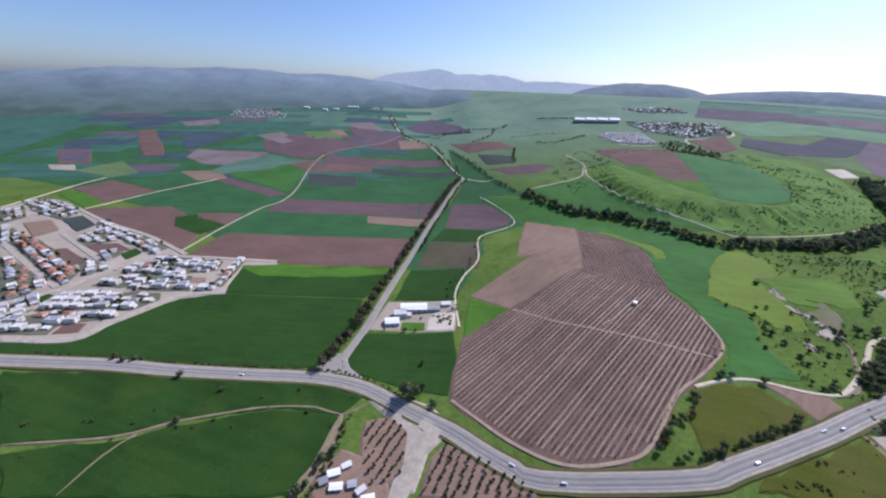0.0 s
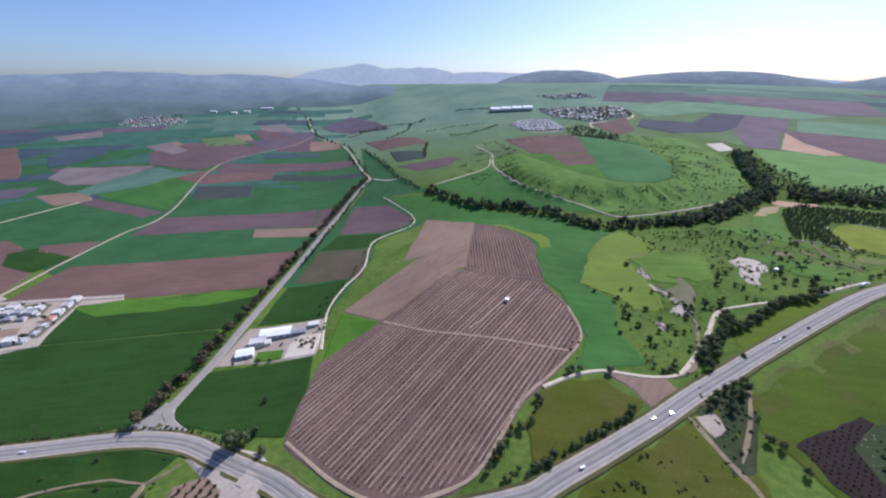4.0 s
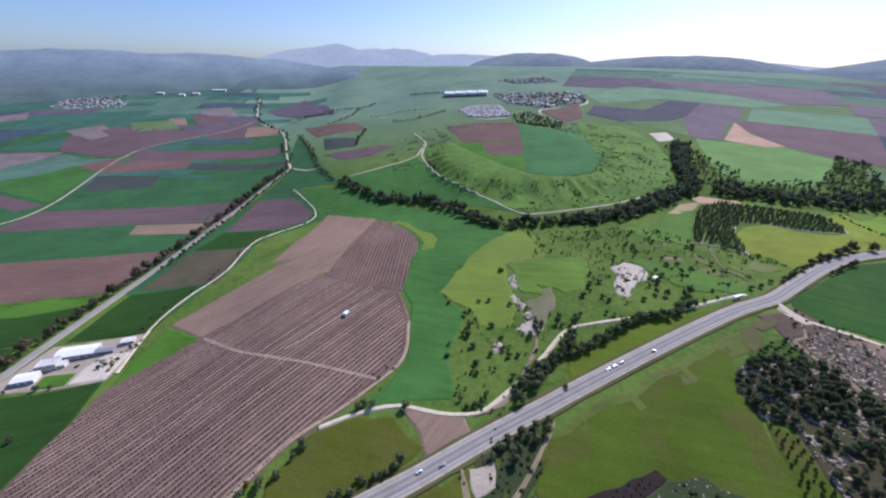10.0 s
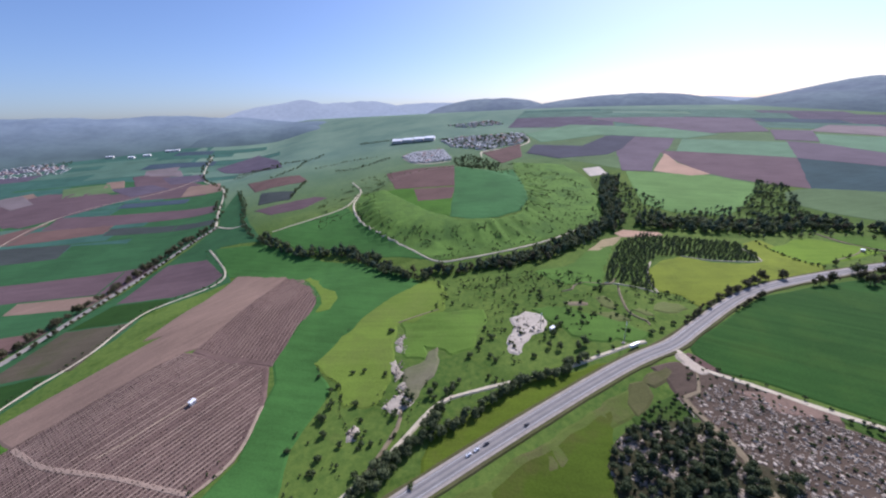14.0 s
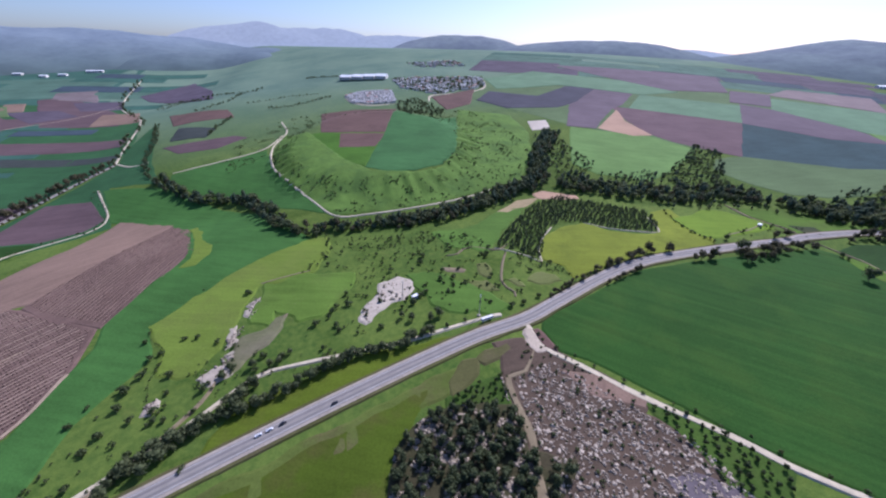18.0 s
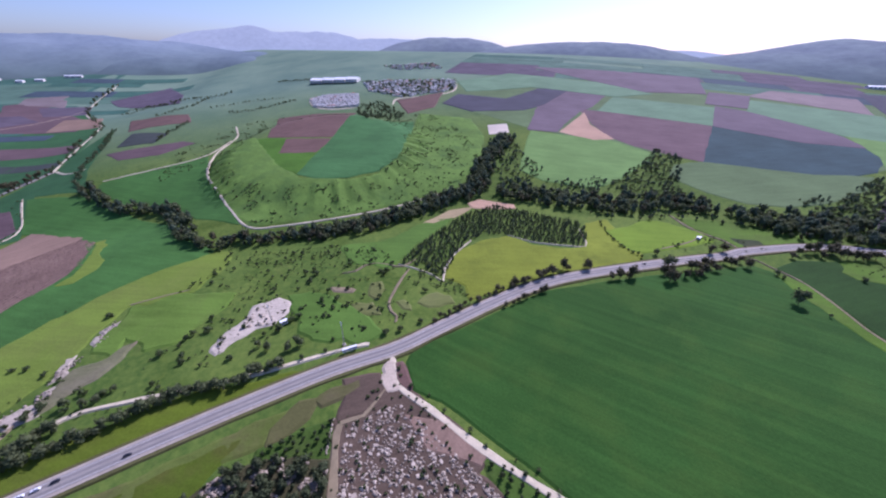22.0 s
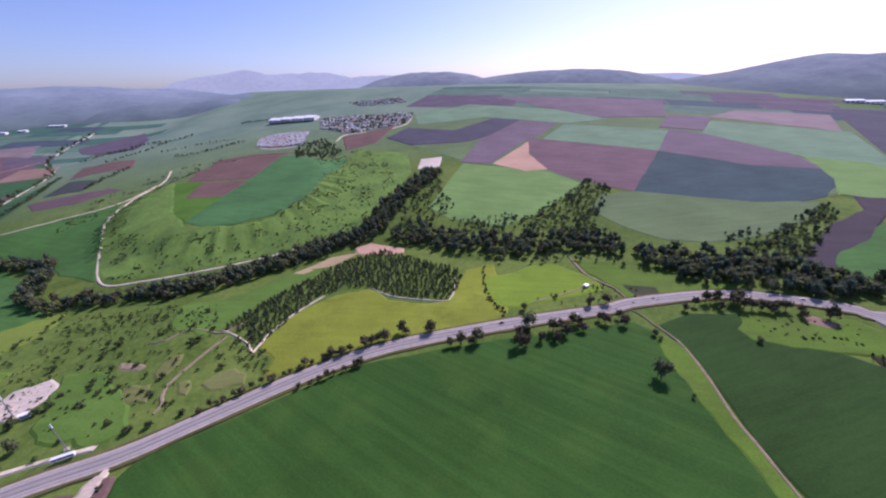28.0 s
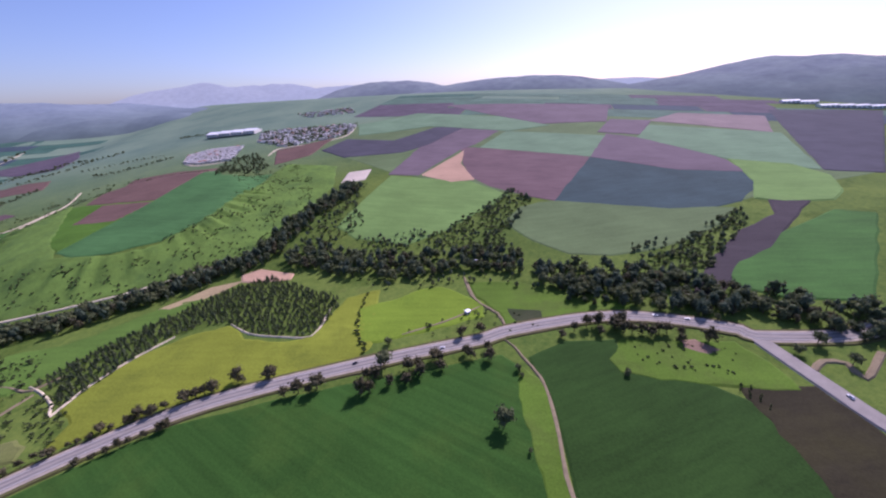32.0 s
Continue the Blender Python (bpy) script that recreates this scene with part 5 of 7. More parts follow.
for x, y in [(1072, 310), (1074, 303), (1091, 306), (1088, 295), (1022, 308), (1031, 309), (1045, 312), (1077, 332), (1095, 330), (1049, 309), (1173, 299), (1158, 296), (1190, 286), (1207, 288), (1209, 279), (1215, 276), (1222, 272), (1226, 267), (1235, 267), (1240, 264), (1247, 257), (1241, 251), (1260, 242), (1187, 300), (1197, 297), (1215, 290), (825, 339), (835, 338), (855, 342), (861, 343), (889, 350), (893, 347), (914, 343), (917, 344), (927, 318), (937, 318), (945, 314), (951, 316), (983, 298), (989, 297), (989, 311), (996, 311), (1005, 299), (1018, 296), (1030, 300), (1047, 300), (873, 346), (866, 345)]:
    GREY_TREE.set(x, y, spot.uniform(1.0, 1.7), "grey-green tree on the highway verge", "highway trees", "roadside_tree")
for x, y in along([(-1100, 292), (-750, 284), (-408, 278), (-306, 278), (-251, 275), (-182, 274), (-111, 273), (-65, 263), (-31, 244), (0, 225), (19, 213), (41, 194), (64, 177), (82, 167), (179, 157), (217, 164), (302, 187), (364, 207), (478, 238), (626, 275), (690, 285), (731, 298), (796, 319), (848, 331), (906, 334), (1006, 329), (1093, 321), (1115, 323), (1180, 314), (1226, 299), (1264, 273), (1295, 242), (1298, 231), (1352, 205), (1395, 199), (1480, 196), (1720, 190)][21:24], 6, 4, 10.5):
    GREY_TREE.set(x, y, spot.uniform(0.5, 1.0), "small roadside tree on the highway verge", "highway trees", "roadside_tree")
for x, y in along([(-1100, 292), (-750, 284), (-408, 278), (-306, 278), (-251, 275), (-182, 274), (-111, 273), (-65, 263), (-31, 244), (0, 225), (19, 213), (41, 194), (64, 177), (82, 167), (179, 157), (217, 164), (302, 187), (364, 207), (478, 238), (626, 275), (690, 285), (731, 298), (796, 319), (848, 331), (906, 334), (1006, 329), (1093, 321), (1115, 323), (1180, 314), (1226, 299), (1264, 273), (1295, 242), (1298, 231), (1352, 205), (1395, 199), (1480, 196), (1720, 190)][22:24], 7, 3, -11):
    GREY_TREE.set(x, y, spot.uniform(0.6, 1.0), "small roadside tree on the highway verge", "highway trees", "roadside_tree")
for i, (x, y) in enumerate([(-20, 251), (-13, 254), (4, 239), (-8, 295), (171, 180), (184, 191), (204, 206), (227, 227), (276, 248), (265, 247), (-84, 180), (-88, 169), (-75, 196), (-82, 189), (-92, 164), (-101, 334), (-83, 399), (-236, 267), (-190, 253), (-208, 219), (-310, 287), (-291, 287), (-300, 284)]):
    TREE.set(x, y, (2.1, 1.4)[i] if i < 2 else spot.uniform(0.6, 0.95), "huge dark tree at the road junction" if i < 2 else "dark tree at the field edge")
for x, y in [(178, 189), (193, 199), (214, 208), (229, 224), (185, 195), (204, 202), (-7, 261), (2, 243), (222, 218), (301, 240), (265, 249), (270, 250), (344, 239), (401, 241), (419, 246), (429, 254), (451, 271), (437, 263)]:
    TREE.set(x, y, spot.uniform(0.5, 0.85), "dark tree beside the ditch")
for x, y in ((178, 185), (196, 205)):
    GOLD.set(x, y, 0.9)
for x, y in along([(-1100, 292), (-750, 284), (-408, 278), (-306, 278), (-251, 275), (-182, 274), (-111, 273), (-65, 263), (-31, 244), (0, 225), (19, 213), (41, 194), (64, 177), (82, 167), (179, 157), (217, 164), (302, 187), (364, 207), (478, 238), (626, 275), (690, 285), (731, 298), (796, 319), (848, 331), (906, 334), (1006, 329), (1093, 321), (1115, 323), (1180, 314), (1226, 299), (1264, 273), (1295, 242), (1298, 231), (1352, 205), (1395, 199), (1480, 196), (1720, 190)][14:17], 5, 6, 13):
    TREE.set(x, y, spot.uniform(0.4, 0.75), "dark tree on the highway verge", "highway trees", "roadside_tree")
for x, y in along([(-77, 231), (-81, 201), (-87, 178), (-94, 163), (-104, 110)], 5, 6, 8):
    TREE.set(x, y, spot.uniform(0.35, 0.7), "dark tree beside the dirt track", "dirt track trees")
for x, y in ((353, 195), (360, 200), (366, 203), (378, 207), (390, 210), (401, 212), (396, 204), (386, 200), (372, 196), (366, 189), (369, 163), (373, 157), (370, 139), (381, 203)):
    TREE.set(x + 1, y - 6, spot.uniform(0.6, 1.0), "dark tree in the scrub beside the highway", "scrub trees")
over("field", YARD, [(338, 184), (353, 186), (350, 171), (336, 166)], "grey bare gravel patch beside the dirt path", wobble=3.0, fine=0.1, step=5)
for x, y in along([(1007, 443), (990, 393), (990, 363), (992, 343)], 6, 3):
    BUSH.set(x, y, spot.uniform(0.6, 1.3), "dark hedge bush between two meadows", "meadow hedge")
for x, y, size in ((1069, 233, 1.7), (1075, 211, 0.4), (1175, 239, 0.6), (1177, 241, 0.5), (1103, 275, 0.7), (1004, 321, 1.7), (1102, 268, 0.5)):
    TREE.set(x, y, size, "single dark tree at the edge of the wheat", "wheat field trees")
for x, y, size in ((369, 309, 2.0), (365, 312, 1.5), (369, 294, 1.8), (343, 287, 1.5), (382, 280, 1.4), (366, 273, 1.6), (364, 262, 1.5), (348, 301, 1.0), (380, 262, 1.0), (423, 274, 1.2), (392, 251, 1.5), (428, 230, 1.3), (395, 317, 1.7), (362, 365, 1.3), (374, 341, 1.5), (398, 275, 1.3), (405, 273, 1.4), (347, 231, 1.6), (354, 231, 1.5), (360, 233, 1.5), (365, 239, 1.4), (424, 344, 1.2), (506, 338, 1.7), (512, 305, 1.3), (480, 307, 1.8), (439, 311, 1.5), (436, 301, 1.7), (439, 334, 1.1), (619, 297, 1.3), (637, 299, 1.3), (394, 359, 1.3), (405, 357, 1.3), (438, 413, 2.0), (648, 367, 1.7), (536, 375, 1.6), (537, 357, 1.8), (521, 352, 1.5), (598, 339, 1.8), (607, 348, 1.7), (374, 323, 1.8), (443, 307, 1.5), (519, 442, 1.4), (518, 461, 1.3), (591, 472, 1.3), (617, 425, 1.6), (622, 408, 1.8), (627, 422, 1.9), (658, 357, 1.2), (674, 365, 1.2), (675, 456, 1.1), (634, 369, 1.6), (644, 356, 1.2), (687, 306, 1.8), (700, 306, 1.6), (719, 311, 1.8), (600, 484, 1.5), (610, 480, 1.7), (702, 404, 1.7), (698, 398, 1.5), (579, 420, 1.2), (645, 488, 1.1), (425, 293, 1.6), (380, 345, 1.3)):
    BUSH.set(x, y, size, "large dark bush on the grassy knoll", "scrub bushes")
for x, y, size in ((616, 313, 1.1), (607, 311, 0.9), (583, 323, 0.7), (591, 316, 0.9), (478, 302, 0.7), (472, 300, 0.7), (486, 309, 0.6), (458, 304, 0.8), (438, 299, 0.6)):
    TREE.set(x, y, size, "dark tree beside the chalk lane", "hedge trees", "hedge_tree")
for i, (x, y) in enumerate([(1041, 458), (1059, 453), (1077, 458), (1097, 449), (1054, 356), (1104, 355), (1114, 359), (1077, 332), (1013, 347)]):
    TREE.set(x, y, (0.85, 0.95, 0.8, 0.85, 0.5, 0.5, 0.45, 0.5, 1.1)[i], "dark round tree in the bright meadow", "meadow trees")
for x, y in [(1304, 206), (1323, 184), (1358, 195), (1327, 207)]:
    TREE.set(x, y, spot.uniform(0.9, 1.3), "dark tree beside the branch road", "branch road trees")
for x, y in planted([(1230, 205), (1244, 202), (1241, 184), (1232, 179), (1232, 191)], 3.2, 0.5, 0.1, 5.5):
    BUSH.set(x, y, spot.uniform(0.4, 0.6), "small dark bush in a short row", "bush rows")
UPLAND = np.vstack([along([(476, 1737), (591, 1690), (653, 1666)], 5, 8), along([(369, 1319), (448, 1307), (562, 1363)], 8, 8), along([(283, 1261), (262, 1180), (250, 1100)], 7, 8), along([(300, 1420), (400, 1440), (520, 1420)], 12, 10), along([(-20, 1620), (60, 1640), (160, 1580)], 6, 12), along([(0, 1560), (120, 1640), (260, 1600), (330, 1650)], 7, 26), along([(150, 1400), (230, 1480), (260, 1600)], 9, 12)])
TREE.spread("upland_trees", UPLAND, spot.uniform(0.4, 0.9, len(UPLAND)), "dark trees in lines and clumps on the upland pasture")
ROADSIDE = along([(-1100, 292), (-750, 284), (-408, 278), (-306, 278), (-251, 275), (-182, 274), (-111, 273), (-65, 263), (-31, 244), (0, 225), (19, 213), (41, 194), (64, 177), (82, 167), (179, 157), (217, 164), (302, 187), (364, 207), (478, 238), (626, 275), (690, 285), (731, 298), (796, 319), (848, 331), (906, 334), (1006, 329), (1093, 321), (1115, 323), (1180, 314), (1226, 299), (1264, 273), (1295, 242), (1298, 231), (1352, 205), (1395, 199), (1480, 196), (1720, 190)][2:9], 4.5, 2, 10.5)
BUSH.spread("highway_hedge", ROADSIDE, spot.uniform(0.35, 0.9, len(ROADSIDE)), "low dark hedge along the highway")
# orchards
for x, y in planted([(596, 227), (641, 234), (638, 209), (614, 208), (594, 220)], 6.2, 0.35):
    ORCHARD.set(x, y, spot.uniform(0.8, 1.2), "young olive tree in a grassy plot", "young orchard")
for x, y in planted([(727, 183), (746, 172), (774, 119), (754, 105), (732, 118), (733, 144)], 6.6, 0.9):
    ORCHARD.set(x, y, spot.uniform(0.8, 1.3), "dark olive tree beside the chalk track", "olive orchard")
for poly in ([(-53, 224), (-29, 228), (-17, 211), (-20, 175), (-43, 170), (-53, 197)], [(14, 202), (48, 183), (78, 161), (72, 157), (-5, 162), (2, 190)]):
    for x, y in planted(poly, 5.0, 1.1, 0.1, 7.0):
        ORCHARD.set(x, y, spot.uniform(0.7, 1.1), "small citrus tree on bare earth", "junction orchard")
for x, y in planted([(387, 150), (450, 158), (432, 145), (419, 137), (410, 122), (413, 107), (385, 108), (382, 125)], 4.6, 0.5, 0.08, 3.4):
    VINE.set(x, y, 1.3, "bare dark vine stock", "dark vine plot")
# scrub on the knoll and on the mound
KNOLL = [(397, 250), (404, 289), (437, 297), (486, 282), (526, 294), (544, 308), (603, 318), (665, 305), (720, 324), (752, 364), (717, 414), (703, 460), (640, 500), (532, 515), (504, 431), (456, 416), (442, 359), (405, 314), (389, 285)]
SCRUB = scatter([(397, 250), (404, 289), (437, 297), (486, 282), (526, 294), (544, 308), (603, 318), (665, 305), (720, 324), (752, 364), (717, 414), (703, 460), (532, 515), (504, 431), (456, 416), (442, 359), (405, 314), (389, 285)], 60, 3.0, 34.0)
SCRUB = np.vstack([SCRUB, scatter(KNOLL, 90, 8.0)])
OPEN_TURF = [(521, 531), (464, 510), (398, 441), (359, 388), (382, 341), (400, 318), (430, 345), (470, 312), (497, 330), (512, 352), (538, 372), (546, 414), (505, 436)]
SCRUB = SCRUB[~inside(OPEN_TURF, SCRUB[:, 0], SCRUB[:, 1])]
for x, y in SCRUB[~inside([(129, 841), (239, 805), (324, 727), (408, 652), (445, 546), (401, 452), (355, 394), (374, 355), (341, 256), (337, 230), (297, 247), (270, 248), (309, 290), (323, 370), (317, 403), (357, 520), (336, 590), (283, 668), (184, 721), (164, 770)], SCRUB[:, 0], SCRUB[:, 1])]:
    BUSH.set(x, y, spot.uniform(0.45, 1.0) if spot.random() < 0.75 else spot.uniform(1.0, 1.6), group="scrub bushes")
SMALL = np.vstack([scatter(KNOLL, 110), scatter([(732, 399), (753, 396), (772, 356), (776, 331), (760, 336), (742, 359)], 90), scatter([(540, 520), (700, 470), (716, 420), (640, 425), (560, 470)], 130), scatter([(397, 250), (404, 289), (437, 297), (486, 282), (526, 294), (544, 308), (603, 318), (665, 305), (720, 324), (752, 364), (717, 414), (703, 460), (532, 515), (504, 431), (456, 416), (442, 359), (405, 314), (389, 285)], 230, 0, 22.0), scatter([(264, 270), (330, 232), (428, 264), (519, 333), (646, 441), (604, 463), (542, 518), (446, 516), (333, 368), (300, 303)], 160, 0, 30.0), scatter([(425, 138), (460, 148), (484, 130), (474, 100), (440, 95), (414, 112)], 90), scatter([(349, 202), (394, 212), (391, 194), (383, 175), (360, 159), (337, 138), (324, 141)], 50), scatter([(218, 148), (298, 172), (332, 183), (393, 200), (389, 181), (344, 158), (332, 121)], 60, 0, 14.0), along([(432, 298), (426, 281), (408, 259), (390, 240), (374, 227), (352, 223)], 4, 24, 4), scatter([(644, 232), (669, 249), (681, 262), (694, 243), (718, 204), (731, 182), (720, 175), (734, 150), (739, 124), (739, 110), (625, 147), (636, 183)], 190), scatter([(1204, 269), (1272, 230), (1242, 201), (1192, 245)], 40), scatter([(997, 358), (1121, 371), (1144, 334), (1159, 315), (1082, 327)], 30)])
SMALL = SMALL[~inside([(129, 841), (239, 805), (324, 727), (408, 652), (445, 546), (401, 452), (355, 394), (374, 355), (341, 256), (337, 230), (297, 247), (270, 248), (309, 290), (323, 370), (317, 403), (357, 520), (336, 590), (283, 668), (184, 721), (164, 770)], SMALL[:, 0], SMALL[:, 1])]
SMALL = SMALL[~inside(OPEN_TURF, SMALL[:, 0], SMALL[:, 1])]
BUSH.spread("low_scrub", SMALL, spot.uniform(0.25, 0.75, len(SMALL)), "low scrub scattered over the grass")
MOUND = np.vstack([scatter([(437, 775), (501, 635), (533, 590), (614, 580), (724, 590), (856, 620), (922, 692), (993, 850), (1008, 983), (894, 1066), (440, 1020)], 900), scatter([(229, 881), (436, 785), (526, 592), (614, 576), (765, 595), (880, 619), (950, 749), (1038, 977), (894, 1066), (571, 1179), (400, 1160)], 2300, 0, 30.0)])
r_m = np.sqrt(((MOUND[:, 0] - 637) / 212) ** 2 + ((MOUND[:, 1] - 875) / 264) ** 2)
MOUND = MOUND[(r_m > 0.82) & (r_m < 1.5)]
BUSH.spread("mound_scrub", MOUND, spot.uniform(0.3, 0.95, len(MOUND)), "scrub bushes on the slopes of the mound")
TOPWOOD = scatter([(752, 1214), (803, 1229), (857, 1076), (836, 1029), (744, 1013), (731, 1129)], 130, 4)
TREE.spread("mound_grove", TOPWOOD, spot.uniform(0.6, 1.0, len(TOPWOOD)), "small dark grove at the edge of the mound")
VERGE = np.vstack([along([(34, 355), (33, 425), (49, 479), (77, 532), (94, 639), (167, 699), (174, 737), (150, 787), (118, 848)], 9, 16, 6), along([(490, 534), (520, 531), (518, 475), (494, 434), (453, 424), (441, 413), (444, 374), (432, 347), (403, 330), (391, 328), (375, 375), (384, 400), (411, 440), (436, 489)][:4], 6, 10), along([(688, 277), (687, 250), (705, 223), (729, 186), (761, 145), (777, 120), (794, 100), (801, 90), (840, 20), (890, -70)], 16, 6, 6), along([(-318, 193), (-247, 203), (-214, 217), (-175, 229), (-140, 237), (-101, 238), (-77, 231), (-57, 244)], 15, 40)])
VERGE = VERGE[~inside([(129, 841), (239, 805), (324, 727), (408, 652), (445, 546), (401, 452), (355, 394), (374, 355), (341, 256), (337, 230), (297, 247), (270, 248), (309, 290), (323, 370), (317, 403), (357, 520), (336, 590), (283, 668), (184, 721), (164, 770)], VERGE[:, 0], VERGE[:, 1])]
EDGE = along([(358, 387), (365, 367), (380, 351), (383, 334), (382, 313), (388, 295)], 3, 1.5)
BUSH.spread("meadow_edge_scrub", EDGE, spot.uniform(0.25, 0.6, len(EDGE)), "low dark scrub along the edge of the meadow")
BUSH.spread("verge_scrub", VERGE, spot.uniform(0.4, 1.1, len(VERGE)), "bushes along lanes and field edges")


# ---- vineyard rows ----
STRIP = plain("pale_trodden_strip", (0.35, 0.255, 0.185), 0.95, 0.1, size=4, vary=0.25)


HEADLAND = plain("trodden_headland", (0.37, 0.28, 0.19), 0.95, 0.1, size=4, vary=0.25)


def vine_rows(owner, poly, turn, gap, step, bare=1.0):
    """Rows of vine stocks, and the trodden strip beside each row, paler where it is walked more."""
    p = np.asarray(poly, float)
    mid, far = p.mean(0), np.ptp(p, axis=0).max()
    w, n = np.array([math.cos(turn), math.sin(turn)]), np.array([-math.sin(turn), math.cos(turn)])
    for k in np.arange(-far, far, gap):
        s = np.arange(-far, far, step)
        q = mid + n * k + s[:, None] * w
        ok = inside(p, q[:, 0], q[:, 1])
        q = q[ok]
        if len(q) < 6:
            continue
        q = q[2:-1]
        vs, fs, m = [], [], 0
        for a in q + spot.normal(0, 0.22, q.shape):
            if spot.random() < 0.06:
                continue
            v, f = VINE.thin[int(spot.integers(4))][1]
            vs.append(v * spot.uniform(0.45, 0.95) + (*a, float(lay(*a)) + VINE_TOP + 0.05)), fs.append(f + m)
            m += len(v)
        row = new("vine_row", plain_mesh("vine_row", np.vstack(vs), np.vstack(fs), LEAF_DRY))
        row.parent = owner
        ends = [q[0] + n * gap * 0.5, q[-1] + n * gap * 0.5]
        worn = spot.random()
        ribbon("bare_strip", ends, (spot.uniform(0.35, 0.7) if worn < 0.6 else spot.uniform(0.8, 1.3)) * gap / 5.0, STRIP if worn * bare > 0.3 else FAINT_STRIP, VINE_TOP + 0.12, 0.2, 12, owner, curve=False, uneven=0.6)


FAINT_STRIP = plain("faint_trodden_strip", (0.235, 0.165, 0.122), 0.95, 0.1, size=4, vary=0.3)
vine_rows(vineyard, [(39, 335), (99, 382), (209, 463), (309, 400), (316, 344), (304, 292), (259, 255), (216, 229), (170, 185), (145, 174), (101, 176), (64, 200), (20, 244), (24, 281)], 0.735, 4.6, 2.3)
ribbon("pump_path", [(264, 387), (245, 371), (213, 344), (195, 332)], 1.6, HEADLAND, VINE_TOP + 0.25, 0.3, parent=vineyard, uneven=0.4)
vine_rows(vineyard_b, [(290, 664), (328, 627), (352, 546), (340, 485), (313, 402), (260, 430), (222, 460)], 1.35, 4.6, 2.6, 0.25)
ribbon("cross_path", [(104, 381), (155, 341), (222, 306), (284, 272)], 3.2, STRIP, VINE_TOP + 0.25, 0.3, parent=vineyard, uneven=0.4)
ribbon("headland", [(20, 246), (64, 201), (101, 177), (145, 175), (170, 186), (216, 230), (259, 256), (303, 292), (315, 344)], 2.6, HEADLAND, VINE_TOP + 0.25, 0.3, parent=vineyard, uneven=0.4)
# ---- building parts ----
WHITE_WALL = plain("whitewashed_wall", (0.66, 0.62, 0.57), 0.9, 0.15, size=4, vary=0.12, each=True)
STONE_WALL = plain("pale_stone_wall", (0.52, 0.46, 0.38), 0.9, 0.15, size=3, vary=0.18, each=True)
FLAT_ROOF = plain("pale_flat_roof", (0.62, 0.59, 0.55), 0.9, 0.15, size=3, vary=0.2, each=True)
GREY_ROOF = plain("grey_sheet_roof", (0.36, 0.36, 0.37), 0.6, 0.3, 0.2, size=3, vary=0.2, each=True)
TILE_ROOF = plain("red_tile_roof", (0.42, 0.19, 0.12), 0.85, 0.2, size=2, vary=0.25, each=True)
BRIGHT_ROOF = plain("white_metal_roof", (0.85, 0.85, 0.84), 0.5, 0.4, size=5, vary=0.08)
GLASS = plain("dark_window_glass", (0.03, 0.035, 0.045), 0.15, 0.6, size=2, vary=0.2)
DOOR = plain("brown_door", (0.16, 0.10, 0.06), 0.7, 0.3, size=1, vary=0.2)
TANK = plain("white_tank", (0.78, 0.78, 0.76), 0.5, 0.4, size=1, vary=0.1)
STEEL = plain("galvanised_steel", (0.42, 0.43, 0.44), 0.45, 0.5, 0.7, size=1, vary=0.15)


def box(bm, x0, y0, z0, x1, y1, z1, taper=0.0):
    v = [bm.verts.new(p) for p in ((x0, y0, z0), (x1, y0, z0), (x1, y1, z0), (x0, y1, z0),
                                   (x0 + taper, y0 + taper, z1), (x1 - taper, y0 + taper, z1), (x1 - taper, y1 - taper, z1), (x0 + taper, y1 - taper, z1))]
    for f in ((3, 2, 1, 0), (4, 5, 6, 7), (0, 1, 5, 4), (1, 2, 6, 5), (2, 3, 7, 6), (3, 0, 4, 7)):
        bm.faces.new([v[i] for i in f])


def part(name, bm, mat, parent, label=""):
    me = bpy.data.meshes.new(name)
    bm.normal_update()
    bm.to_mesh(me)
    bm.free()
    me.materials.append(mat)
    ob = new(name, me)
    ob.parent = parent
    return tagged(ob, label)


def boxes(*dims):
    bm = bmesh.new()
    for d in dims:
        box(bm, *d)
    return bm


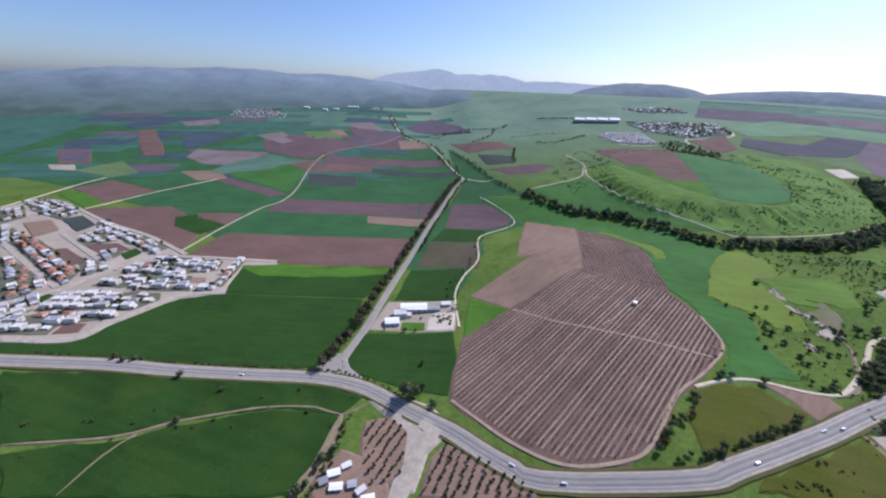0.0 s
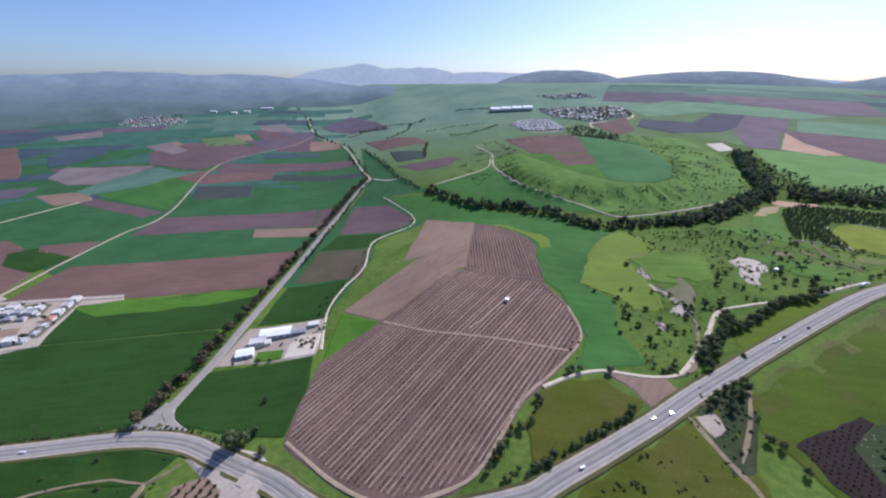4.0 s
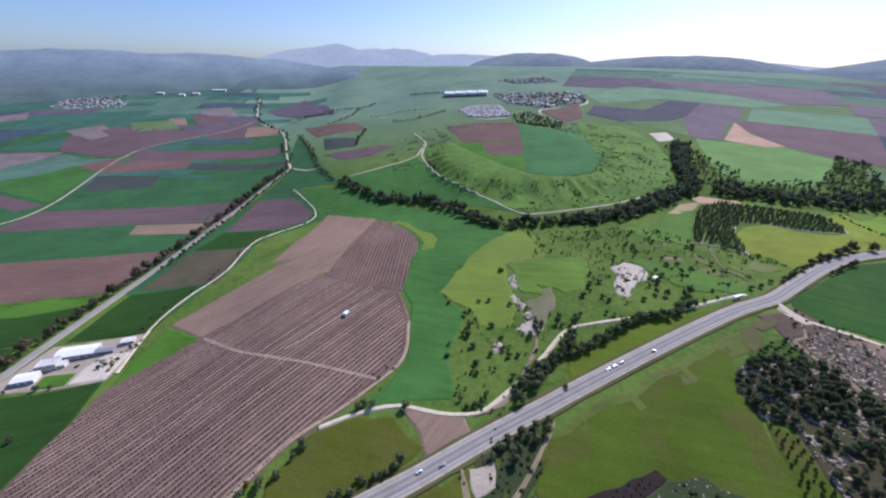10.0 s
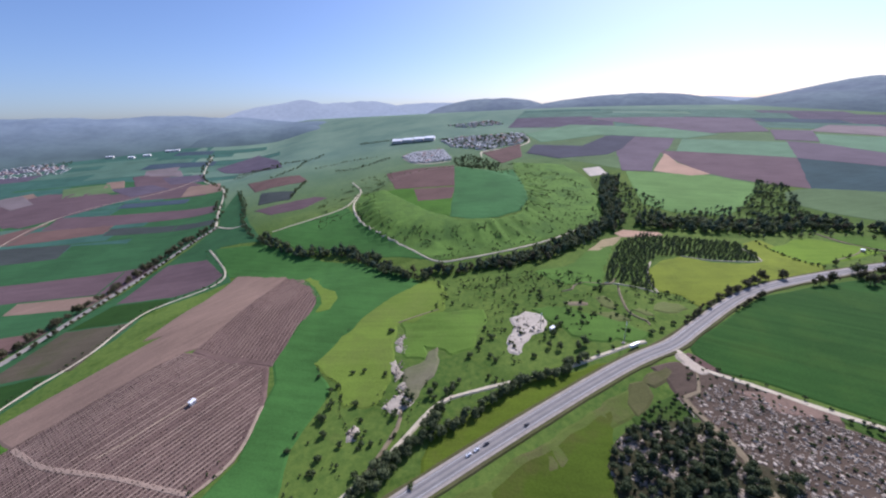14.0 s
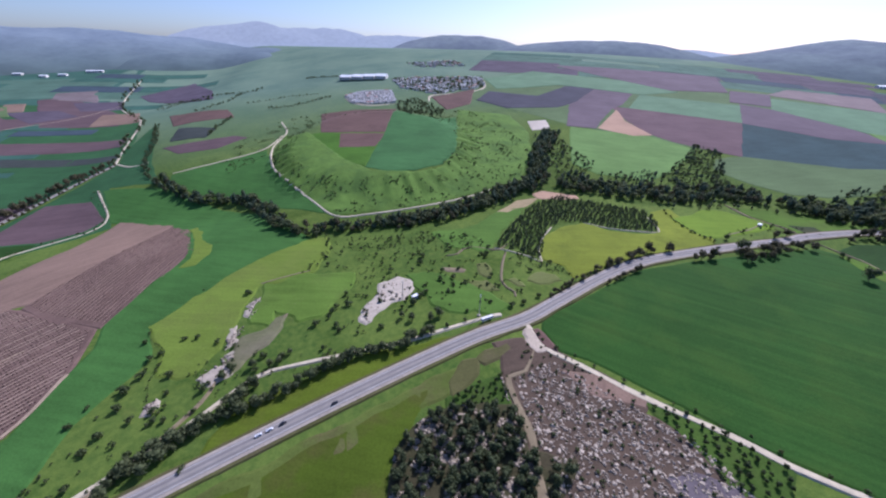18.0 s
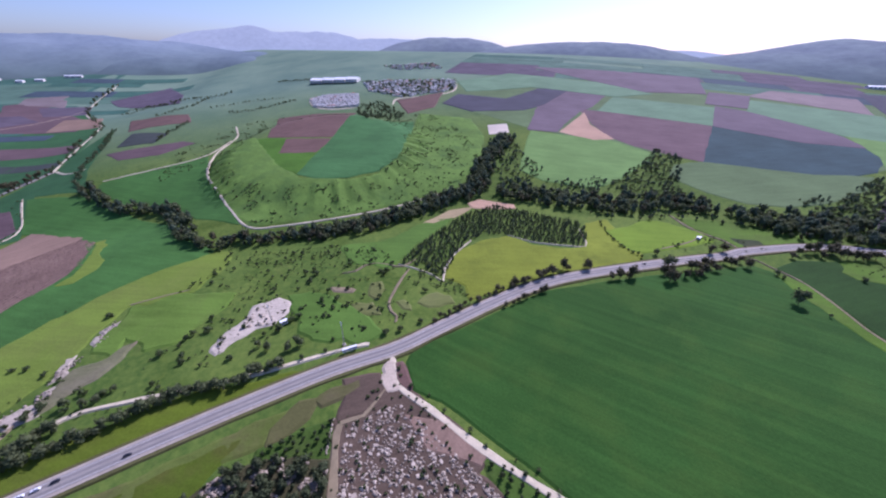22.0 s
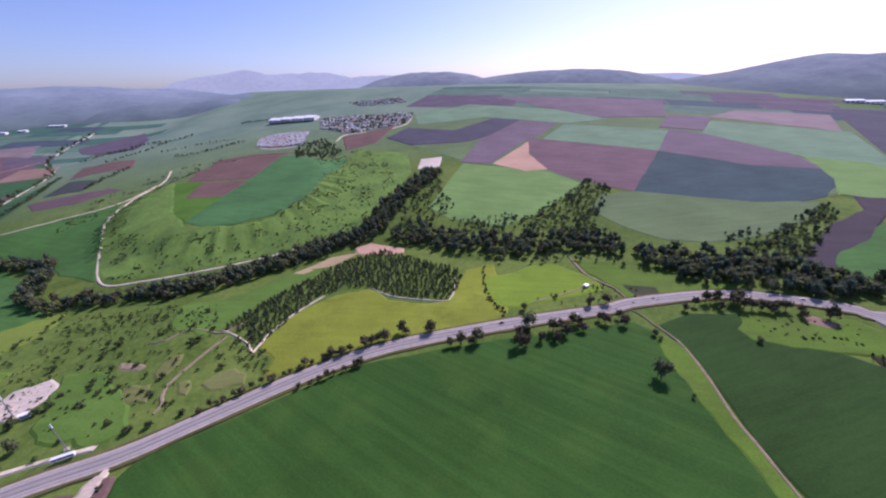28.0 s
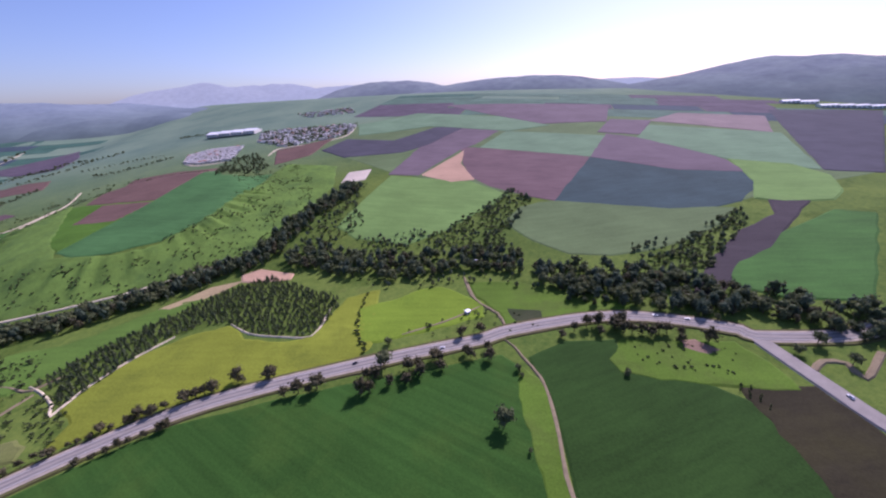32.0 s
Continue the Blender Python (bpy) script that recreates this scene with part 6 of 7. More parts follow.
def flat_house(w, d, h, wall, roof, windows=True, tank=True):
    """A flat-roofed house with a parapet, a lower wing, windows, a door and a roof tank."""
    top = new("house")
    part("wall", boxes((-w / 2, -d / 2, -1.5, w / 2, d / 2, h)), wall, top)
    part("wing_wall", boxes((w / 2, -d / 2 + 1, -1.5, w / 2 + w * 0.35, d / 4, h * 0.55)), wall, top)
    t = 0.3
    slab = part("roof", boxes((-w / 2 - 0.1, -d / 2 - 0.1, h + 0.004, w / 2 + 0.1, d / 2 + 0.1, h + 0.12)), roof, top)
    for a in ((-w / 2 - 0.1, -d / 2 - 0.1, w / 2 + 0.1, -d / 2 + t), (-w / 2 - 0.1, d / 2 - t, w / 2 + 0.1, d / 2 + 0.1),
              (-w / 2 - 0.1, -d / 2 + t, -w / 2 + t, d / 2 - t), (w / 2 - t, -d / 2 + t, w / 2 + 0.1, d / 2 - t)):
        part("parapet", boxes((a[0], a[1], h + 0.12, a[2], a[3], h + 0.7)), wall, slab)
    part("wing_roof", boxes((w / 2 + 0.1, -d / 2 + 0.9, h * 0.55 + 0.004, w / 2 + w * 0.35 + 0.1, d / 4 + 0.1, h * 0.55 + 0.15)), roof, top)
    if windows:
        for x, y, side in ((-w / 4, -d / 2, 0), (w / 6, -d / 2, 0), (-w / 4, d / 2, 0), (-w / 2, 0, 1)):
            z = h - 1.9
            dims = (x - 0.7, y - 0.06, z, x + 0.7, y + 0.06, z + 1.2) if not side else (x - 0.06, y - 0.7, z, x + 0.06, y + 0.7, z + 1.2)
            part("window", boxes(dims), GLASS, top)
        part("door", boxes((w / 3 - 0.5, -d / 2 - 0.06, 0, w / 3 + 0.5, -d / 2 + 0.06, 2.1)), DOOR, top)
    if tank:
        bm = bmesh.new()
        bmesh.ops.create_cone(bm, cap_ends=True, segments=10, radius1=0.55, radius2=0.55, depth=1.4, matrix=pose(w / 4, d / 5, h + 0.85))
        part("roof_tank", bm, TANK, top)
    return top


def tiled_house(w, d, h, wall, roof, windows=True):
    """A house under a hipped roof with wide eaves."""
    top = new("house")
    part("wall", boxes((-w / 2, -d / 2, -1.5, w / 2, d / 2, h)), wall, top)
    bm = bmesh.new()
    e, r = 0.5, w / 2 - d / 2 * 0.8
    v = [bm.verts.new(p) for p in ((-w / 2 - e, -d / 2 - e, h), (w / 2 + e, -d / 2 - e, h), (w / 2 + e, d / 2 + e, h), (-w / 2 - e, d / 2 + e, h),
                                   (-max(r, 0.3), 0, h + d * 0.28), (max(r, 0.3), 0, h + d * 0.28))]
    for f in ((0, 1, 5, 4), (2, 3, 4, 5), (1, 2, 5), (3, 0, 4), (3, 2, 1, 0)):
        bm.faces.new([v[i] for i in f])
    part("roof", bm, roof, top)
    if windows:
        for x, y in ((-w / 4, -d / 2), (w / 5, -d / 2), (-w / 4, d / 2), (w / 4, d / 2)):
            part("window", boxes((x - 0.7, y - 0.06, h - 1.9, x + 0.7, y + 0.06, h - 0.7)), GLASS, top)
        part("door", boxes((-0.5, -d / 2 - 0.06, 0, 0.5, -d / 2 + 0.06, 2.1)), DOOR, top)
    return top


def shed(name, w, d, h, wall, roof, bays=4):
    """A long low hall with a shallow gabled roof, roof ribs and sliding doors."""
    top = new(name)
    part("wall", boxes((-w / 2, -d / 2, -1.5, w / 2, d / 2, h)), wall, top)
    bm = bmesh.new()
    for s in (-1, 1):
        a = [bm.verts.new(p) for p in ((-w / 2 - 0.4, s * (d / 2 + 0.4), h + 0.01), (w / 2 + 0.4, s * (d / 2 + 0.4), h + 0.01), (w / 2 + 0.4, 0, h + d * 0.11), (-w / 2 - 0.4, 0, h + d * 0.11))]
        bm.faces.new(a if s < 0 else a[::-1])
    for s in (-1, 1):
        x = s * (w / 2)
        bm.faces.new([bm.verts.new(p) for p in ((x, -d / 2, h), (x, d / 2, h), (x, 0, h + d * 0.1))])
    part("roof", bm, roof, top)
    for i in range(bays):
        x = -w / 2 + (i + 0.5) * w / bays
        part("sliding_door", boxes((x - w / bays * 0.3, -d / 2 - 0.08, 0, x + w / bays * 0.3, -d / 2 + 0.05, h * 0.75)), GREY_ROOF, top)
    return top


def stand(ob, x, y, turn, lift=0.5):
    ob.location, ob.rotation_euler = (x, y, float(lay(x, y)) + lift), (0, 0, turn)
    return ob


def repeat(ob, x, y, turn, size=1.0, lift=0.5):
    return copy_thing(ob, pose(x, y, float(lay(x, y)) + lift, 0, 0, math.degrees(turn)) @ Matrix.Scale(size, 4))


# ---- the village ----
build = np.random.default_rng(5)
HOUSES = [
    (lambda: flat_house(12, 10, 6.2, WHITE_WALL, FLAT_ROOF), "white flat-roofed two-storey house with a roof tank"),
    (lambda: flat_house(10, 9, 3.6, STONE_WALL, FLAT_ROOF), "low pale stone house with a flat roof"),
    (lambda: tiled_house(12, 9, 4.2, WHITE_WALL, TILE_ROOF), "white house with a hipped red tile roof"),
    (lambda: flat_house(14, 9, 6.6, WHITE_WALL, GREY_ROOF), "white two-storey house with a grey roof"),
    (lambda: tiled_house(11, 8, 3.4, STONE_WALL, GREY_ROOF), "stone house with a grey hipped roof"),
    (lambda: shed("garden_shed", 7, 5, 2.6, WHITE_WALL, BRIGHT_ROOF, 2), "small shed with a bright metal roof"),
]
made, taken = {}, []


def settle(x, y, turn, k, size=1.0, group="village houses"):
    if taken and min(math.hypot(x - a, y - b) for a, b in taken) < 10.5:
        return
    taken.append((x, y))
    if k not in made:
        made[k] = tagged(stand(HOUSES[k][0](), x, y, turn), HOUSES[k][1], "house", group)
        made[k].scale = (size, size, size)
    else:
        repeat(made[k], x, y, turn, size / made[k].scale[0])


for mat, what, polys in ((BROWN, "vacant brown plot between the village houses", ([(-596, 526), (-579, 531), (-507, 486), (-516, 473)], [(-564, 547), (-518, 553), (-477, 529), (-507, 511)], [(-398, 318), (-401, 336), (-381, 337), (-377, 323)], [(-638, 521), (-664, 549), (-642, 554), (-600, 530), (-590, 502)])), (GREEN, "green garden plot in the village", ([(-481, 514), (-473, 533), (-453, 517), (-457, 493)], [(-380, 364), (-383, 397), (-376, 394), (-365, 365)], [(-450, 344), (-446, 354), (-433, 351), (-438, 342)], [(-480, 385), (-475, 395), (-467, 392), (-465, 376)])),
                         (DARK, "dark weedy plot in the village", ([(-707, 664), (-687, 684), (-622, 634), (-625, 603)],)), (TAN, "dusty vacant plot in the village", ([(-754, 641), (-722, 657), (-662, 607), (-672, 575)], [(-329, 428), (-331, 448), (-316, 450), (-311, 435), (-320, 424)]))):
    for poly in polys:
        field("field", mat, poly, what, wobble=1.5, step=8)
garden = []
GARDEN = crop("garden_ground", (0.15, 0.14, 0.095), 0, 4, 0.2, 0.4, dry=(0.055, 0.075, 0.035))
for k_block, poly in enumerate(([(-874, 762), (-845, 782), (-717, 713), (-705, 661), (-802, 707)], [(-632, 651), (-619, 652), (-426, 536), (-433, 518), (-601, 614)], [(-709, 585), (-652, 564), (-491, 456), (-479, 421), (-506, 427), (-623, 509)], [(-772, 618), (-753, 618), (-709, 585), (-651, 532), (-713, 562)], [(-645, 499), (-608, 484), (-506, 427), (-500, 385), (-512, 375)], [(-518, 486), (-494, 486), (-455, 457), (-475, 441)], [(-591, 565), (-597, 609), (-526, 562), (-560, 542)], [(-507, 511), (-492, 528), (-478, 516), (-479, 486)], [(-430, 462), (-410, 506), (-320, 501), (-313, 474), (-365, 449), (-418, 451)], [(-441, 417), (-419, 444), (-337, 452), (-318, 414), (-369, 409)], [(-302, 508), (-290, 506), (-284, 432), (-292, 412), (-315, 415), (-299, 436)], [(-460, 371), (-446, 398), (-348, 405), (-339, 391), (-355, 366), (-380, 364), (-443, 361)], [(-441, 356), (-370, 360), (-359, 351), (-385, 341), (-407, 336), (-402, 318), (-449, 316), (-472, 338)], [(-500, 364), (-477, 385), (-460, 365), (-460, 342), (-468, 334)], [(-866, 705), (-847, 730), (-786, 674), (-790, 634)])):
    field("field", GARDEN, poly, "garden plots and yards round the village houses", wobble=1.5, step=8)
    q = np.asarray(poly, float)
    edge = np.roll(q, -1, 0) - q
    far = edge[int(np.argmax(np.hypot(*edge.T)))]
    turn = math.atan2(far[1], far[0])
    for x, y in planted(poly, 14.0, turn, 0.07, 12.5):
        if build.random() < 0.05:
            continue
        red = k_block in (2, 4)
        k = int(build.choice([2, 2, 4, 0])) if red else int(build.choice([0, 1, 3, 4, 5, 2], p=[0.38, 0.24, 0.16, 0.04, 0.13, 0.05]))
        settle(float(x), float(y), turn + int(build.integers(2)) * math.pi + build.normal(0, 0.06), k, build.uniform(0.72, 0.95))
        if build.random() < 0.6:
            a = build.uniform(0, 6.28)
            garden.append((x + 7.5 * math.cos(a), y + 7.5 * math.sin(a)))
ORCHARD.spread("garden_trees", garden, spot.uniform(1.0, 2.0, len(garden)), "dark garden trees between the village houses")

# ---- the farm beside the avenue ----
tagged(stand(shed("barn", 34, 15, 5.5, WHITE_WALL, BRIGHT_ROOF, 5), -22, 396, 0.06), "long white barn with a bright metal roof", "barn")
tagged(stand(flat_house(16, 12, 6.5, WHITE_WALL, FLAT_ROOF), -38, 382, 0.1), "white flat-roofed farmhouse beside the barn", "house")
tagged(stand(shed("barn", 17, 12, 4.5, WHITE_WALL, BRIGHT_ROOF, 3), -47, 366, 0.12), "white hall with a bright metal roof", "barn")
tagged(stand(shed("open_shed", 20, 8, 4.0, GREY_ROOF, GREY_ROOF, 3), 2, 394, 0.05), "dark open-sided machine shed", "shed")
tagged(stand(shed("open_shed", 12, 7, 3.5, STONE_WALL, FLAT_ROOF, 2), 20, 404, 0.1), "low pale shed in the farmyard", "shed")
field("field", SANDY, [(-4, 352), (26, 350), (30, 385), (8, 388), (-2, 372)], "pale sandy paddock behind the farm")
field("field", BRIGHT, [(-34, 353), (-8, 353), (-8, 366), (-34, 367)], "small green lawn in the farmyard")
for x, y in ((12, 368), (16, 371), (-30, 352), (-18, 351), (-55, 352), (28, 392)):
    TREE.set(x, y, spot.uniform(0.4, 0.6), "dark tree in the farmyard")

# ---- by the junction: scrap yard and shacks ----
for x, y, t, k in ((-70, 178, 0.3, 0), (-62, 184, 0.5, 1), (-55, 170, 0.2, 2), (-48, 166, 0.7, 1), (-76, 172, 0.4, 2), (-66, 168, 0.1, 0), (-42, 160, 0.2, 0)):
    tagged(stand(shed("shack", (9, 7, 6)[k], (5, 4, 5)[k], 2.7, (WHITE_WALL, STONE_WALL, GREY_ROOF)[k], (BRIGHT_ROOF, FLAT_ROOF, GREY_ROOF)[k], 2), x, y, t),
           ("pale shack with a bright metal roof", "stone shack with a pale flat roof", "grey sheet-metal shack by the road")[k], "shack", "shacks by the junction")
for x, y, t in [(251, 370, 1)]:
    tagged(stand(shed("pump_house", 5, 4, 3.0, WHITE_WALL, BRIGHT_ROOF, 1), x, y, t, LEVEL[0]), "small white pump house in the vineyard", "hut")

# ---- far villages, halls and greenhouses ----
BOX_F = np.array([(0, 3, 2, 1), (4, 5, 6, 7), (0, 1, 5, 4), (1, 2, 6, 5), (2, 3, 7, 6), (3, 0, 4, 7)])
HIP_F = np.array([(0, 3, 2, 1), (0, 1, 5, 4), (2, 3, 4, 5), (1, 2, 5, 5), (3, 0, 4, 4)])


def far_village(poly, count, gap, label, turn=0.0, odds=(0.6, 0.2, 0.2)):
    """Many small houses far off: walls in one mesh, flat, tiled and grey roofs in three more under it."""
    walls, roofs = [], ([], [], [])
    for x, y in scatter(poly, count, gap):
        w, d, h = build.uniform(4, 6.5), build.uniform(3.5, 5), build.uniform(3, 4.5)
        a = turn + build.normal(0, 0.25)
        c, s, z = math.cos(a), math.sin(a), float(lay(x, y)) + 0.5
        corners = ((-1, -1), (1, -1), (1, 1), (-1, 1))

        def at(u, v, t):
            return (x + u * c - v * s, y + u * s + v * c, z + t)

        walls.append([at(w * u, d * v, t) for t in (-2, h) for u, v in corners])
        k = int(build.choice(3, p=odds))
        if k == 0:
            roofs[k].append([at((w + 0.2) * u, (d + 0.2) * v, t) for t in (h, h + 0.5) for u, v in corners])
        else:
            roofs[k].append([at((w + 0.4) * u, (d + 0.4) * v, h) for u, v in corners] + [at(-w * 0.4, 0, h + 2), at(w * 0.4, 0, h + 2)])

    def mass(name, lots, faces, mat):
        n = len(lots[0])
        f = [tuple(dict.fromkeys(q + n * i)) for i in range(len(lots)) for q in faces]
        return mesh_object(name, np.array(lots).reshape(-1, 3), f, mat)

    top = tagged(mass("far_village", walls, BOX_F, WHITE_WALL), label, "houses", kind="stuff")
    for lots, faces, mat in zip(roofs, (BOX_F, HIP_F, HIP_F), (FLAT_ROOF, TILE_ROOF, GREY_ROOF)):
        if lots:
            tagged(mass("roofs", lots, faces, mat), kind="stuff").parent = top


far_village([(607, 1345), (650, 1382), (752, 1355), (742, 1206), (667, 1213), (622, 1249)], 210, 8.5, "dense pale houses of a far village on the slope", 0.3, (0.9, 0.04, 0.06))
far_village([(786, 1551), (1122, 1446), (1066, 1301), (881, 1259), (796, 1382)], 230, 9.0, "far houses between dark trees on the slope", -0.3, (0.62, 0.1, 0.28))
far_village([(-1070, 2009), (-1116, 2188), (-1031, 2349), (-786, 2067), (-759, 1951), (-927, 1912)], 110, 12, "scattered pale houses of a village across the plain")
far_village([(904, 1833), (1130, 1817), (1137, 1681), (950, 1710)], 70, 11, "pale houses of the farthest village below the hills")
GROVE = np.vstack([scatter([(786, 1551), (1122, 1446), (1066, 1301), (881, 1259), (796, 1382)], 900), scatter([(621, 1357), (747, 1306), (731, 1208), (639, 1263), (609, 1304)], 30), scatter([(-1086, 2133), (-851, 2123), (-902, 2302), (-1110, 2320)], 90), scatter([(904, 1833), (1130, 1817), (1137, 1681), (950, 1710)], 120)])
TREE.spread("village_trees", GROVE, spot.uniform(0.4, 0.8, len(GROVE)), "dark trees between the far houses")
(ax, ay), (bx, by) = [(609, 1636), (779, 1575), (769, 1509), (615, 1551)][0], [(609, 1636), (779, 1575), (769, 1509), (615, 1551)][1]
for k in range(4):
    x, y = ax + (bx - ax) * (k + 0.5) / 4, ay + (by - ay) * (k + 0.5) / 4
    tagged(stand(shed("factory_hall", 40, 58, 9, WHITE_WALL, BRIGHT_ROOF, 4), x, y - 12, math.atan2(by - ay, bx - ax), 1.0), "long white factory hall on the slope", "hall", "factory halls")
for (x, y), w in zip([(-834, 2415), (-762, 2315), (-634, 2243), (-578, 2272), (-499, 2375)], (56, 30, 24, 30, 64)):
    tagged(stand(shed("barn", w, 24, 7, WHITE_WALL, BRIGHT_ROOF, 3), x, y, 0.1, 1.0), "far white barn on the plain", "barn", "far barns")
for line, n in (([(2562, 1002), (2642, 937)], 2), ([(2573, 891), (2718, 803)], 4)):
    (ax, ay), (bx, by) = line
    for k in range(n):
        x, y = ax + (bx - ax) * (k + 0.5) / n, ay + (by - ay) * (k + 0.5) / n
        tagged(stand(shed("greenhouse", 50, 30, 7, TANK, BRIGHT_ROOF, 4), x, y, math.atan2(by - ay, bx - ax), 1.0), "long white greenhouse below the hill", "greenhouse", "greenhouses")

# ---- vehicles on the highway ----
PAINTS = [plain("white_car_paint", (0.80, 0.80, 0.80), 0.3, 0.5, size=2, vary=0.03), plain("dark_car_paint", (0.035, 0.035, 0.045), 0.3, 0.5, size=2, vary=0.05),
          plain("silver_car_paint", (0.45, 0.46, 0.48), 0.3, 0.5, 0.3, size=2, vary=0.05)]
RUBBER = plain("tyre_rubber", (0.02, 0.02, 0.02), 0.9, 0.2, size=0.3, vary=0.2)


def car(paint, length=4.4, tall=1.45, van=False):
    top = new("van" if van else "car")
    h = length / 2
    bm = boxes((-h, -0.88, 0.3, h, 0.88, 0.85))
    bmesh.ops.bevel(bm, geom=bm.edges[:], offset=0.12, segments=2, affect="EDGES")
    part("body", bm, paint, top)
    part("cabin", boxes((-h * (0.98 if van else 0.78), -0.8, 0.83, h * (0.62 if van else 0.42), 0.8, tall, 0.16 if van else 0.3)), paint, top)
    part("windscreen", boxes((h * (0.60 if van else 0.28), -0.66, 0.95, h * (0.66 if van else 0.40), 0.66, tall - 0.12, 0.04)), GLASS, top)
    for s in (-1, 1):
        part("side_window", boxes((-h * 0.6, s * 0.72 - 0.06, 0.95, h * 0.26, s * 0.72 + 0.06, tall - 0.12, 0.02)), GLASS, top)
    for x in (-h * 0.62, h * 0.62):
        for s in (-1, 1):
            bm = bmesh.new()
            bmesh.ops.create_cone(bm, cap_ends=True, segments=12, radius1=0.32, radius2=0.32, depth=0.22, matrix=pose(x, s * 0.8, 0.32, 90))
            part("wheel", bm, RUBBER, top)
    return top


def on_road(ob, x, y, points, side):
    c = curve_line(points, 3.0)
    i = int(np.argmin(np.hypot(*(c - (x, y)).T)))
    i = min(max(i, 1), len(c) - 2)
    d = (c[i + 1] - c[i - 1]) / np.hypot(*(c[i + 1] - c[i - 1]))
    p = c[i] + np.array([-d[1], d[0]]) * side
    ob.location = (*p, float(lay(*c[i])) + 1.44)
    ob.rotation_euler = (0, 0, math.atan2(d[1], d[0]) + (0 if side < 0 else math.pi))
    return ob


for i, (x, y) in enumerate([(472, 231), (522, 244), (488, 234)] + [(233, 165), (306, 189), (319, 192), (477, 240)] + [(-181, 276), (65, 182), (97, 161)] + [(983, 329), (1055, 322), (1249, 285)]):
    k = (0, 1, 1, 0, 0, 2, 0, 0, 0, 2, 1, 0, 0)[i % 13]
    ob = on_road(car(PAINTS[k], van=i in (3, 9)), x, y, HIGHWAY, -1.9 if i % 2 else 1.9)
    tagged(ob, ("white car on the grey highway", "dark car on the grey highway", "silver car on the grey highway")[k], "van" if i in (3, 9) else "car", "highway traffic")
for i, (x, y) in enumerate([(1284, 169), (1272, 270)]):
    tagged(on_road(car(PAINTS[0]), x, y, BRANCH if i == 0 else HIGHWAY, 1.9), "white car on the bend of the road", "car", "highway traffic")


def coach():
    top = new("coach")
    bm = boxes((-6, -1.25, 0.4, 6, 1.25, 3.2))
    bmesh.ops.bevel(bm, geom=bm.edges[:], offset=0.2, segments=2, affect="EDGES")
    part("body", bm, PAINTS[0], top)
    for s in (-1, 1):
        part("window_band", boxes((-5.4, s * 1.25 - 0.03, 1.7, 5.6, s * 1.25 + 0.03, 2.7)), GLASS, top)
    for x in (-3.8, 3.8):
        for s in (-1, 1):
            bm = bmesh.new()
            bmesh.ops.create_cone(bm, cap_ends=True, segments=12, radius1=0.5, radius2=0.5, depth=0.3, matrix=pose(x, s * 1.1, 0.5, 90))
            part("wheel", bm, RUBBER, top)
    return top


tagged(stand(coach(), *[(656, 294)][0], 0.2, 1.3), "white coach parked beside the highway", "coach")


def mast(tall):
    top = new("mast")
    v, f = rod((0, 0, -1), (0, 0, tall), 0.45, 0.2, 8)
    bm = bmesh.new()
    vs = [bm.verts.new(p) for p in v]
    for a in f:
        bm.faces.new([vs[i] for i in a])
    part("pole", bm, STEEL, top)
    for z in (tall - 1.5, tall - 3.5):
        part("antenna", boxes((-0.45, -0.45, z, 0.45, 0.45, z + 1.3, 0.12)), TANK, top)
    part("base", boxes((-1.5, -1.5, -1.5, 1.5, 1.5, 0.3, 0.1)), STONE_WALL, top)
    return top


tagged(stand(mast(24), *[(652, 303)][0], 0.3), "tall pale steel antenna mast beside the highway", "mast")
tagged(stand(mast(20), 590, 352, 0.1), "slim pale mast beside the quarry", "mast")


def power_pole(x, y, turn):
    top = new("power_pole")
    part("pole", boxes((-0.14, -0.14, -1, 0.14, 0.14, 11, 0.05)), BARK, top)
    part("crossarm", boxes((-1.3, -0.09, 9.8, 1.3, 0.09, 10.05)), BARK, top)
    for dx in (-1.1, 0, 1.1):
        part("insulator", boxes((dx - 0.08, -0.08, 10.05, dx + 0.08, 0.08, 10.35)), GLASS, top)
    return tagged(stand(top, x, y, turn), "wooden power pole with one crossarm", "power pole", "power poles")


for x, y in along(HIGHWAY[1:8], 42, 2, 16):
    power_pole(x, y, 1.5)

# ---- stones ----
STONE = plain("pale_limestone", (0.52, 0.435, 0.335), 0.95, 0.1, size=1.5, vary=0.3, each=True)


def stone_shapes(count, seed):
    out = []
    rng = np.random.default_rng(seed)
    for _ in range(count):
        bm = bmesh.new()
        bmesh.ops.create_icosphere(bm, subdivisions=1, radius=1.0)
        for v in bm.verts:
            v.co = v.co * rng.uniform(0.45, 1.3)
            v.co.x, v.co.z = v.co.x * 1.3, max(v.co.z * 0.62, -0.35)
        me = bpy.data.meshes.new("stone")
        bm.to_mesh(me)
        bm.free()
        me.materials.append(STONE)
        out.append(me)
    return out


tree_s = STONE.node_tree
shade = tree_s.nodes["Principled BSDF"].inputs["Base Color"]
isle = tree_s.nodes.new("ShaderNodeNewGeometry")
tree_s.links.new(mix(tree_s, 1.0, shade.links[0].from_socket, ramp(tree_s, isle.outputs["Random Per Island"], 0, 1, (0.35, 0.34, 0.33), (1.0, 1.0, 1.0)), "MULTIPLY"), shade)
STONES = stone_shapes(7, 3)


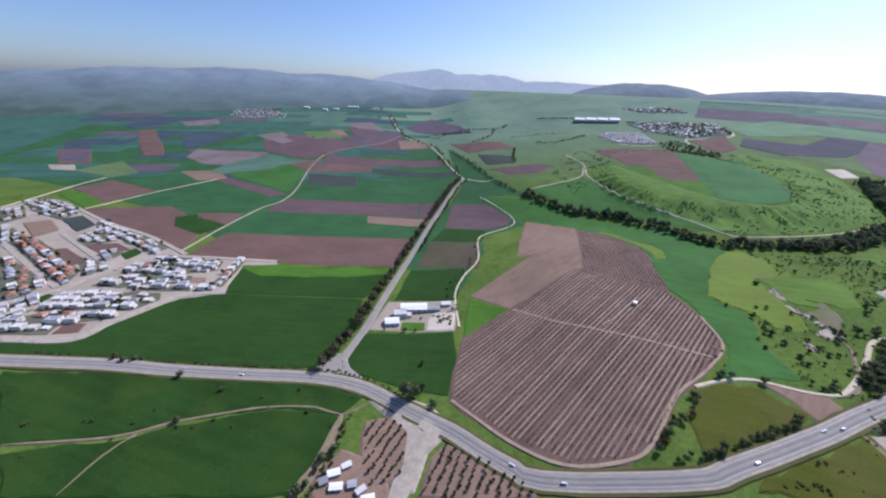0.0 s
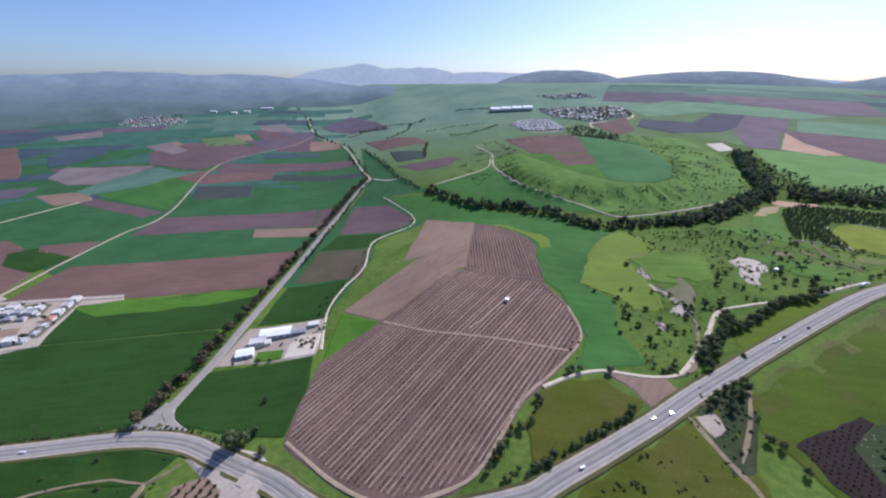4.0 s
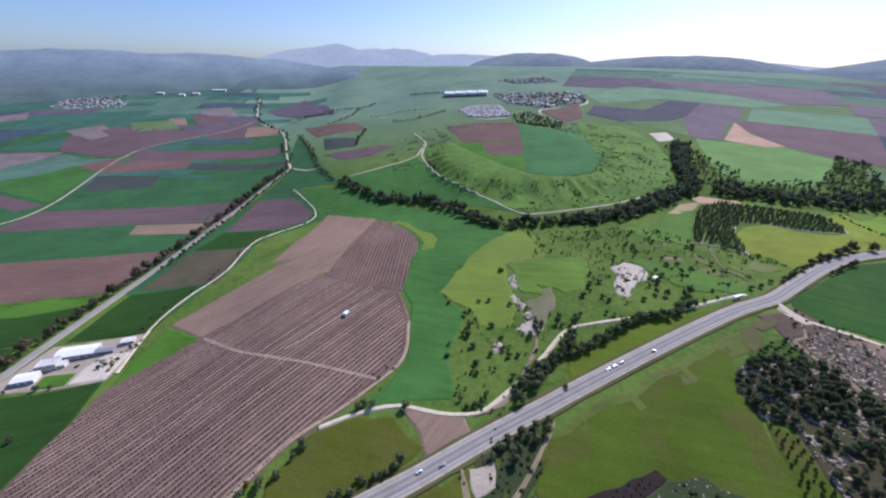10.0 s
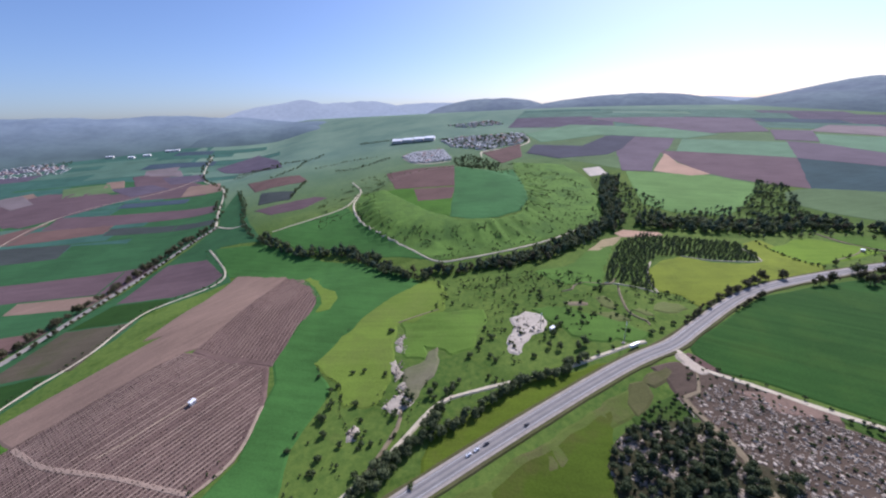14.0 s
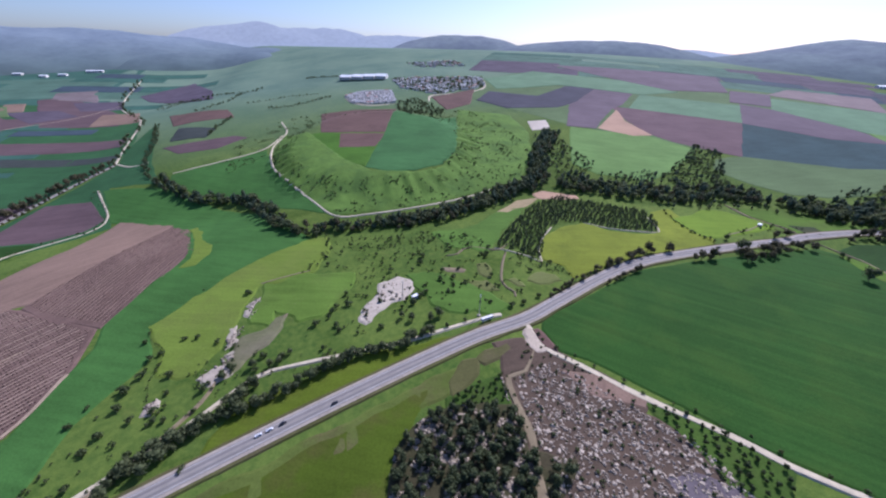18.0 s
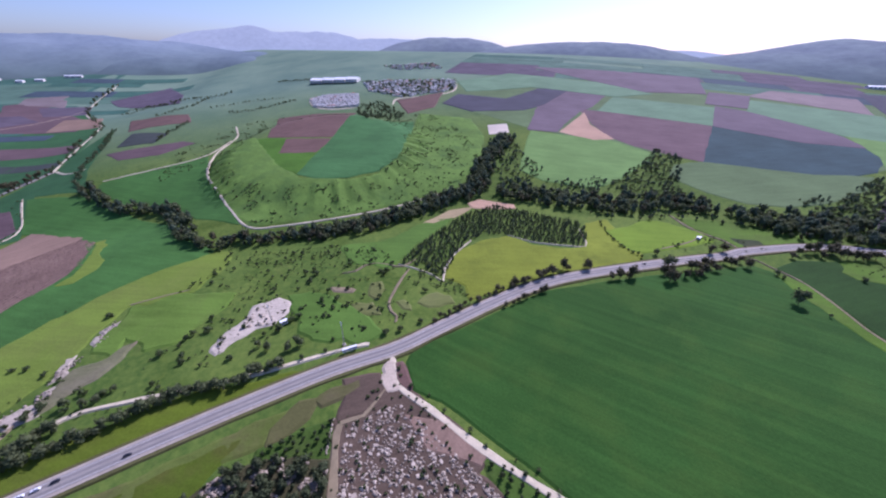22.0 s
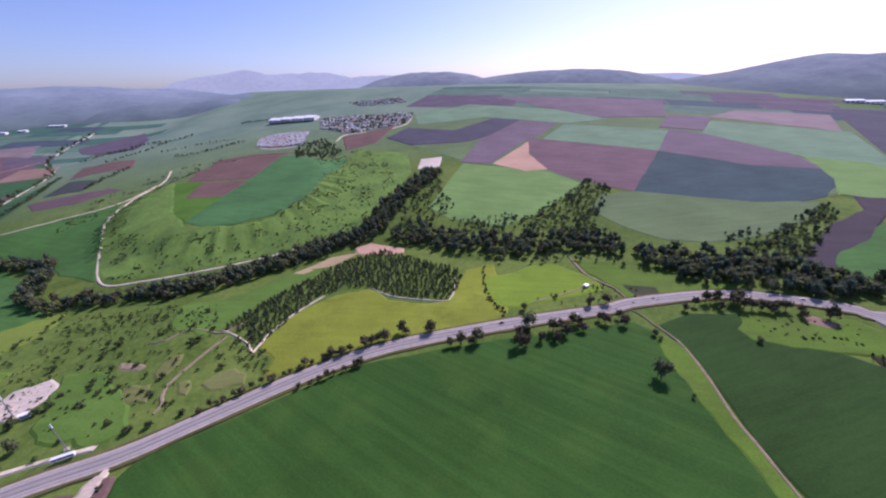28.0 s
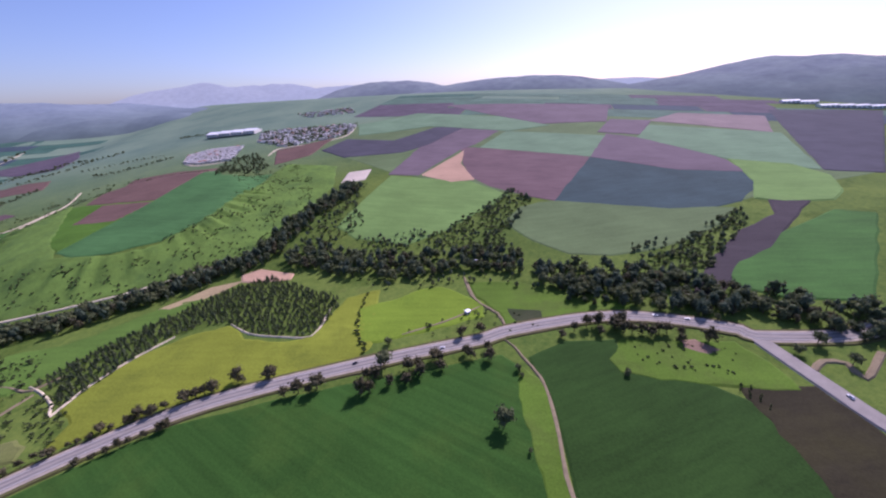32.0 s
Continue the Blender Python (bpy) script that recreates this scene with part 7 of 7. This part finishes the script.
def stone_heap(places, sizes, label):
    top = tagged(new("boulder_field"), label, "boulders")
    top.location = (*places[0], float(lay(*places[0])))
    for (x, y), s in zip(places, sizes):
        ob = new("stone", STONES[int(build.integers(7))])
        ob.parent = top
        ob.location = Vector((x, y, float(lay(x, y)) + 0.72)) - top.location
        ob.rotation_euler, ob.scale = (0, 0, build.uniform(0, 6.28)), (s, s * build.uniform(0.7, 1.2), s * build.uniform(0.7, 1.2))


def loose_stones(name, places, sizes, label):
    vs, fs, n = [], [], 0
    for (x, y), s in zip(places, sizes):
        me = STONES[int(build.integers(7))]
        v = np.array([tuple(p.co) for p in me.vertices]) * s
        a = build.uniform(0, 6.28)
        c, d = math.cos(a), math.sin(a)
        vs.append(np.stack([x + v[:, 0] * c - v[:, 1] * d, y + v[:, 0] * d + v[:, 1] * c, float(lay(x, y)) + 0.72 + v[:, 2]], 1))
        fs.append(np.array([tuple(p.vertices) for p in me.polygons]) + n)
        n += len(v)
    tagged(new(name, plain_mesh(name, np.vstack(vs), np.vstack(fs), STONE)), label, "stones", kind="stuff")


near_rk = scatter([(650, 228), (686, 233), (710, 193), (722, 171), (735, 150), (739, 124), (739, 110), (642, 141), (641, 182)], 300, 2.4, 5.0)
stone_heap(near_rk, build.uniform(0.7, 1.6, 300), "field of pale limestone boulders on bare earth")
more = np.vstack([np.vstack([scatter([(650, 228), (686, 233), (710, 193), (722, 171), (735, 150), (739, 124), (739, 110), (642, 141), (641, 182)], 1500, 0, 4.5), scatter([(650, 228), (686, 233), (710, 193), (722, 171), (735, 150), (739, 124), (739, 110), (642, 141), (641, 182)], 600)]), scatter([(555, 202), (574, 215), (602, 219), (638, 207), (635, 184), (623, 147), (546, 173)], 900, 0, 12.0), scatter([(567, 198), (563, 163), (547, 131), (533, 95), (537, 87), (658, 159), (633, 177), (610, 196)], 700, 0, 9.0), scatter([(420, 138), (436, 147), (460, 150), (474, 148), (487, 133), (486, 114), (474, 98), (440, 92), (414, 104), (411, 121)], 260)])
loose_stones("loose_stones", more, np.r_[build.uniform(0.4, 1.05, 1500), build.uniform(0.35, 0.9, 600), build.uniform(0.6, 1.8, len(more) - 2360), build.uniform(0.3, 0.75, 260)], "smaller pale stones strewn between boulders and trees")
knoll = np.vstack([scatter(p, 30) for p in ([(447, 409), (453, 397), (450, 376), (445, 366), (441, 376), (442, 392)], [(440, 360), (446, 354), (436, 340), (435, 334), (430, 346)], [(436, 330), (447, 320), (434, 310), (418, 303), (417, 313), (429, 318)], [(386, 290), (393, 294), (394, 283)], [(573, 381), (592, 385), (601, 378), (601, 365), (590, 353), (574, 350), (557, 336), (550, 327), (549, 342), (566, 362)])])
loose_stones("knoll_stones", knoll, build.uniform(0.4, 1.5, len(knoll)), "pale broken rock on the knoll and in the quarry")

wall_o = along([(642, 235), (639, 222), (637, 211)], 1.1, 0.8)
loose_stones("dry_stone_wall", wall_o, build.uniform(0.5, 0.85, len(wall_o)), "low dry-stone wall of pale stones beside the orchard")
for x, y in [(1146, 461), (1096, 364)]:
    tagged(stand(shed("hut", 5, 4, 2.8, WHITE_WALL, BRIGHT_ROOF, 1), x, y, 0.4), "small white hut in the meadow", "hut", "meadow huts")


def heap(radius, tall, seed):
    """A tipped heap of earth with an uneven skirt."""
    rng = np.random.default_rng(seed)
    bm = bmesh.new()
    rings = []
    for r, z in ((1.0, -0.6), (0.8, 0.25), (0.5, 0.65), (0.2, 0.95)):
        rings.append([bm.verts.new((math.cos(a) * radius * r * rng.uniform(0.8, 1.2), math.sin(a) * radius * r * rng.uniform(0.8, 1.2), z * tall * (rng.uniform(0.85, 1.1) if z > 0 else 1))) for a in np.arange(12) * math.tau / 12])
    for p, q in zip(rings, rings[1:]):
        for i in range(12):
            bm.faces.new((p[i], p[(i + 1) % 12], q[(i + 1) % 12], q[i]))
    bm.faces.new(rings[-1])
    return bm


def heap_thing(x, y, radius, tall, mat, label, seed, lift):
    ob = part("earth_mound", heap(radius, tall, seed), mat, None)
    tagged(stand(ob, x, y, 0.0, lift), label, "mound", "tipped earth")


for i, (x, y, r) in enumerate(((10, 378, 3.2), (17, 381, 2.4), (22, 373, 3.6), (14, 366, 2.0), (24, 362, 2.6))):
    heap_thing(x, y, r, r * 0.7, SANDY if i % 2 else DIRT, "pale mound of sand in the farm paddock", i, LEVEL[0] + 0.1)
quarry_mid = (576.0, 358.0)
for i in range(6):
    a = i * 1.05
    heap_thing(float(quarry_mid[0] + 9 * math.cos(a)), float(quarry_mid[1] + 7 * math.sin(a)), 2.0 + i % 3 * 0.5, 1.6, CHALK if i % 2 else STONE, "mound of broken white stone in the quarry", 20 + i, 0.95)
for x, y, t in ((-52, 378, 0.2), (-49, 376, 0.2), (-12, 376, 1.2), (4, 380, 0.3)):
    tagged(stand(car(PAINTS[int(build.integers(3))], van=bool(build.integers(2))), x, y, t, 0.95), "vehicle parked in the dusty farmyard", "car", "farmyard vehicles")
tagged(stand(shed("quarry_hut", 6, 3, 2.6, WHITE_WALL, BRIGHT_ROOF, 1), 601.0, 347.0, 0.4, 0.9), "small white cabin beside the quarry", "hut")
